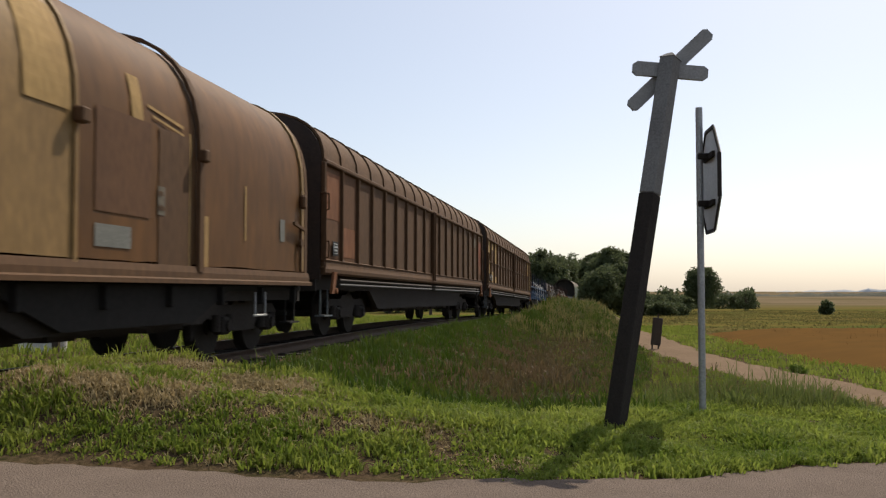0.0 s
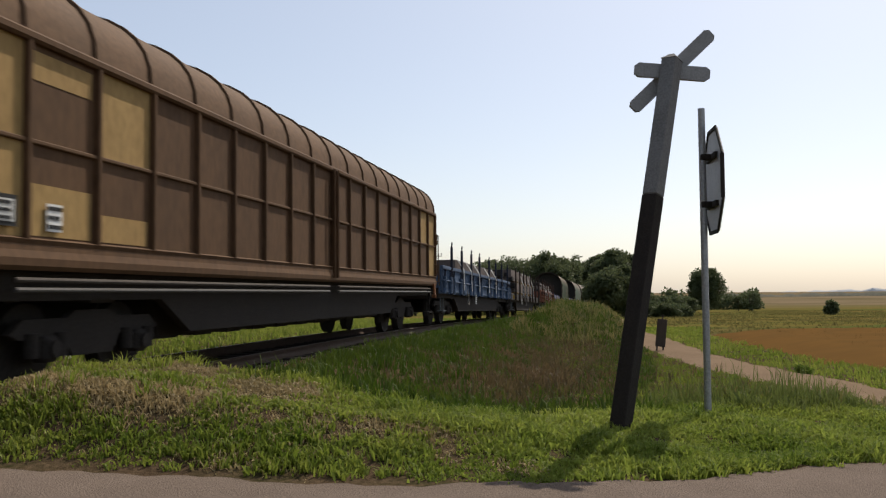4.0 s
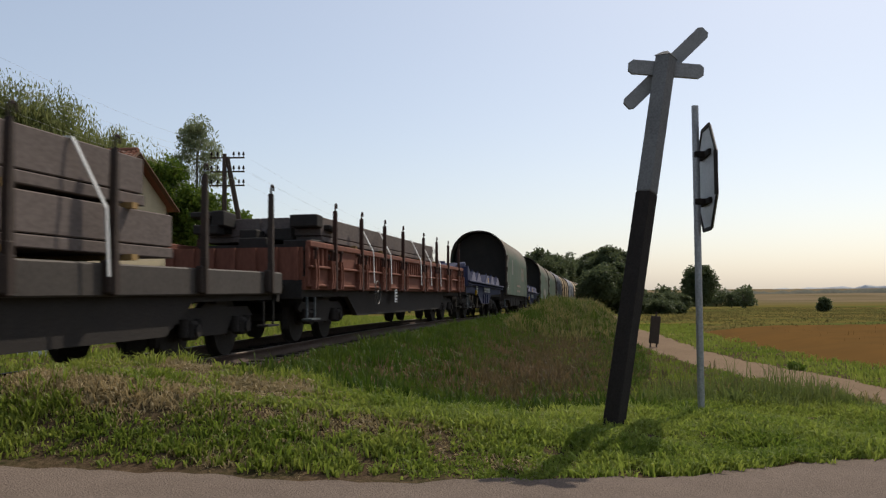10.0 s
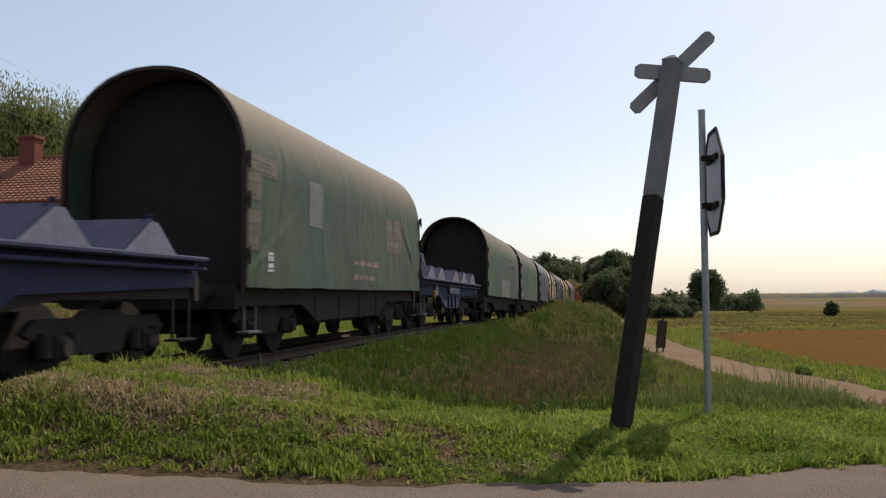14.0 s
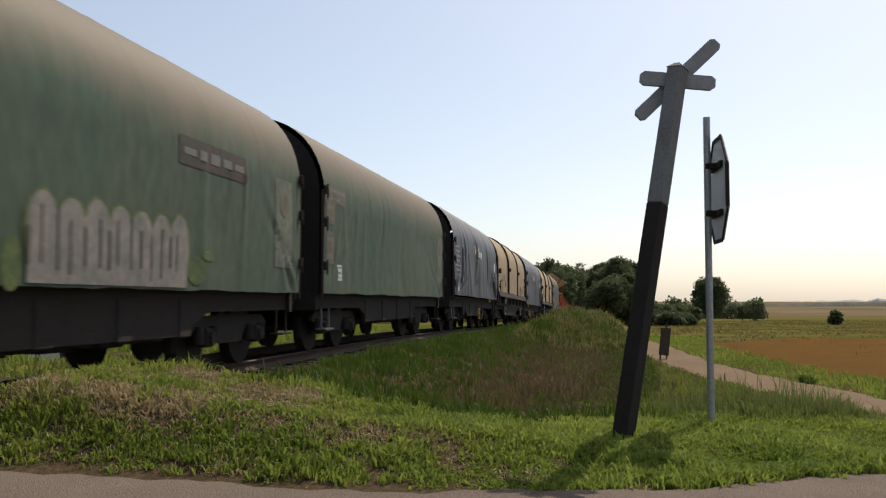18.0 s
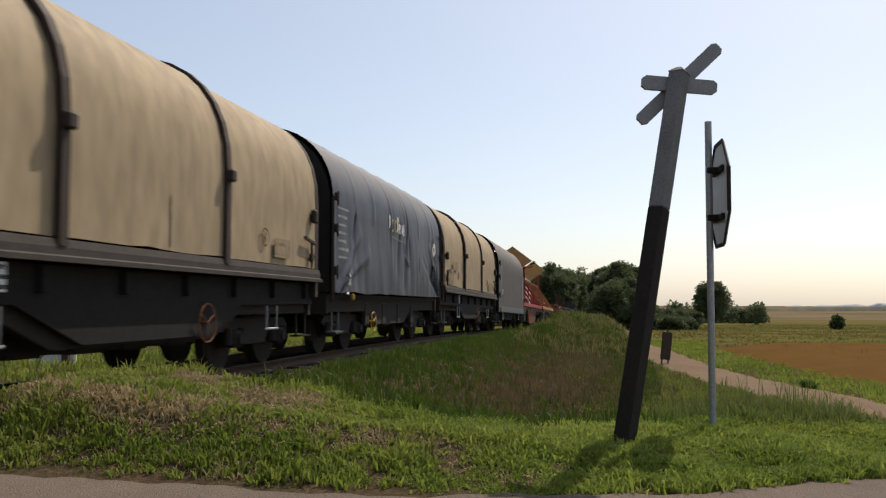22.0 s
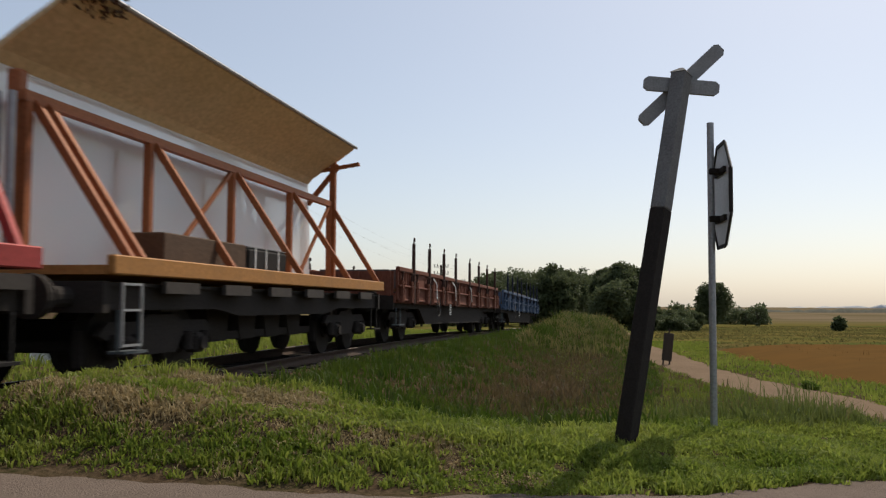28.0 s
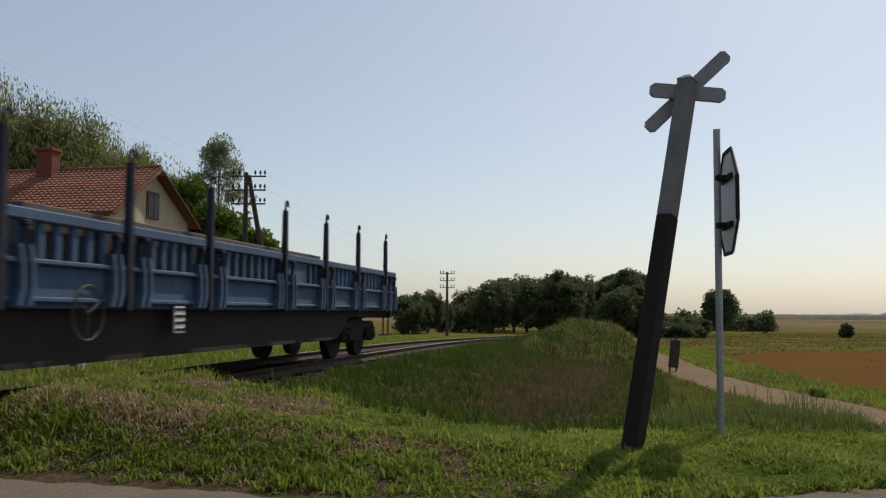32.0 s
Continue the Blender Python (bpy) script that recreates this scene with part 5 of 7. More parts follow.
    box(bm, (-0.62, -0.85, 1.61), (1.7, 0.52, 0.46), bevel=0.05)
    wb_ = part("wrapped_block", bm, M_SOLE, w, "dark block wrapped in clear film")
    for x in (-1.2, -0.75, -0.2):
        bm = bmesh.new()
        box(bm, (x, -1.118, 1.61), (0.035, 0.012, 0.46))
        part("tie", bm, M_STRAP, wb_, "pale tie")
    bm = bmesh.new()
    box(bm, (-0.62, -0.85, 1.848), (1.66, 0.48, 0.012))
    part("film_fold", bm, M_SIGNBOARD, wb_, "crumpled clear film")
    bm = bmesh.new()
    for a, b in (((-h + 0.15, 0.5), (-h + 0.15, 1.2)), ((-h + 0.55, 0.5), (-h + 0.55, 1.2)), ((-h + 0.15, 0.52), (-h + 0.55, 0.52)), ((-h + 0.15, 1.18), (-h + 0.55, 1.18)), ((-h + 0.15, 0.9), (-h + 0.55, 0.9))):
        bar(bm, (a[0], -1.42, a[1]), (b[0], -1.42, b[1]), 0.026)
    part("step_ladder", bm, M_GALV, w, "pale tube step")
    return w, h

# consist: front and rear of each wagon body along the train
BODY = {"hood": (-141.6, -129.92), "hip_a": (-128.85, -107.55), "hip_b": (-106.3, -85.15), "blue": (-84.13, -66.1), "brown": (-64.9, -46.95), "red": (-45.7, -27.65),
        "cradle_a": (-26.6, -15.4), "green_a": (-14.1, -1.7), "cradle_b": (-1.2, 9.6), "green_b": (11.5, 23.8), "green_c": (25.15, 37.0), "navy_a": (38.75, 49.13),
        "beige_a": (49.6, 61.1), "navy_b": (62.1, 72.66), "beige_b": (73.25, 84.7), "grey": (85.7, 96.1), "truss_a": (96.5, 108.9), "truss_b": (110.17, 121.78),
        "red_b": (123.2, 141.1), "blue_b": (142.6, 160.4)}
U = {k: (a - 0.62, b - a + 1.24) for k, (a, b) in BODY.items()}
riders = []


def ride(key, ob):
    u, L = U[key]
    riders.append((ob, u + L / 2))


def gone(t):
    """Metres that the train has run by t seconds."""
    q = t - 16
    return 8.926 * q + 0.0457 * q * q / 2 - 0.0006 * q ** 3 / 6


def tag_writing(w, h, skin, pale, field=None):
    if field is M_DUST:
        for x, z, a, b in ((0.75, 2.95, 1.1, 0.3), (0.35, 2.6, 0.5, 0.4), (0.35, 1.95, 0.45, 0.6)):
            decal(w, "faded_panel", -h + x, z, a, b, field, skin, "faded tan panel", 2, M_FADED)
    else:
        decal(w, "data_panel", -h + 0.65, 2.35, 0.8, 1.1, field, skin, "panel of unreadable writing", 7, pale)
    decal(w, "label_holder", -h + 1.0, 1.5, 0.26, 0.3, M_LABEL, skin, "pale paper in a holder", 3)


def hood_skin(x, z):
    return arch_side(1.425, 2.7, 4.3, 0.86, z)


# hooded brown coil wagon
w, h = hooded_wagon(U["hood"][1], M_HOOD, M_HIP, "brown coil wagon with rounded sliding steel hoods, patched and dirty", (-0.26, 0.23), 3.0, M_HOODTAN, False, 1.3)
tan_skin = lambda x, z: arch_side(1.455, 2.7, 4.33, 0.86, z)
decal(w, "door_panel", -2.0, 3.25, 0.75, 1.05, M_YELLOW, tan_skin, "ochre hatch panel on the tan hood")
decal(w, "repaint_field", -0.5, 2.35, 1.2, 1.1, M_RUSTRED, hood_skin, "dull reddish repainted field")
decal(w, "repaint_field", 0.75, 2.05, 0.9, 1.7, M_HIP, hood_skin, "dark brown repainted field", out=0.004)
decal(w, "paper_label", -0.72, 1.55, 0.75, 0.24, M_FADED, hood_skin, "pale washed-out label")
decal(w, "patch", -0.22, 3.1, 0.25, 0.6, M_YELLOW, hood_skin, "pale patch of paint")
decal(w, "scrape", 0.5, 3.05, 0.9, 0.04, M_YELLOW, hood_skin, "pale scrape", tilt=-0.12)
decal(w, "scrape", 0.55, 2.95, 0.8, 0.03, M_YELLOW, hood_skin, "pale scrape", tilt=-0.12)
decal(w, "patch", 0.36, 2.03, 0.18, 0.34, M_DUST, hood_skin, "small pale patch", 2, M_HIP, out=0.009)
decal(w, "scrape", 3.0, 2.1, 0.06, 0.8, M_YELLOW, hood_skin, "narrow light streak")
decal(w, "patch", 4.6, 1.95, 0.22, 0.36, M_FADED, hood_skin, "small pale patch")
bm = bmesh.new()
hoop(bm, [(y * 1.012, z + 0.012) for y, z in arch(1.42, 1.3, 2.7, 4.3)], h - 0.26, 0.13, 0.03)
part("end_trim", bm, M_HOODTAN, w, "ochre arched edge trim")
decal(w, "trim", 1.62, 1.6, 0.16, 0.7, M_YELLOW, hood_skin, "ochre edge trim")
decal(w, "trim", 1.12, 2.1, 0.04, 1.7, M_YELLOW, hood_skin, "ochre edge trim", out=0.009)
ride("hood", w)
P = {}
for i in (0, 1, -1):
    P[(i, 0)], P[(i, 1)] = M_RUSTRED, M_RUSTRED
w, h = hip_wagon(U["hip_a"][1], "long brown sliding-wall van with ribbed sides and rounded roof", P, M_HIPROOF, False,
                 ((0, 0.1, 0.85, 2.3, 3.2, M_REDPANEL), (1, 0.0, 0.9, 1.6, 2.2, M_REDPANEL), (-1, 0.0, 0.95, 2.1, 3.05, M_BRIGHTRED), (-1, 0.0, 0.95, 1.75, 2.1, M_REDPANEL)))
plate(w, "label_holder", -h + 0.75, 1.74, 0.34, 0.28, M_LABELDK, -1.45, "pale paper in a dark holder")
plate(w, "paper", -h + 0.75, 1.74, 0.24, 0.2, M_LABEL, -1.457, "pale paper", 3)
decal(w, "faded_round_mark", h - 1.75, 2.95, 0.4, 0.4, M_DUST, lambda x, z: -1.42, "faded pale round mark", 0, None, 0.006, True)
ride("hip_a", w)
P = {(0, 0): M_YELLOW, (0, 1): M_YELLOW, (2, 1): M_YELLOW, (-1, 0): M_YELLOW, (-1, 1): M_YELLOW, (-2, 1): M_YELLOW}
w, h = hip_wagon(U["hip_b"][1], "long brown sliding-wall van with ochre repainted panels at both ends", P, M_HIPROOF, True,
                 ((1, 0.0, 1.0, 2.98, 3.25, M_YELLOW), (1, 0.0, 1.0, 1.54, 2.02, M_YELLOW), (2, 0.0, 1.0, 1.54, 1.82, M_YELLOW)))
plate(w, "label_holder", -h + 0.86, 1.74, 0.34, 0.28, M_LABELDK, -1.45, "pale paper in a dark holder")
plate(w, "paper", -h + 0.86, 1.74, 0.24, 0.2, M_LABEL, -1.457, "pale paper", 3)
plate(w, "paper", -h + 1.6, 1.72, 0.24, 0.26, M_WHITE, -1.45, "white paper label", 3)
ride("hip_b", w)
# blue flat wagon with beams
w, h = flat_wagon(U["blue"][1], M_BLUE, "blue flat wagon with slotted drop sides and tall stakes")
ride("blue", w)
ride("blue", beam_load("beam_stack", "long pale brown beams stacked on the blue flat wagon", -h + 3.0, 4.9, 1, None, (-5.6, -3.9, -2.0, 0.7, 2.9), 0.8, 1.32))
w, h = flat_wagon(U["brown"][1], M_GREYBROWN, "grey-brown flat wagon with stakes and no sides", False)
ride("brown", w)
ride("brown", beam_load("beam_stack", "layers of long grey-brown beams lashed between stakes", -6.2, h - 3.6, 2, None, (-4.0, -2.1, 0.6, 2.8), (0.13, 0.4, 0.13, 0.42), 1.36, 1.26, 0.05, 0.9, 2.0))
g = thing("dark_bundle", "bundle of dark irregular fittings on the front of the flat wagon", "load", "loads on the flat wagons")
rd = random.Random(4)
for i in range(46):
    bm = bmesh.new()
    box(bm, (-h + rd.uniform(0.5, 2.2), rd.uniform(-1.2, 1.2), 1.35 + rd.random() ** 0.8 * 1.0), (rd.uniform(0.2, 0.8), rd.uniform(0.2, 0.6), rd.uniform(0.1, 0.35)), pose(0, 0, 0, 0, rd.uniform(-4, 4), 0), 0.02)
    part("fitting", bm, M_DARKLOAD, g)
bm = bmesh.new()
box(bm, (-h + 1.35, 0, 1.6), (1.7, 2.2, 0.6))
part("crate", bm, M_DARKLOAD, g)
ride("brown", g)
w, h = flat_wagon(U["red"][1], M_RED, "rust-red flat wagon with slotted drop sides and tall stakes")
ride("red", w)
ride("red", beam_load("beam_stack", "long grey-brown beams stacked high on the rust-red wagon", -6.1, h - 4.1, 2, None, (-4.9, -3.2, 0.5, 2.0, 3.6), (0.5, 0.06, 0.1, 0.36), 1.3, 1.26, 0.03, 0.8, 1.7))
g = thing("dark_bundle", "bundle of dark irregular fittings on the front of the rust-red wagon", "load", "loads on the flat wagons")
for i in range(40):
    bm = bmesh.new()
    box(bm, (rd.uniform(-8.2, -6.5), rd.uniform(-1.15, 1.15), 1.35 + rd.random() ** 0.8 * 0.7), (rd.uniform(0.2, 0.8), rd.uniform(0.2, 0.6), rd.uniform(0.1, 0.3)), pose(0, 0, 0, 0, rd.uniform(-4, 4), 0), 0.02)
    part("fitting", bm, M_DARKLOAD, g)
bm = bmesh.new()
box(bm, (-7.3, 0, 1.55), (1.9, 2.1, 0.6))
part("crate", bm, M_DARKLOAD, g)
ride("red", g)
# coil wagons
for key, mt, lb in (("cradle_a", M_PURPLE, "empty violet-blue coil wagon with bare saddles"), ("cradle_b", M_PURPLE, "empty dusty violet-blue coil wagon with bare saddles")):
    w, h = cradle_wagon(U[key][1], mt, lb)
    ride(key, w)
for key, sd, op in (("green_a", 1.0, True), ("green_b", 11.0, True), ("green_c", 23.0, False)):
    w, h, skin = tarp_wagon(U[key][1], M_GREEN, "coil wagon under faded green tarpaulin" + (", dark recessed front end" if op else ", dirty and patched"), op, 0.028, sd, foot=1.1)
    tag_writing(w, h, skin, M_FADED, M_DUST)
    if key == "green_a":
        decal(w, "pale_patch", -2.9, 2.6, 0.8, 0.8, M_FADED, skin, "pale repair patch")
        decal(w, "faded_panel", 3.2, 2.4, 1.6, 0.8, M_DUST, skin, "faded panel", 2, M_FADED)
        decal(w, "graffiti", 0.6, 1.5, 2.4, 0.6, M_GREEN, skin, "faded spray paint", 2, M_GRAFRED)
    else:
        decal(w, "end_panel", 5.35, 2.2, 0.75, 1.4, M_ENDPANEL, skin, "pale grey-green end panel")
        decal(w, "end_mark", 5.35, 2.5, 0.4, 0.4, M_DUST, skin, "faded orange mark", 0, None, 0.012, True)
    if key == "green_b":
        gf = decal(w, "graffiti", 0.32, 1.46, 3.2, 0.66, M_GRAF, skin, "big pale grey sprayed shapes with dark streaks")
        rd = random.Random(9)
        for i in range(7):
            x = -1.06 + i * 0.46
            ht = rd.uniform(0.72, 0.86)
            decal(gf, "halo", x, 1.62, 0.62, ht + 0.02, M_GRAFLIME, skin, "lime green sprayed rim", 0, None, 0.009, True)
            decal(gf, "shape", x, 1.6, 0.52, ht, M_GRAF, skin, "", 0, None, 0.013, True)
            decal(gf, "shape", x, 1.36, 0.46, 0.46, M_GRAF, skin, "", 0, None, 0.013)
            for d in (-0.23, rd.uniform(-0.1, 0.1)):
                decal(gf, "streak", x + d, 1.5 + rd.uniform(-0.05, 0.1), rd.uniform(0.025, 0.05), rd.uniform(0.35, 0.7), M_GREYBROWN, skin, "dark run of paint", out=0.018, tilt=rd.uniform(-0.3, 0.3))
        for x, z, a, b in ((-1.5, 1.3, 0.3, 0.5), (2.2, 1.35, 0.5, 0.36), (2.55, 1.55, 0.4, 0.14)):
            decal(gf, "overspray", x, z, a, b, M_GRAFLIME, skin, "thin lime green overspray", 0, None, 0.008, True)
        decal(w, "faded_mark", 2.7, 2.82, 2.1, 0.36, M_BRANDRED, skin, "dull dark red brand field", 1, M_FADED)
    ride(key, w)
for key, sd in (("navy_a", 31.0), ("navy_b", 47.0)):
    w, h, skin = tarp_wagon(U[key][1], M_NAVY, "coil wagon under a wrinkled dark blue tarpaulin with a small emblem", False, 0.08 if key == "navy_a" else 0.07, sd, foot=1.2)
    tag_writing(w, h, skin, M_PALE, M_NAVY)
    bm = bmesh.new()
    for c in (-0.5, -0.24):
        ring(bm, (c, skin(c, 2.86) - 0.012, 2.86), 0.13, 0.02, 20, 4, 0.2)
    lg = part("emblem", bm, M_LOGOGOLD, w, "gold and white emblem without letters")
    for x, ht, up in ((-0.84, 0.3, 0.04), (-0.7, 0.22, 0.02), (-0.06, 0.36, 0.07), (0.1, 0.22, 0.0), (0.26, 0.22, 0.0), (0.42, 0.22, 0.0), (0.56, 0.28, 0.02)):
        decal(lg, "emblem_mark", x, 2.84 + up - 0.06 * x, 0.09, ht, M_LOGOWHITE, skin, out=0.01)
    decal(lg, "emblem_line", -0.1, 2.56, 1.2, 0.045, M_FADED, skin, tilt=-0.05, out=0.01)
    decal(w, "round_mark", 4.3, 2.55, 0.35, 0.4, M_WHITE, skin, "round white mark with a thin red rim", 0, None, 0.016, True)
    decal(w, "mark_rim", 4.3, 2.55, 0.385, 0.44, M_REDPANEL, skin, "thin red rim", 0, None, 0.01, True)
    decal(w, "mark_stroke", 4.28, 2.56, 0.09, 0.12, M_GREYBROWN, skin, "dark tool head", out=0.022)
    decal(w, "mark_stroke", 4.34, 2.48, 0.2, 0.03, M_GREYBROWN, skin, "dark slanting stroke", out=0.022, tilt=-1.0)
    decal(w, "faded_note", 4.32, 1.9, 0.4, 0.5, M_NAVY, skin, "block of small pale writing", 9, M_FADED, 0.03)
    handwheel(w, 0.85 if key == "navy_a" else -2.0, 0.6, M_HANDYELLOW, 0.21, -1.34)
    bm = bmesh.new()
    box(bm, (3.22 if key == "navy_a" else -3.9, -1.4, 1.12), (0.12, 0.08, 0.14), bevel=0.03)
    part("brake_lever", bm, M_HANDYELLOW, w, "small yellow lever")
    ride(key, w)
for key, sd in (("beige_a", 5.0), ("beige_b", 9.0)):
    w, h = hooded_wagon(U[key][1], M_BEIGE, M_DARKRIB, "beige coil wagon with three arched sliding hoods and dark ribs", (-0.37, 0.294), sd)
    for x, z, a, b, m in ((-4.6, 1.9, 0.9, 0.5, M_BEIGEDIRT), (-3.9, 2.25, 0.9, 0.28, M_BEIGEDIRT), (0.1, 1.95, 0.03, 0.6, M_GREYBROWN), (3.9, 1.85, 0.7, 0.3, M_BEIGEDIRT)):
        decal(w, "stain", x, z, a, b, m, lambda x, z: arch_side(1.455, 2.7, 4.33, 0.86, z), "faint grimy patch of old writing", 2 if b > 0.25 else 0, M_BEIGEDIRT, 0.004)
    plate(w, "label_plate", -3.0, 1.2, 0.24, 0.26, M_WHITE, -1.44, "white label", 3)
    handwheel(w, 1.3, 0.73, M_REDPANEL, 0.25, -1.4)
    ride(key, w)
w, h, skin = tarp_wagon(U["grey"][1], M_GRAYTARP, "coil wagon under a smooth brown-grey tarpaulin", False, 0.012, 60.0)
bm = bmesh.new()
box(bm, (0, -1.42, 0.98), (2 * h - 0.1, 0.06, 0.26), bevel=0.01)
part("side_sill", bm, M_SILLGREY, w, "blue-grey side sill")
bm = bmesh.new()
box(bm, (-h + 0.55, -1.48, 0.98), (0.16, 0.06, 0.22), bevel=0.03)
part("brake_lever", bm, M_HANDYELLOW, w, "yellow lever")
for x in (-h + 1.55, h - 2.4):
    bm = bmesh.new()
    for p, q in (((x, 0.86), (x, 0.55)), ((x, 0.55), (x + 0.35, 0.55)), ((x + 0.35, 0.55), (x + 0.35, 0.86))):
        rod(bm, (p[0], -1.4, p[1]), (q[0], -1.4, q[1]), 0.016, 6)
    part("foot_step", bm, M_GALV, w, "pale tube step")
decal(w, "data_panel", -h + 0.75, 2.25, 1.0, 1.4, M_SILLGREY, skin, "grey-green panel of unreadable writing", 7, M_FADED)
decal(w, "label_holder", -h + 1.2, 1.75, 0.32, 0.36, M_LABELDK, skin, "paper in a black holder", out=0.02)
decal(w, "paper", -h + 1.2, 1.75, 0.24, 0.28, M_LABEL, skin, "pale paper", 4, M_FADED, 0.026)
lg = decal(w, "brand_marks", h - 1.6, 2.75, 0.1, 0.14, M_RUSTRED, skin, "small red marks")
for i in range(3):
    decal(lg, "brand_mark", h - 1.45 + i * 0.15, 2.75, 0.09, 0.14, M_RUSTRED, skin)
decal(w, "end_panel", h - 0.4, 2.2, 0.5, 1.2, M_GRAF, skin, "pale end panel")
ride("grey", w)
POSTS = (-5.5, -2.7, 0.2, 3.1, 5.75)
POSTS_A = (-5.5, -2.7, 0.2, 3.1, 6.4)
w, h = truss_wagon(U["truss_a"][1], M_TRUSSRED, M_TRUSSRED, "red truss carrier wagon with a tilted ochre sheet roof", POSTS_A, True, 1)
bm = bmesh.new()
side_prism(bm, [(-2.6, 1.2), (2.6, 1.2), (2.1, 0.35), (-2.1, 0.35)], -1.3, -1.2)
sk = part("side_skirt", bm, M_RED, w, "deep rust red side skirt")
for i, z in enumerate((1.0, 0.78, 0.56)):
    bm = bmesh.new()
    box(bm, (0, -1.305, z), (4.9 - 0.25 * i, 0.03, 0.025))
    part("batten", bm, M_RED, sk)
ride("truss_a", w)
w, h = truss_wagon(U["truss_b"][1], M_TRUSSORANGE, M_DECK, "orange-brown truss carrier wagon with ochre deck and tilted roof", POSTS, False, 2)
ride("truss_b", w)
w, h = flat_wagon(U["red_b"][1], M_RED, "rust-red flat wagon with slotted drop sides, lightly loaded")
ride("red_b", w)
ride("red_b", beam_load("beam_stack", "low layer of beams just above the rust-red sides", -h + 2.0, h - 3.0, 1, None, (-4.9, -1.9, 1.2), 0.5, 1.32))
w, h = flat_wagon(U["blue_b"][1], M_BLUE, "blue flat wagon at the end of the train with tall stakes")
ride("blue_b", w)
ride("blue_b", beam_load("beam_stack", "low layer of beams just above the blue sides", -h + 4.0, h - 5.0, 1, None, (), 0.55, 1.32))


# ---- crossing signs ----
def at_ground(x, y, sink=0.0):
    return float(land(x, y)) - sink


cb = thing("crossbuck_post", "leaning square post, grey above and tarred black below, with crossed boards", "road sign")
cx, cy = 1.393, 7.58
cb.location = (cx, cy, at_ground(cx, cy, 0.02))
T = Matrix.Scale(1.058, 4) @ Vector((0.586, 0.449, 3.075)).to_track_quat("Z", "Y").to_matrix().to_4x4() @ pose(0, 0, 0, 0, 0, 12)
bm = bmesh.new()
box(bm, (0, 0, 0.93), (0.132, 0.132, 1.9), T, 0.008)
part("post_foot", bm, M_TARBLACK, cb, "tarred black lower post")
bm = bmesh.new()
box(bm, (0, 0, 2.47), (0.13, 0.13, 1.18), T, 0.008)
bmesh.ops.create_cone(bm, cap_ends=True, segments=4, radius1=0.1, radius2=0.03, depth=0.05, matrix=T @ pose(0, 0, 3.08, 0, 0, 45))
part("post_head", bm, M_CONC, cb, "weathered grey upper post")


def board(L, ang, y, mid):
    bm = bmesh.new()
    t = 0.045
    pts = [(-L / 2, -0.035), (-L / 2 + 0.035, -0.062), (L / 2 - 0.035, -0.062), (L / 2, -0.035), (L / 2, 0.035), (L / 2 - 0.035, 0.062), (-L / 2 + 0.035, 0.062), (-L / 2, 0.035)]
    side_prism(bm, pts, y - t / 2, y + t / 2)
    bmesh.ops.transform(bm, matrix=Matrix.Translation(mid) @ pose(0, 0, 0, 0, -ang, 0), verts=bm.verts)
    return bm


hub = T @ Vector((0, 0, 2.98))
part("board", board(0.975, 43.5, -0.03, hub + Vector((0.03, 0.12, 0.0))), M_SIGNBOARD, cb, "dull grey back of a crossed board")
part("board", board(0.66, -4.7, -0.075, hub + Vector((0.02, 0.12, -0.02))), M_SIGNBOARD, cb, "dull grey back of a crossed board")

st = thing("stop_sign", "octagonal road sign, bare metal back, on a thin grey post", "road sign")
sx, sy = 2.385, 8.57
st.location = (sx, sy, at_ground(sx, sy, 0.02))
bm = bmesh.new()
rod(bm, (0, 0, 0), (0.0, 0, 2.87), 0.032, 14)
part("post", bm, M_GALV, st, "grey tube post")
R = 0.95 / 2 / math.cos(math.pi / 8)
SM = Matrix.Translation((0.11, 0.02, 2.19)) @ pose(0, 0, 0, 0, 0, 84)
bm = bmesh.new()
bmesh.ops.create_cone(bm, cap_ends=True, segments=8, radius1=R, radius2=R, depth=0.014, matrix=SM @ pose(0, 0, 0, 90, 0, 0) @ pose(0, 0, 0, 0, 0, 22.5))
part("sign_plate", bm, M_SIGNBACK, st, "bare grey octagon plate")
bm = bmesh.new()
for i in range(8):
    a, b = math.radians(22.5 + 45 * i), math.radians(67.5 + 45 * i)
    p, q = SM @ Vector((R * math.cos(a), 0.012, R * math.sin(a))), SM @ Vector((R * math.cos(b), 0.012, R * math.sin(b)))
    bar(bm, p, q, 0.012, 0.035)
part("sign_rim", bm, M_TARBLACK, st, "dark folded rim")
for z in (-0.22, 0.22):
    bm = bmesh.new()
    box(bm, (0, 0.02, z), (0.5, 0.03, 0.05), SM)
    bk = part("bracket", bm, M_TARBLACK, st, "dark clamp bracket")
    bm = bmesh.new()
    box(bm, (0.04, 0.0, 2.19 + z), (0.13, 0.08, 0.06), bevel=0.01)
    part("clamp", bm, M_TARBLACK, bk)

bd = thing("small_marker_board", "small dark leaning board on short legs by the field track", "marker")
bx_, by_ = 6.95, 30.5
bd.matrix_basis = pose(bx_, by_, at_ground(bx_, by_, 0.02), 0, 6, -20)
bm = bmesh.new()
box(bm, (0, 0, 0.62), (0.32, 0.06, 0.9), bevel=0.01)
part("board", bm, M_POLE, bd)
for x in (-0.1, 0.1):
    bm = bmesh.new()
    box(bm, (x, 0.0, 0.1), (0.05, 0.05, 0.25))
    part("leg", bm, M_POLE, bd)
bm = bmesh.new()
rod(bm, (0, 0, 1.05), (0, 0, 1.22), 0.025, 8)
part("peg", bm, M_POLE, bd)

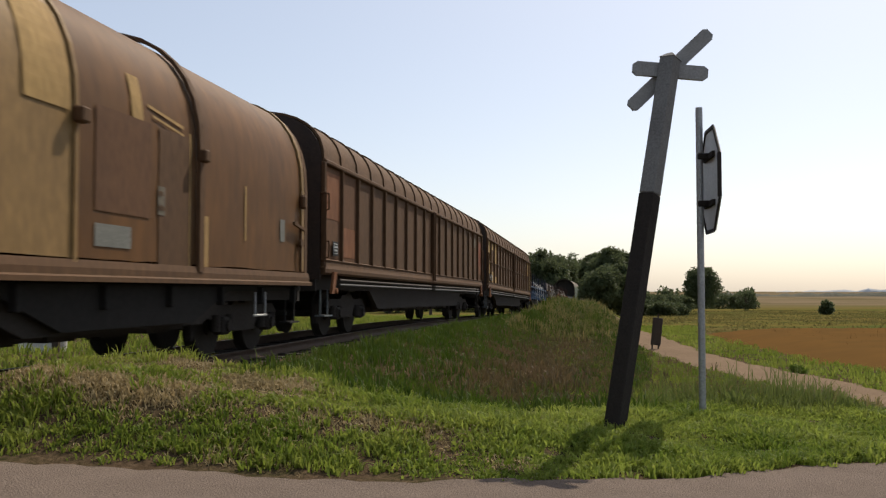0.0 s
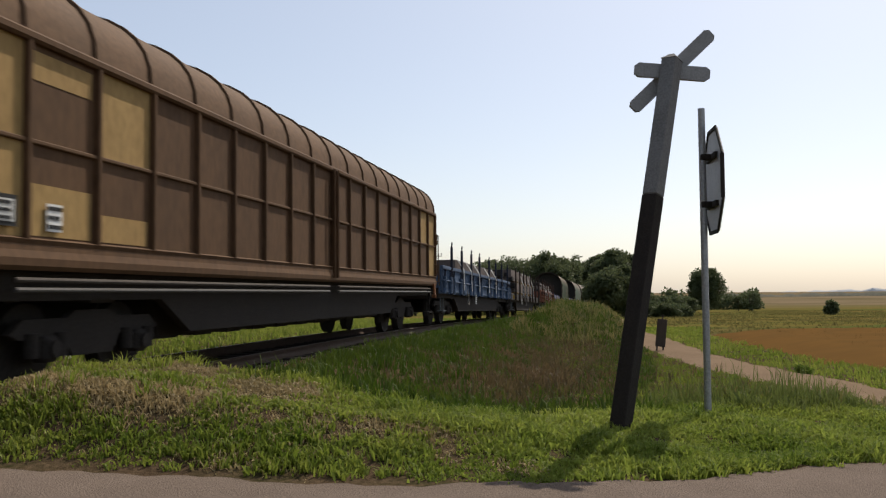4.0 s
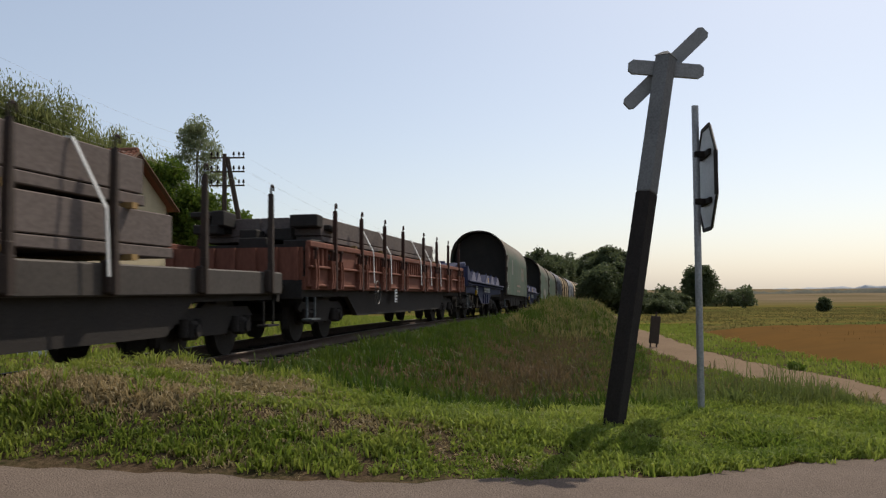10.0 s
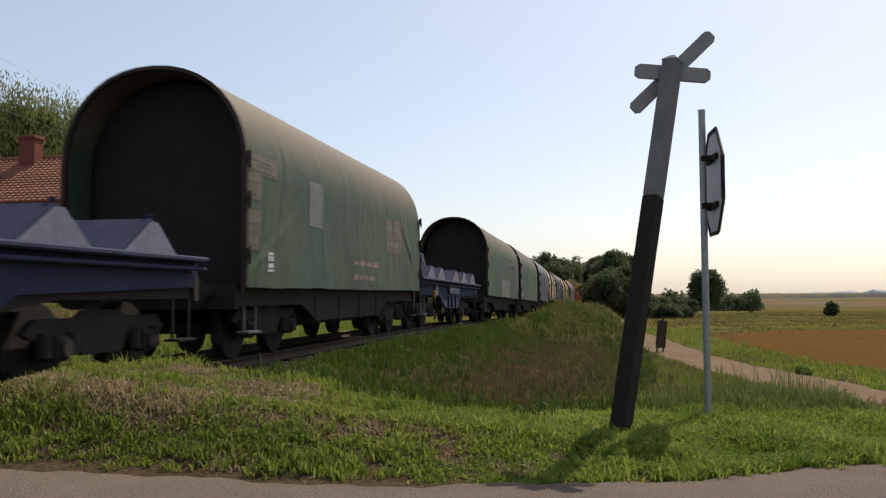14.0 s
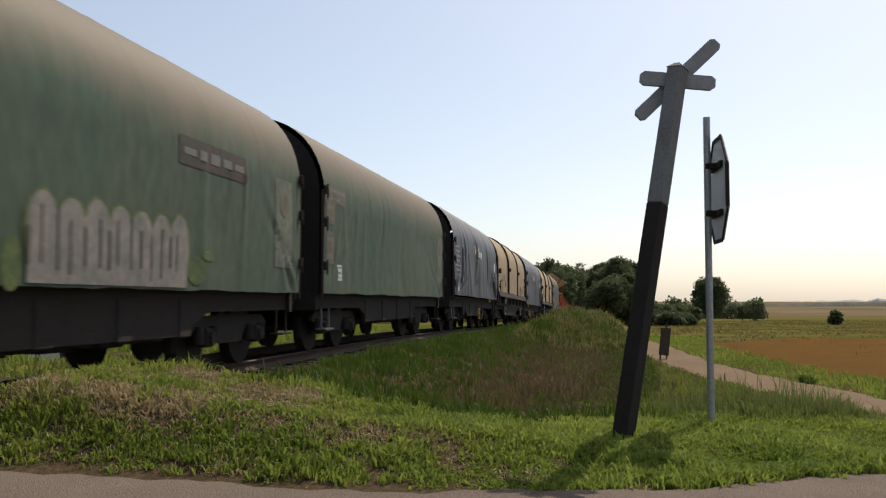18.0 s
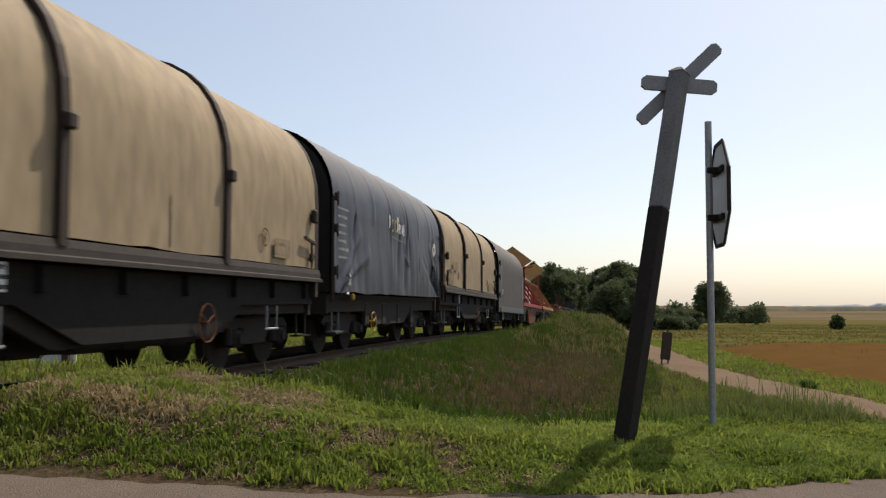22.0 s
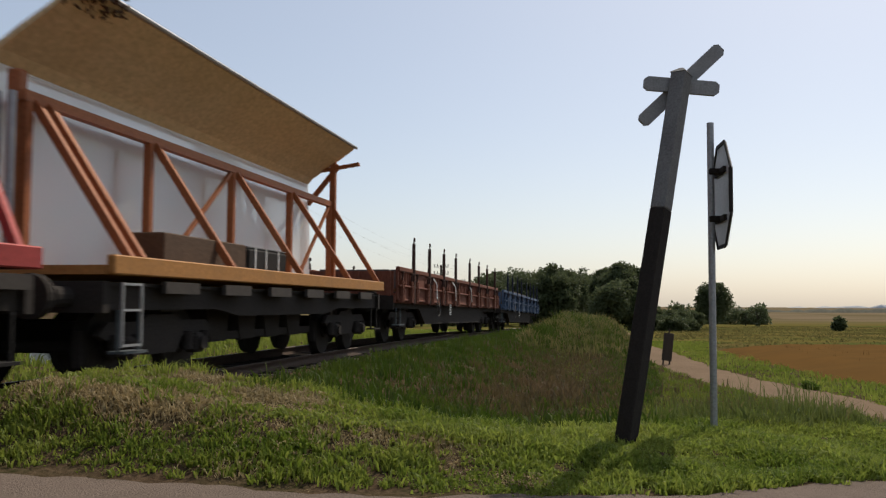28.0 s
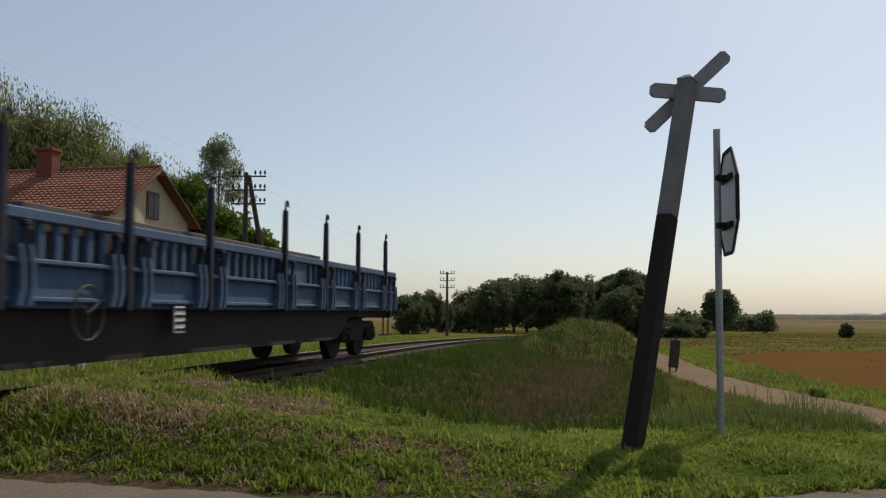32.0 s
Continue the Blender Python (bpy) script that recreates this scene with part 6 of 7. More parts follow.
# white block and post beyond the track
wb = thing("white_marker_block", "low white concrete block beyond the track", "marker")
x, y = -8.6, 20.0
wb.matrix_basis = pose(x, y, at_ground(x, y), 0, 0, 20)
bm = bmesh.new()
box(bm, (0, 0, 0.15), (0.95, 0.5, 0.36), bevel=0.05)
part("block", bm, M_WHITE, wb)
pp = thing("short_post", "short dark wooden post beyond the track", "post")
x, y = -8.15, 19.6
pp.matrix_basis = pose(x, y, at_ground(x, y), 4, 0, 0)
bm = bmesh.new()
box(bm, (0, 0, 0.4), (0.14, 0.14, 0.9), bevel=0.015)
part("post", bm, M_POLE, pp)


# ---- telegraph poles and wires ----
def telegraph(x, y, ztop, base, double, label):
    p = thing("telegraph_pole", label, "telegraph pole", "telegraph poles")
    p.location = (x, y, base)
    H = ztop - base
    bm = bmesh.new()
    rod(bm, (0, 0, 0), (0, 0, H), 0.15, 12, 0.1)
    part("pole", bm, M_POLE, p)
    if double:
        bm = bmesh.new()
        rod(bm, (1.5, 0.1, 0), (0.12, 0.05, H - 0.15), 0.15, 12, 0.11)
        part("stay_pole", bm, M_POLE, p, "leaning second pole")
    for i in range(3):
        z = H - 0.18 - i * 0.68
        bm = bmesh.new()
        bar(bm, (-0.72, 0.12, z), (0.95 if double else 0.72, 0.12, z), 0.07)
        arm = part("crossarm", bm, M_POLE, p)
        for xx in (-0.66, -0.36, 0.42, 0.68) + ((0.9,) if double else ()):
            if "ins" not in cache:
                bm = bmesh.new()
                rod(bm, (0, 0, 0), (0, 0, 0.12), 0.015, 6)
                rod(bm, (0, 0, 0.1), (0, 0, 0.26), 0.06, 10, 0.035)
                cache["ins"] = part("insulator", bm, M_TARBLACK, arm)
                cache["ins"].matrix_basis = pose(xx, 0.12, z + 0.03)
            else:
                same("insulator", cache["ins"], arm, pose(xx, 0.12, z + 0.03))
    return p


A_X, A_Y, A_Z = -10.5, 45.0, 7.75
B_X, B_Y, B_Z = -1.2, 90.0, 4.85
telegraph(A_X, A_Y, A_Z, at_ground(A_X, A_Y), True, "dark wooden A-shaped telegraph pole with three crossarms")
telegraph(B_X, B_Y, B_Z, at_ground(B_X, B_Y), False, "dark wooden telegraph pole with three crossarms")
C_X, C_Y, C_Z = 14.0, 150.0, 5.2
telegraph(C_X, C_Y, C_Z, at_ground(C_X, C_Y), False, "distant dark wooden telegraph pole")
D_X, D_Y, D_Z = -13.4, 18.0, 7.75
wires = thing("telegraph_wires", "thin sagging telegraph wires between the poles", "wires")
for i in range(3):
    for o in ((-0.66, 0.68) if i == 0 else (0.68,)):
        bm = bmesh.new()
        z = -0.18 - i * 0.68 + 0.26
        for p, q in (((D_X, D_Y, D_Z), (A_X, A_Y, A_Z)), ((A_X, A_Y, A_Z), (B_X, B_Y, B_Z)), ((B_X, B_Y, B_Z), (C_X, C_Y, C_Z))):
            a, b = Vector(p) + Vector((o, 0.12, z)), Vector(q) + Vector((o, 0.12, z))
            pr = a
            for j in range(1, 9):
                t = j / 8
                c = a.lerp(b, t) - Vector((0, 0, 0.5 * 4 * t * (1 - t)))
                rod(bm, pr, c, 0.0025, 4)
                pr = c
        part("wire", bm, M_INSUL, wires)

# ---- house ----
house = thing("house", "small plastered house with a red tiled gable roof", "house")
HX, HY = -12.6, 38.5       # gable apex over the ground
HR = 12.0
hz = at_ground(-15, 42)
house.matrix_basis = pose(HX, HY, 0, 0, 0, 180 - HR)   # own x runs along the ridge away from the gable
ZA, ZE, HALF, LEN = 6.95, 4.75, 3.4, 11.0
bm = bmesh.new()
prism(bm, [(-HALF + 0.35, hz - 0.5), (HALF - 0.35, hz - 0.5), (HALF - 0.35, ZE + 0.1), (0, ZA - 0.2), (-HALF + 0.35, ZE + 0.1)], 0.35, LEN)
part("wall", bm, M_PLASTER, house, "ochre plaster walls and gable")
sl = math.atan2(ZA - ZE, HALF)
SLEN = math.hypot(HALF, ZA - ZE)
for sg in (-1, 1):
    bm = bmesh.new()
    prism(bm, [(0, ZA - 0.02), (sg * HALF, ZE - 0.02), (sg * HALF, ZE - 0.1), (0, ZA - 0.1)], 0, LEN + 0.3)
    rf = part("roof", bm, M_TILE, house, "red clay tile roof slope")
    n = 17
    if sg == 1:
        for i in range(n):
            t0, t1 = i / n, (i + 1) / n + 0.02
            bm = bmesh.new()
            ya, za = sg * HALF * t0, ZA - (ZA - ZE) * t0
            yb, zb = sg * HALF * t1, ZA - (ZA - ZE) * t1
            cols = 46
            for c in range(cols):
                xa, xb = c * (LEN + 0.3) / cols, (c + 1) * (LEN + 0.3) / cols - 0.02
                d = random.uniform(0, 0.012)
                vs = [bm.verts.new(q) for q in ((xa, ya, za + 0.01 + d), (xb, ya, za + 0.01 + d), (xb, yb, zb + 0.06 + d), (xa, yb, zb + 0.06 + d), ((xa + xb) / 2, ya, za + 0.04 + d), ((xa + xb) / 2, yb, zb + 0.1 + d), (xa, yb, zb + 0.01), (xb, yb, zb + 0.01))]
                bm.faces.new((vs[0], vs[4], vs[5], vs[3]))
                bm.faces.new((vs[4], vs[1], vs[2], vs[5]))
                bm.faces.new((vs[3], vs[5], vs[2], vs[7], vs[6]))
            part("tile_course", bm, M_TILE, rf)
bm = bmesh.new()
rod(bm, (0, 0, ZA + 0.02), (LEN + 0.3, 0, ZA + 0.02), 0.11, 10)
part("ridge_tiles", bm, M_TILE, house)
bm = bmesh.new()
for sg in (-1, 1):
    bar(bm, (-0.03, 0, ZA - 0.1), (-0.03, sg * HALF, ZE - 0.1), 0.05, 0.2, up=(1, 0, 0))
part("barge_board", bm, M_WOODTRIM, house, "dark wooden gable boards")
bm = bmesh.new()
box(bm, (5.15, 0.35, ZA + 0.2), (0.75, 0.6, 1.4), bevel=0.02)
box(bm, (5.15, 0.35, ZA + 0.85), (0.88, 0.73, 0.14), bevel=0.02)
part("chimney", bm, M_BRICK, house, "square red brick chimney")
bm = bmesh.new()
box(bm, (0.34, 0, 5.35), (0.1, 0.95, 1.15), bevel=0.01)
wf = part("window", bm, M_WOODTRIM, house, "small gable window")
bm = bmesh.new()
for yy in (-0.21, 0.21):
    box(bm, (0.285, yy, 5.35), (0.02, 0.34, 0.95))
part("pane", bm, M_GLASS, wf)
dish = thing("satellite_dish", "white satellite dish at the house gable", "satellite dish")
bm = bmesh.new()
bmesh.ops.create_uvsphere(bm, u_segments=16, v_segments=8, radius=0.42)
bmesh.ops.delete(bm, geom=[v for v in bm.verts if v.co.z > -0.18], context="VERTS")
bmesh.ops.solidify(bm, geom=bm.faces[:], thickness=0.015)
dish.location = (-12.95, 35.15, 4.35)
dish.rotation_euler = (radians(70), 0, radians(65))
part("reflector", bm, M_WHITE, dish)


# ---- trees ----
def leaf_cloud(centres, radii, per, size, flat=1.0, droop=0.0, slim=0.28):
    """Leaf quads round a set of clump centres."""
    C = np.repeat(np.asarray(centres), per, 0)
    Rr = np.repeat(np.asarray(radii), per, 0)
    n = len(C)
    d = rng.normal(size=(n, 3))
    d /= np.linalg.norm(d, axis=1)[:, None]
    P = C + d * (Rr * rng.uniform(0.35, 1.0, n) ** 0.6)[:, None] * np.array([1, 1, flat])
    a = rng.normal(size=(n, 3))
    if droop:
        a[:, 2] -= droop
    a /= np.linalg.norm(a, axis=1)[:, None]
    b = np.cross(a, rng.normal(size=(n, 3)))
    b /= np.linalg.norm(b, axis=1)[:, None]
    s = (size * rng.uniform(0.6, 1.4, n))[:, None]
    V = np.stack([P, P + (a * 0.5 + b * slim) * s, P + a * s, P + (a * 0.5 - b * slim) * s], 1).reshape(-1, 3)
    Fc = np.arange(n * 4).reshape(-1, 4)
    return V, Fc


def tree(name, label, x, y, H, R, material, leaf=0.4, clumps=60, per=60, trunk=0.25, low=0.2, group="", seed=0, zbase=None, shape=1.0, droop=0.0, hang=0.0):
    t = thing(name, label, "tree" if "bush" not in name and "shrub" not in name else "bush", group)
    t.location = (x, y, at_ground(x, y, 0.1) if zbase is None else zbase)
    r = np.random.default_rng(seed + 100)
    cz = H * (low + (1 - low) / 2)
    hz_ = H * (1 - low) / 2
    d = r.normal(size=(clumps, 3))
    d /= np.linalg.norm(d, axis=1)[:, None]
    rad = r.uniform(0.3, 0.95, clumps) ** 0.5
    c = d * rad[:, None] * np.array([R * 0.82, R * 0.82, hz_ * 0.85])
    c[:, 2] += cz
    taper = 1 - np.clip((c[:, 2] - cz) / hz_, 0, 1) * (1 - shape)
    c[:, :2] *= taper[:, None]
    rr = r.uniform(0.16, 0.34, clumps) * R
    limbs = bmesh.new()
    for i in range(0, clumps, max(1, clumps // 16)):
        z0 = H * r.uniform(0.15, 0.45)
        rod(limbs, (0, 0, z0), c[i], trunk * 0.28, 6, trunk * 0.06)
    part("limbs", limbs, M_BARK, t)
    bm = bmesh.new()
    rod(bm, (0, 0, 0), (0.05, 0, H * 0.45), trunk, 10, trunk * 0.6)
    rod(bm, (0.05, 0, H * 0.45), (0, 0.1, H * 0.85), trunk * 0.6, 8, trunk * 0.15)
    part("trunk", bm, M_BARK, t)
    if hang:
        # weeping strands below the clumps
        k = 5
        extra = np.repeat(c, k, 0) + r.normal(size=(clumps * k, 3)) * np.array([0.3, 0.3, 0]) * R * 0.35 - np.stack([np.zeros(clumps * k), np.zeros(clumps * k), r.uniform(0.2, 1.0, clumps * k) * hang], 1)
        c = np.concatenate([c, extra])
        rr = np.concatenate([rr, np.full(len(extra), 0.13 * R)])
        V, Fc = leaf_cloud(c, rr, per // 3, leaf, 1.3, 2.6, 0.11)
    else:
        V, Fc = leaf_cloud(c, rr, per, leaf, 0.85, droop, 0.15 if droop else 0.28)
    soup("crown", V, Fc, material, t)
    return t


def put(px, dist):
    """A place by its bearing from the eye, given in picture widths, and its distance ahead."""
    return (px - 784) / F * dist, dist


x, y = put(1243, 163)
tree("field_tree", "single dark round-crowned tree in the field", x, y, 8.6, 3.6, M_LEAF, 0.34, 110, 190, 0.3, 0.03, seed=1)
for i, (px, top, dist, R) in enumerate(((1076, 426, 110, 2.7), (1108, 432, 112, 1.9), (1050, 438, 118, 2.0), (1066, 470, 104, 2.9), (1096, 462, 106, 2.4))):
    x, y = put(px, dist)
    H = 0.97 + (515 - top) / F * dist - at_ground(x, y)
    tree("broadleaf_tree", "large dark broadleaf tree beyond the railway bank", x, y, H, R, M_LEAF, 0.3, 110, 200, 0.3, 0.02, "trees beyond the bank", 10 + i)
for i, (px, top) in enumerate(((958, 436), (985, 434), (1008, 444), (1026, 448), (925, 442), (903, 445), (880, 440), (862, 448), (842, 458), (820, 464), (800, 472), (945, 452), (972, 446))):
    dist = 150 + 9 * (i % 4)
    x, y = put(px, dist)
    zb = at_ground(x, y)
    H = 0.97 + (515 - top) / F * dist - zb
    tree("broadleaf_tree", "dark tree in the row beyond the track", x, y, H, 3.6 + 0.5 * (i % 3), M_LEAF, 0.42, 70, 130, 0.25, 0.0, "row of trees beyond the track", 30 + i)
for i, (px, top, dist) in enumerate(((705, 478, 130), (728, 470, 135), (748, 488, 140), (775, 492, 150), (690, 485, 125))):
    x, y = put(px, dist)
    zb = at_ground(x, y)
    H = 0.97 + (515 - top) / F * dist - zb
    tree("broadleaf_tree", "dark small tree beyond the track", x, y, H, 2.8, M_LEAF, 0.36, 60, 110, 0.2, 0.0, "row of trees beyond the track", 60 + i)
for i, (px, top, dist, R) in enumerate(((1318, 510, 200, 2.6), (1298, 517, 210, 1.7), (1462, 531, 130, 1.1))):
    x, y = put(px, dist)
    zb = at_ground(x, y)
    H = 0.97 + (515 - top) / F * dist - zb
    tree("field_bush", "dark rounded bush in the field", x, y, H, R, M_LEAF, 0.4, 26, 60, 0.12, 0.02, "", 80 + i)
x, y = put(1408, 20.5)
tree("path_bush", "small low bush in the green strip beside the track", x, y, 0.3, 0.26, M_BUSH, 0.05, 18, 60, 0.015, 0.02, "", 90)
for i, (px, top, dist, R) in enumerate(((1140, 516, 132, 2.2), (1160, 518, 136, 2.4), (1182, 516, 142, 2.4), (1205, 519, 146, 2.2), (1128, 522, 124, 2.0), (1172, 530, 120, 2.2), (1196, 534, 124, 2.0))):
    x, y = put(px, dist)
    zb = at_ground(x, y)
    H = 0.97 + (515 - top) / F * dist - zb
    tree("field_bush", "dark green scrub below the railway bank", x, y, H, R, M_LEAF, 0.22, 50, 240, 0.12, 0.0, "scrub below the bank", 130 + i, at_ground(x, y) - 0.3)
# behind the house
for i, (x, y, H, R) in enumerate(((-22.5, 50, 11.8, 4.6), (-26.5, 47, 13.6, 5.0), (-18.6, 51, 9.8, 3.4), (-16.4, 52, 8.0, 2.5))):
    tree("willow_tree", "weeping willow with hanging pale green foliage behind the house", x, y, H, R, M_WILLOW, 0.27, 120, 600, 0.4, 0.12, "willows behind the house", 101 + i, None, 1.0, 0, 2.2)
tree("birch_tree", "slim pale-leaved tree beside the house", -13.2, 50, 10.6, 2.0, M_BIRCH, 0.18, 90, 150, 0.1, 0.12, "", 106, None, 0.22, 1.6)
for i, (x, y, H, R) in enumerate(((-14.2, 47.8, 6.9, 2.1), (-12.2, 48, 6.0, 2.1), (-10.5, 47.6, 5.2, 1.8), (-9.3, 47.2, 3.9, 1.4), (-15.8, 49, 7.0, 2.0), (-11.4, 46.6, 3.6, 1.7))):
    tree("garden_bush", "bright green bush beside the house", x, y, H, R, M_BUSH, 0.2, 70, 180, 0.12, 0.02, "bushes beside the house", 110 + i)

# far woods and hills
def ridge(name, x0, x1, y, h0, h1, base, step, material, label, kind, rough):
    xs = np.arange(x0, x1, step)
    h = np.array([h0 + (h1 - h0) * (i / len(xs)) + rough * (noise.noise((x * 0.02, y, 1)) + 0.6 * noise.noise((x * 0.11, y, 4)) + 0.5 * noise.noise((x * 0.4, y, 9))) for i, x in enumerate(xs)])
    k = len(xs)
    v = np.concatenate([np.stack([xs, np.full(k, y), np.full(k, base)], 1), np.stack([xs, np.full(k, y + 6.0), base + h], 1), np.stack([xs, np.full(k, y + 60.0), np.full(k, base)], 1)])
    i = np.arange(k - 1)
    f = np.concatenate([np.stack([i, i + 1, i + k + 1, i + k], 1), np.stack([i + k, i + k + 1, i + 2 * k + 1, i + 2 * k], 1)])
    return tagged(soup(name, v, f, material), label, "woods" if kind == "stuff" else "hills", kind=kind)


cw = []
for i in range(150):
    xx = rng.uniform(46, 80)
    cw.append((xx, 235 + rng.uniform(0, 8), -3.6 + rng.uniform(0.4, 4.4) * (0.75 + 0.3 * math.sin(xx * 0.9))))
V, Fc = leaf_cloud(np.array(cw), np.full(150, 1.5), 60, 0.8)
tagged(soup("far_wood", V, Fc, M_LEAF), "dark line of distant woods across the field", "woods", kind="stuff")
ridge("far_tree_line", 240, 700, 900, 4, 6, -6, 4, M_FARWOOD, "thin distant tree line on the horizon", "stuff", 3.0)
ridge("far_hills", 1150, 3200, 3200, 3, 42, -4, 40, M_HAZEHILL, "distant wooded hills, haze painted in as pale grey", "structure", 9.0)


# ---- grass ----
def blades(name, count, area, hgt, wid, material, label, lean_=0.35, keep=None, category="grass", tuft=0, spread=0.04, kind="stuff"):
    """Tapering blades, single or in tufts, scattered over a part of the ground, in one mesh."""
    x0, x1, y0, y1 = area
    n = count // max(1, tuft)
    X, Y = rng.uniform(x0, x1, n), rng.uniform(y0, y1, n)
    if keep is not None:
        k = keep(X, Y)
        X, Y = X[k], Y[k]
    size = np.maximum(0.45, 0.9 + 0.45 * wave(X, Y, 2.1, 4.0)) * rng.uniform(0.7, 1.25, len(X))
    la = None
    if tuft:
        X, Y, size = np.repeat(X, tuft), np.repeat(Y, tuft), np.repeat(size, tuft)
        la = rng.uniform(0, 6.28, len(X))
        d = np.abs(rng.normal(0, spread, len(X)))
        X, Y = X + np.cos(la) * d, Y + np.sin(la) * d
        la = la + rng.normal(0, 0.5, len(X))
    n = len(X)
    Z = land(X, Y) - 0.01
    H = hgt * rng.uniform(0.45, 1.2, n) * size
    an = rng.uniform(0, 6.28, n)
    la = rng.uniform(0, 6.28, n) if la is None else la
    ln_ = lean_ * rng.uniform(0.2, 1.5, n)
    lx, ly = np.cos(la) * ln_ * H, np.sin(la) * ln_ * H
    w = wid * rng.uniform(0.6, 1.4, n)
    B = np.stack([X, Y, Z], 1)
    side = np.stack([np.cos(an) * w, np.sin(an) * w, 0 * w], 1)
    mid = B + np.stack([lx * 0.3, ly * 0.3, H * 0.62], 1)
    tip = B + np.stack([lx, ly, H * np.maximum(0.5, 1 - ln_ * 0.3)], 1)
    V = np.stack([B - side, B + side, mid + side * 0.85, mid - side * 0.85, tip], 1).reshape(-1, 3)
    o = np.arange(n)[:, None] * 5
    Fc = np.concatenate([o + np.array([0, 1, 2]), o + np.array([0, 2, 3]), o + np.array([3, 2, 4])])
    return tagged(soup(name, V, Fc, material), label, category, kind=kind)


def strip_w(X):
    """Width of the bare soil beside the road."""
    return np.interp(X, [-4, -1.5, 0.3, 1.5], [0.22, 0.24, 0.12, 0.06]) + 0.07 * np.sin(X * 3.1) * np.sin(X * 7.7 + 1)


def on_verge(X, Y):
    yd = Y - road_edge(X)
    return (yd > strip_w(X) - 0.1 * rng.uniform(0, 1, len(X)) ** 3) & (X - axis_x(Y) > 1.7) & (yd < 2.9 + 0.5 * wave(X, Y, 1.9, 7.0) - 0.9 * rng.uniform(0, 1, len(X)) ** 2)


def brown_zone(X, Y):
    """Where the turf on the verge is worn and dry."""
    yd = Y - road_edge(X)
    back = 1.12 * ease(0.72, 1.0, yd + 0.12 * np.sin(X * 2.3)) * (1 - ease(-1.5, -0.3, X))
    band = 0.8 * np.exp(-((yd - 0.95 - 0.1 * X) / 0.16) ** 2) * ease(-2.0, -1.2, X) * (1 - ease(0.0, 0.7, X))
    gap = 1.3 * np.exp(-((X - 0.02) / 0.1) ** 2 - ((Y - 6.35) / 0.22) ** 2)
    straw = 1.3 * np.exp(-((X + 3.2) / 0.4) ** 2 - ((Y - 7.3) / 0.22) ** 2)
    return 0.95 * back + band + gap + straw + 0.55 * wave(X, Y, 3.1, 6.0) - 0.4 - 0.5 * ease(0.6, 1.6, X)


def clumpy(X, Y):
    return wave(X, Y, 7.3, 2.0) + 0.7 * wave(X, Y, 15.0, 5.0)


def lush(X, Y):
    return on_verge(X, Y) & (brown_zone(X, Y) < rng.uniform(-0.1, 0.9, len(X))) & (clumpy(X, Y) > rng.uniform(-1.8, 0.4, len(X)))


def broad(X, Y):
    return lush(X, Y) & (ease(-0.6, 1.5, X) + 0.12 > rng.uniform(0, 1, len(X)))


def worn(X, Y):
    return on_verge(X, Y) & (brown_zone(X, Y) > rng.uniform(-0.5, 1.0, len(X)))


def uu(X, Y):
    return X - axis_x(Y)


def off_path(X, Y):
    return np.abs(X - path_mid(Y)) > 0.85 + 0.12 * np.sin(Y * 3.0)


def red_zone(X, Y):
    return np.exp(-((uu(X, Y) - 5.4) / 1.6) ** 2) * ease(11, 15, Y) * (1 - ease(36, 44, Y)) * 1.7 + 0.45 * wave(X, Y, 1.3, 3.0) - 0.3


blades("verge_grass", 230000, (-4.8, 6.8, 5.8, 9.8), 0.085, 0.0075, M_BLADE, "short green grass on the roadside verge", 0.8, lush, tuft=9, spread=0.03)
blades("verge_broad_grass", 150000, (-1.4, 6.8, 5.8, 9.6), 0.085, 0.0075, M_LUSH, "lush bright broad-bladed grass on the verge", 0.7, broad, tuft=9, spread=0.035)
blades("verge_dry_grass", 210000, (-4.8, 6.8, 5.8, 9.8), 0.06, 0.0055, M_DRY, "worn dry brown grass patches on the verge", 1.2, worn, tuft=6, spread=0.05)
blades("edge_litter", 2600, (-4.5, 6, 5.7, 9), 0.02, 0.004, M_DRY, "straw bits and loose grass on the bare road edge", 3.0, lambda X, Y: (Y > road_edge(X) - 0.12) & (Y < road_edge(X) + strip_w(X)), category="litter")
blades("verge_crest_grass", 8000, (-4.8, 0.0, 6.8, 10.2), 0.13, 0.006, M_BLADE, "longer grass along the back of the verge", 0.6, lambda X, Y: (uu(X, Y) > 1.7) & (uu(X, Y) < 2.5) & (wave(X, Y, 2.2, 8.0) > 0.1), tuft=9)
blades("fringe_grass", 52000, (-4.5, 6, 12, 50), 0.1, 0.008, M_BANKGRASS, "grass fringe along the ballast", 0.5, lambda X, Y: (uu(X, Y) > 1.5) & (uu(X, Y) < 2.4), tuft=6, spread=0.06)
blades("tall_tuft", 90, (-2.75, -2.6, 8.5, 8.65), 0.2, 0.005, M_BLADE, "tall tuft of bright grass on the verge", 0.7, None, tuft=45, spread=0.06)
blades("bank_grass", 190000, (-4, 10, 8.0, 45), 0.2, 0.009, M_BANKGRASS, "dark green meadow grass on the railway bank", 0.5, lambda X, Y: (uu(X, Y) > 2.0 + 1.4 * (1 - ease(10.5, 13.5, Y))) & (Y - road_edge(X) > 2.2 + 0.5 * wave(X, Y, 1.9, 7.0)) & off_path(X, Y) & (X < path_mid(Y)) & ((X < 1.9) | ((Y > 14) & (X < path_mid(Y) - np.interp(Y, [14, 22, 30], [3.4, 2.2, 0.9])))) & (red_zone(X, Y) < rng.uniform(-0.3, 1.3, len(X))), tuft=5, spread=0.08)
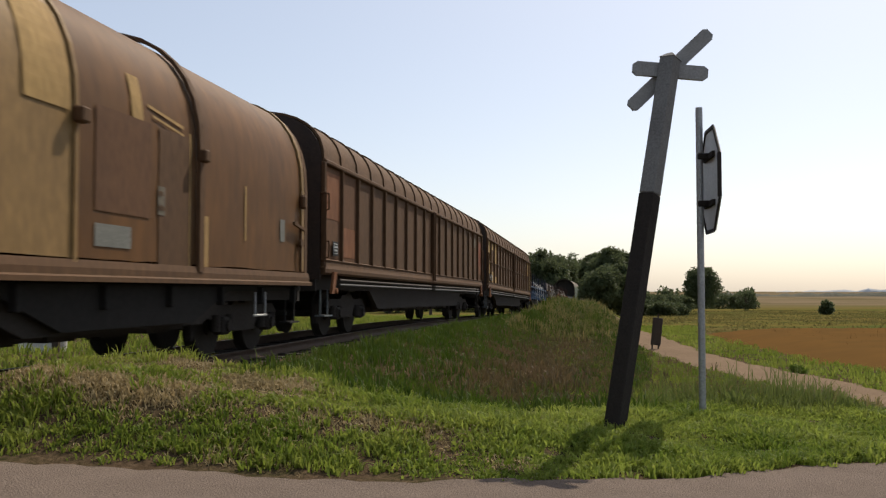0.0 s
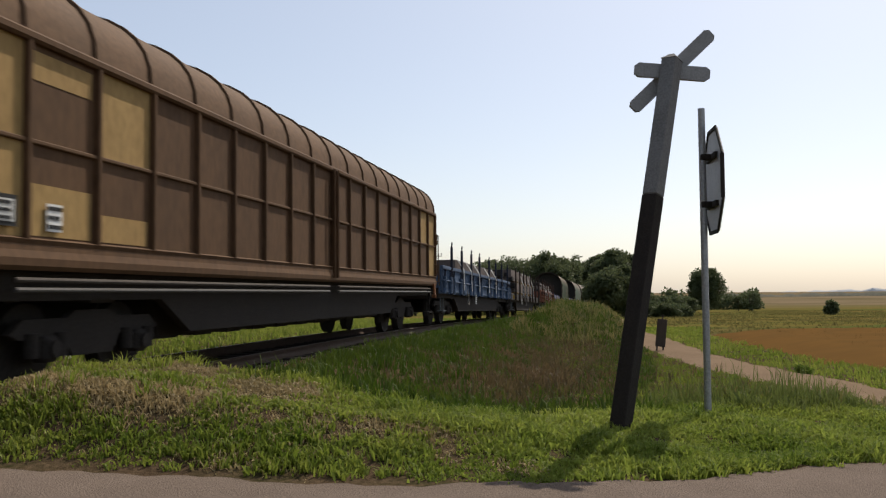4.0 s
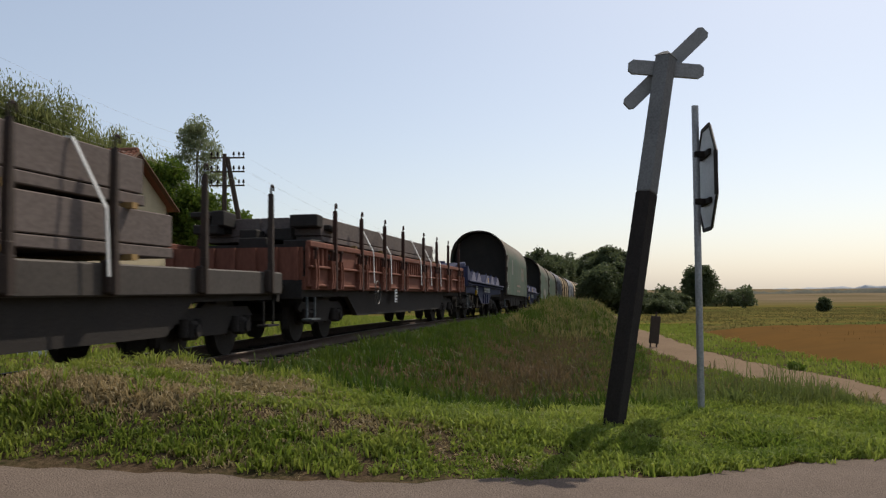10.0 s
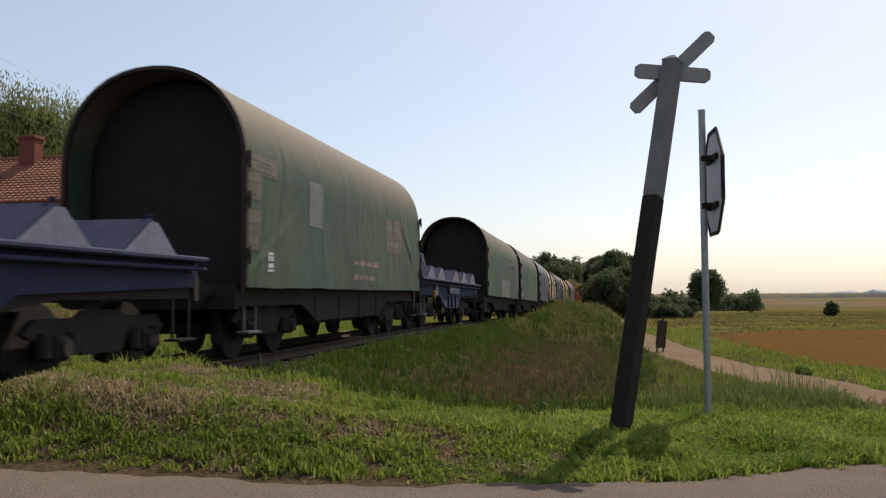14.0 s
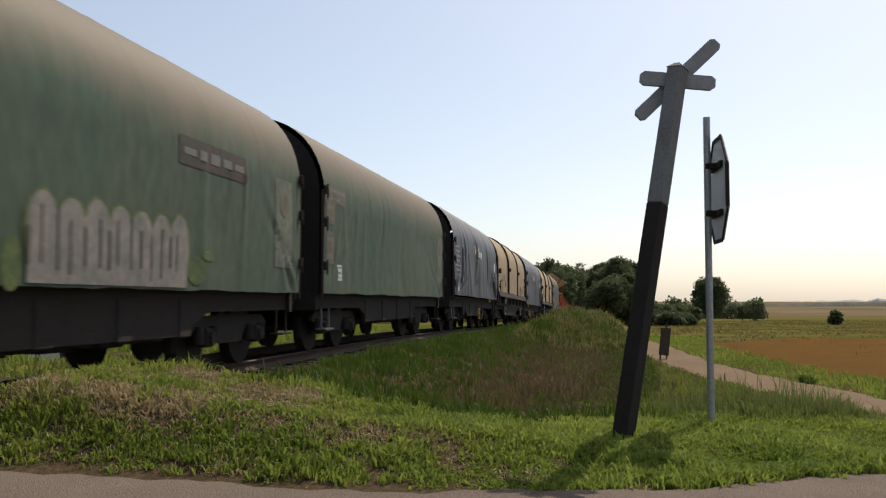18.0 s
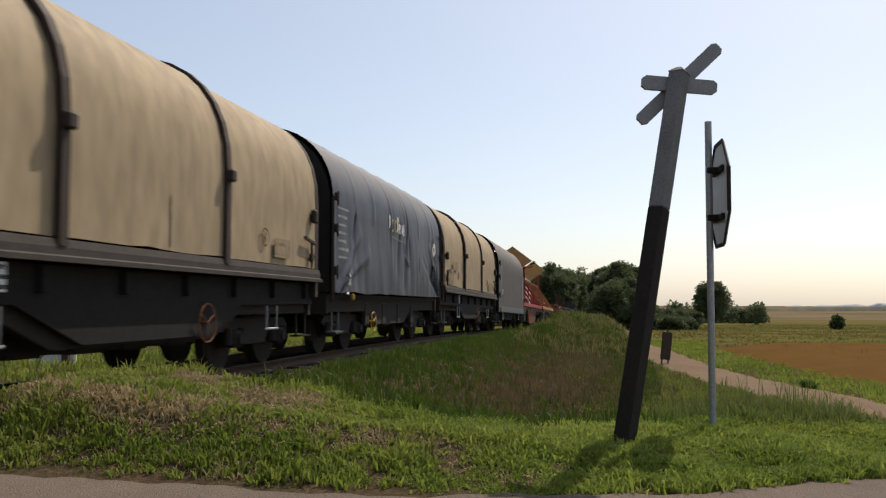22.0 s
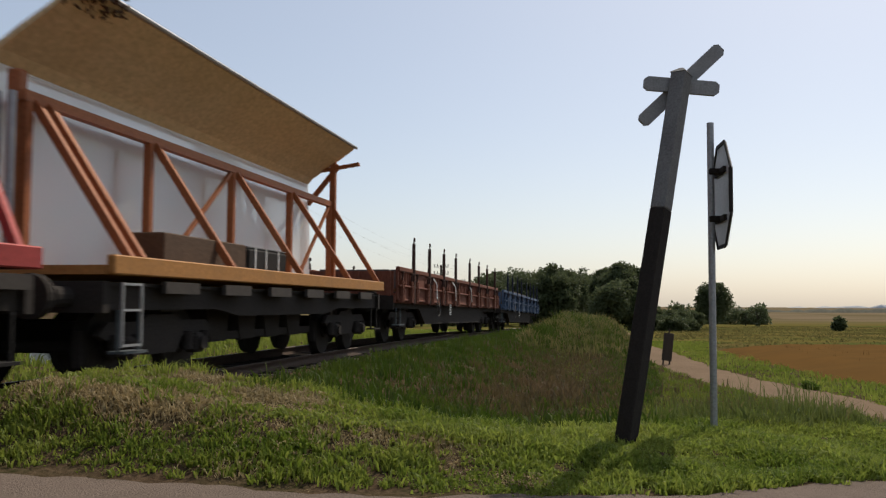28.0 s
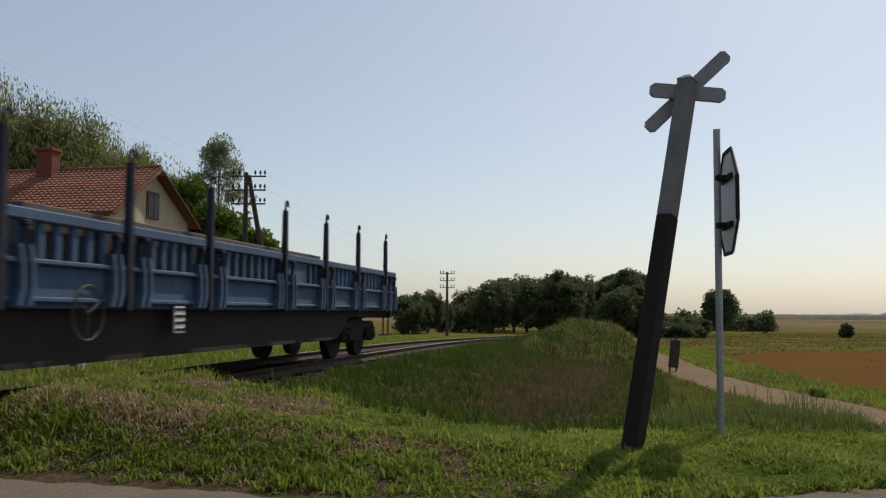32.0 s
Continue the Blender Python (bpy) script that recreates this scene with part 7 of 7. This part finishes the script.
blades("bank_dry_grass", 120000, (-1, 10, 10, 45), 0.19, 0.01, M_REDDRY, "reddish dry grass on the bank slope", 0.5, lambda X, Y: (uu(X, Y) > 2.6) & (X < path_mid(Y) - 0.9) & (red_zone(X, Y) > rng.uniform(-0.2, 1.2, len(X))), tuft=5, spread=0.08)
blades("mound_grass", 60000, (-1, 12, 34, 75), 0.3, 0.02, M_BANKGRASS, "tall grass on the mound beside the track", 0.4, lambda X, Y: (uu(X, Y) > 2.1) & (X < path_mid(Y) - 0.9), tuft=5, spread=0.12)
blades("mound_straw", 30000, (0, 12, 33, 60), 0.4, 0.016, M_TALLDRY, "tall pale straw grass on the mound", 0.45, lambda X, Y: (uu(X, Y) > 3.2 + 0.8 * wave(X, Y, 0.6, 2.0)) & (wave(X, Y, 0.9, 5.0) > -0.6) & (X < path_mid(Y) - 0.9), tuft=5, spread=0.12)
blades("far_side_grass", 90000, (-16, 4, 9, 75), 0.2, 0.016, M_BLADE, "sunlit meadow grass beyond the track", 0.45, lambda X, Y: (uu(X, Y) < -2.2), tuft=5, spread=0.1)
blades("strip_grass", 110000, (6, 20, 8, 60), 0.13, 0.014, M_BLADE, "bright green grass strip along the field track", 0.45, lambda X, Y: (X > path_mid(Y) + 0.85) & (X < path_mid(Y) + 3.0 + np.clip(Y - 45, 0, 20) * 0.2), tuft=5, spread=0.1)
blades("weeds", 10000, (2.0, 4.3, 8.9, 10.6), 0.17, 0.006, M_WEED, "leafy weeds between the verge and the field track", 0.6, lambda X, Y: wave(X, Y, 3.4, 1.0) + 0.5 > rng.uniform(-0.2, 1.6, len(X)), tuft=10, spread=0.06)
blades("weed_stalks", 1100, (2.0, 4.0, 9.0, 10.6), 0.34, 0.004, M_WEED, "thin tall weed stalks beside the sign", 0.3, None, tuft=5, spread=0.05)
blades("dry_weeds", 7000, (1.7, 5.0, 9.4, 13), 0.22, 0.007, M_TALLDRY, "dry straw grass between the verge and the bank", 0.6, lambda X, Y: (uu(X, Y) > 3) & off_path(X, Y) & (wave(X, Y, 4.1, 3.0) > rng.uniform(-0.4, 1.2, len(X))), tuft=7, spread=0.06)
blades("field_edge_grass", 90000, (2.0, 9, 8.6, 16.5), 0.06, 0.008, M_BLADE, "short green grass between the verge and the field track", 0.6, lambda X, Y: off_path(X, Y) & (Y > road_edge(X) + 0.3), tuft=6, spread=0.05)


blades("path_side_grass", 42000, (2.0, 8.5, 11.5, 33), 0.1, 0.008, M_MEADOW, "low mixed grass between the bank and the field track", 0.6, lambda X, Y: (X > path_mid(Y) - 4.0) & (X < path_mid(Y) - 0.8) & (uu(X, Y) > 4), tuft=6, spread=0.06)
blades("path_side_straw", 16000, (2.0, 8.5, 11.5, 33), 0.13, 0.006, M_TALLDRY, "pale straw stalks between the bank and the field track", 0.5, lambda X, Y: (X > path_mid(Y) - 4.0) & (X < path_mid(Y) - 0.9) & (uu(X, Y) > 4) & (wave(X, Y, 2.3, 2.0) > rng.uniform(-0.5, 1.0, len(X))), tuft=6, spread=0.06)
blades("meadow_grass", 60000, (9, 90, 44, 200), 0.13, 0.06, M_TAN, "olive-brown meadow grass in the far field", 0.6, lambda X, Y: X > path_mid(np.minimum(Y, 100)) + 3, tuft=4, spread=0.4)


# the ripe crop
def crop_depth(X, Y):
    """How far a place lies inside the crop."""
    return np.minimum(np.minimum(X - path_mid(Y) - 2.3 - 0.2 * np.sin(Y * 0.7), 43 - 0.05 * X - Y + 0.8 * np.sin(X * 0.5)), Y - 6)


def crop(X, Y):
    return crop_depth(X, Y) > 0.3


cxs, cys = np.concatenate([np.arange(7, 30, 0.5), np.arange(30, 70, 2)]), np.arange(5, 53, 0.5)
CX, CY = np.meshgrid(cxs, cys)
CZ = land(CX, CY) - 0.12 + 0.42 * ease(-0.6, 2.6, crop_depth(CX, CY)) + 0.025 * wave(CX, CY, 3.0, 2.0)
c_in = crop_depth(CX, CY) > -0.8
k = len(cxs)
i = (np.arange(len(cys) - 1)[:, None] * k + np.arange(k - 1)[None, :]).ravel()
sheet = c_in.ravel()
f = np.stack([i, i + 1, i + k + 1, i + k], 1)
f = f[sheet[f].any(1)]
tagged(soup("wheat_field", np.stack([CX.ravel(), CY.ravel(), CZ.ravel()], 1), f, M_WHEAT, smooth=True), "ripe orange-brown cereal crop in the field", "crop", kind="stuff")
blades("wheat_stalks", 90000, (8, 40, 8, 51), 0.26, 0.008, M_WHEAT, "ripe orange-brown cereal stalks", 0.12, lambda X, Y: crop_depth(X, Y) > 2.4, "crop", tuft=4, spread=0.1)


# ---- what moves ----
def motions():
    times = [t * 0.8 for t in range(41)]
    for ob, mid in riders:
        rows = []
        for t in times:
            x, y, a = line(mid - gone(t))
            rows.append((t, pose(x, y, float(grade(y)), 0, slope(y), 90 - math.degrees(a))))
        walk(ob, rows)
    turns = []
    for i in range(481):
        t = i / 15
        q = Matrix.Rotation(-gone(t) / 0.46, 4, "Y")
        turns.append((t, q))
    for ob in WHEELS:
        at = Matrix.Translation(ob.location)
        walk(ob, [(t, at @ q) for t, q in turns])


motions()
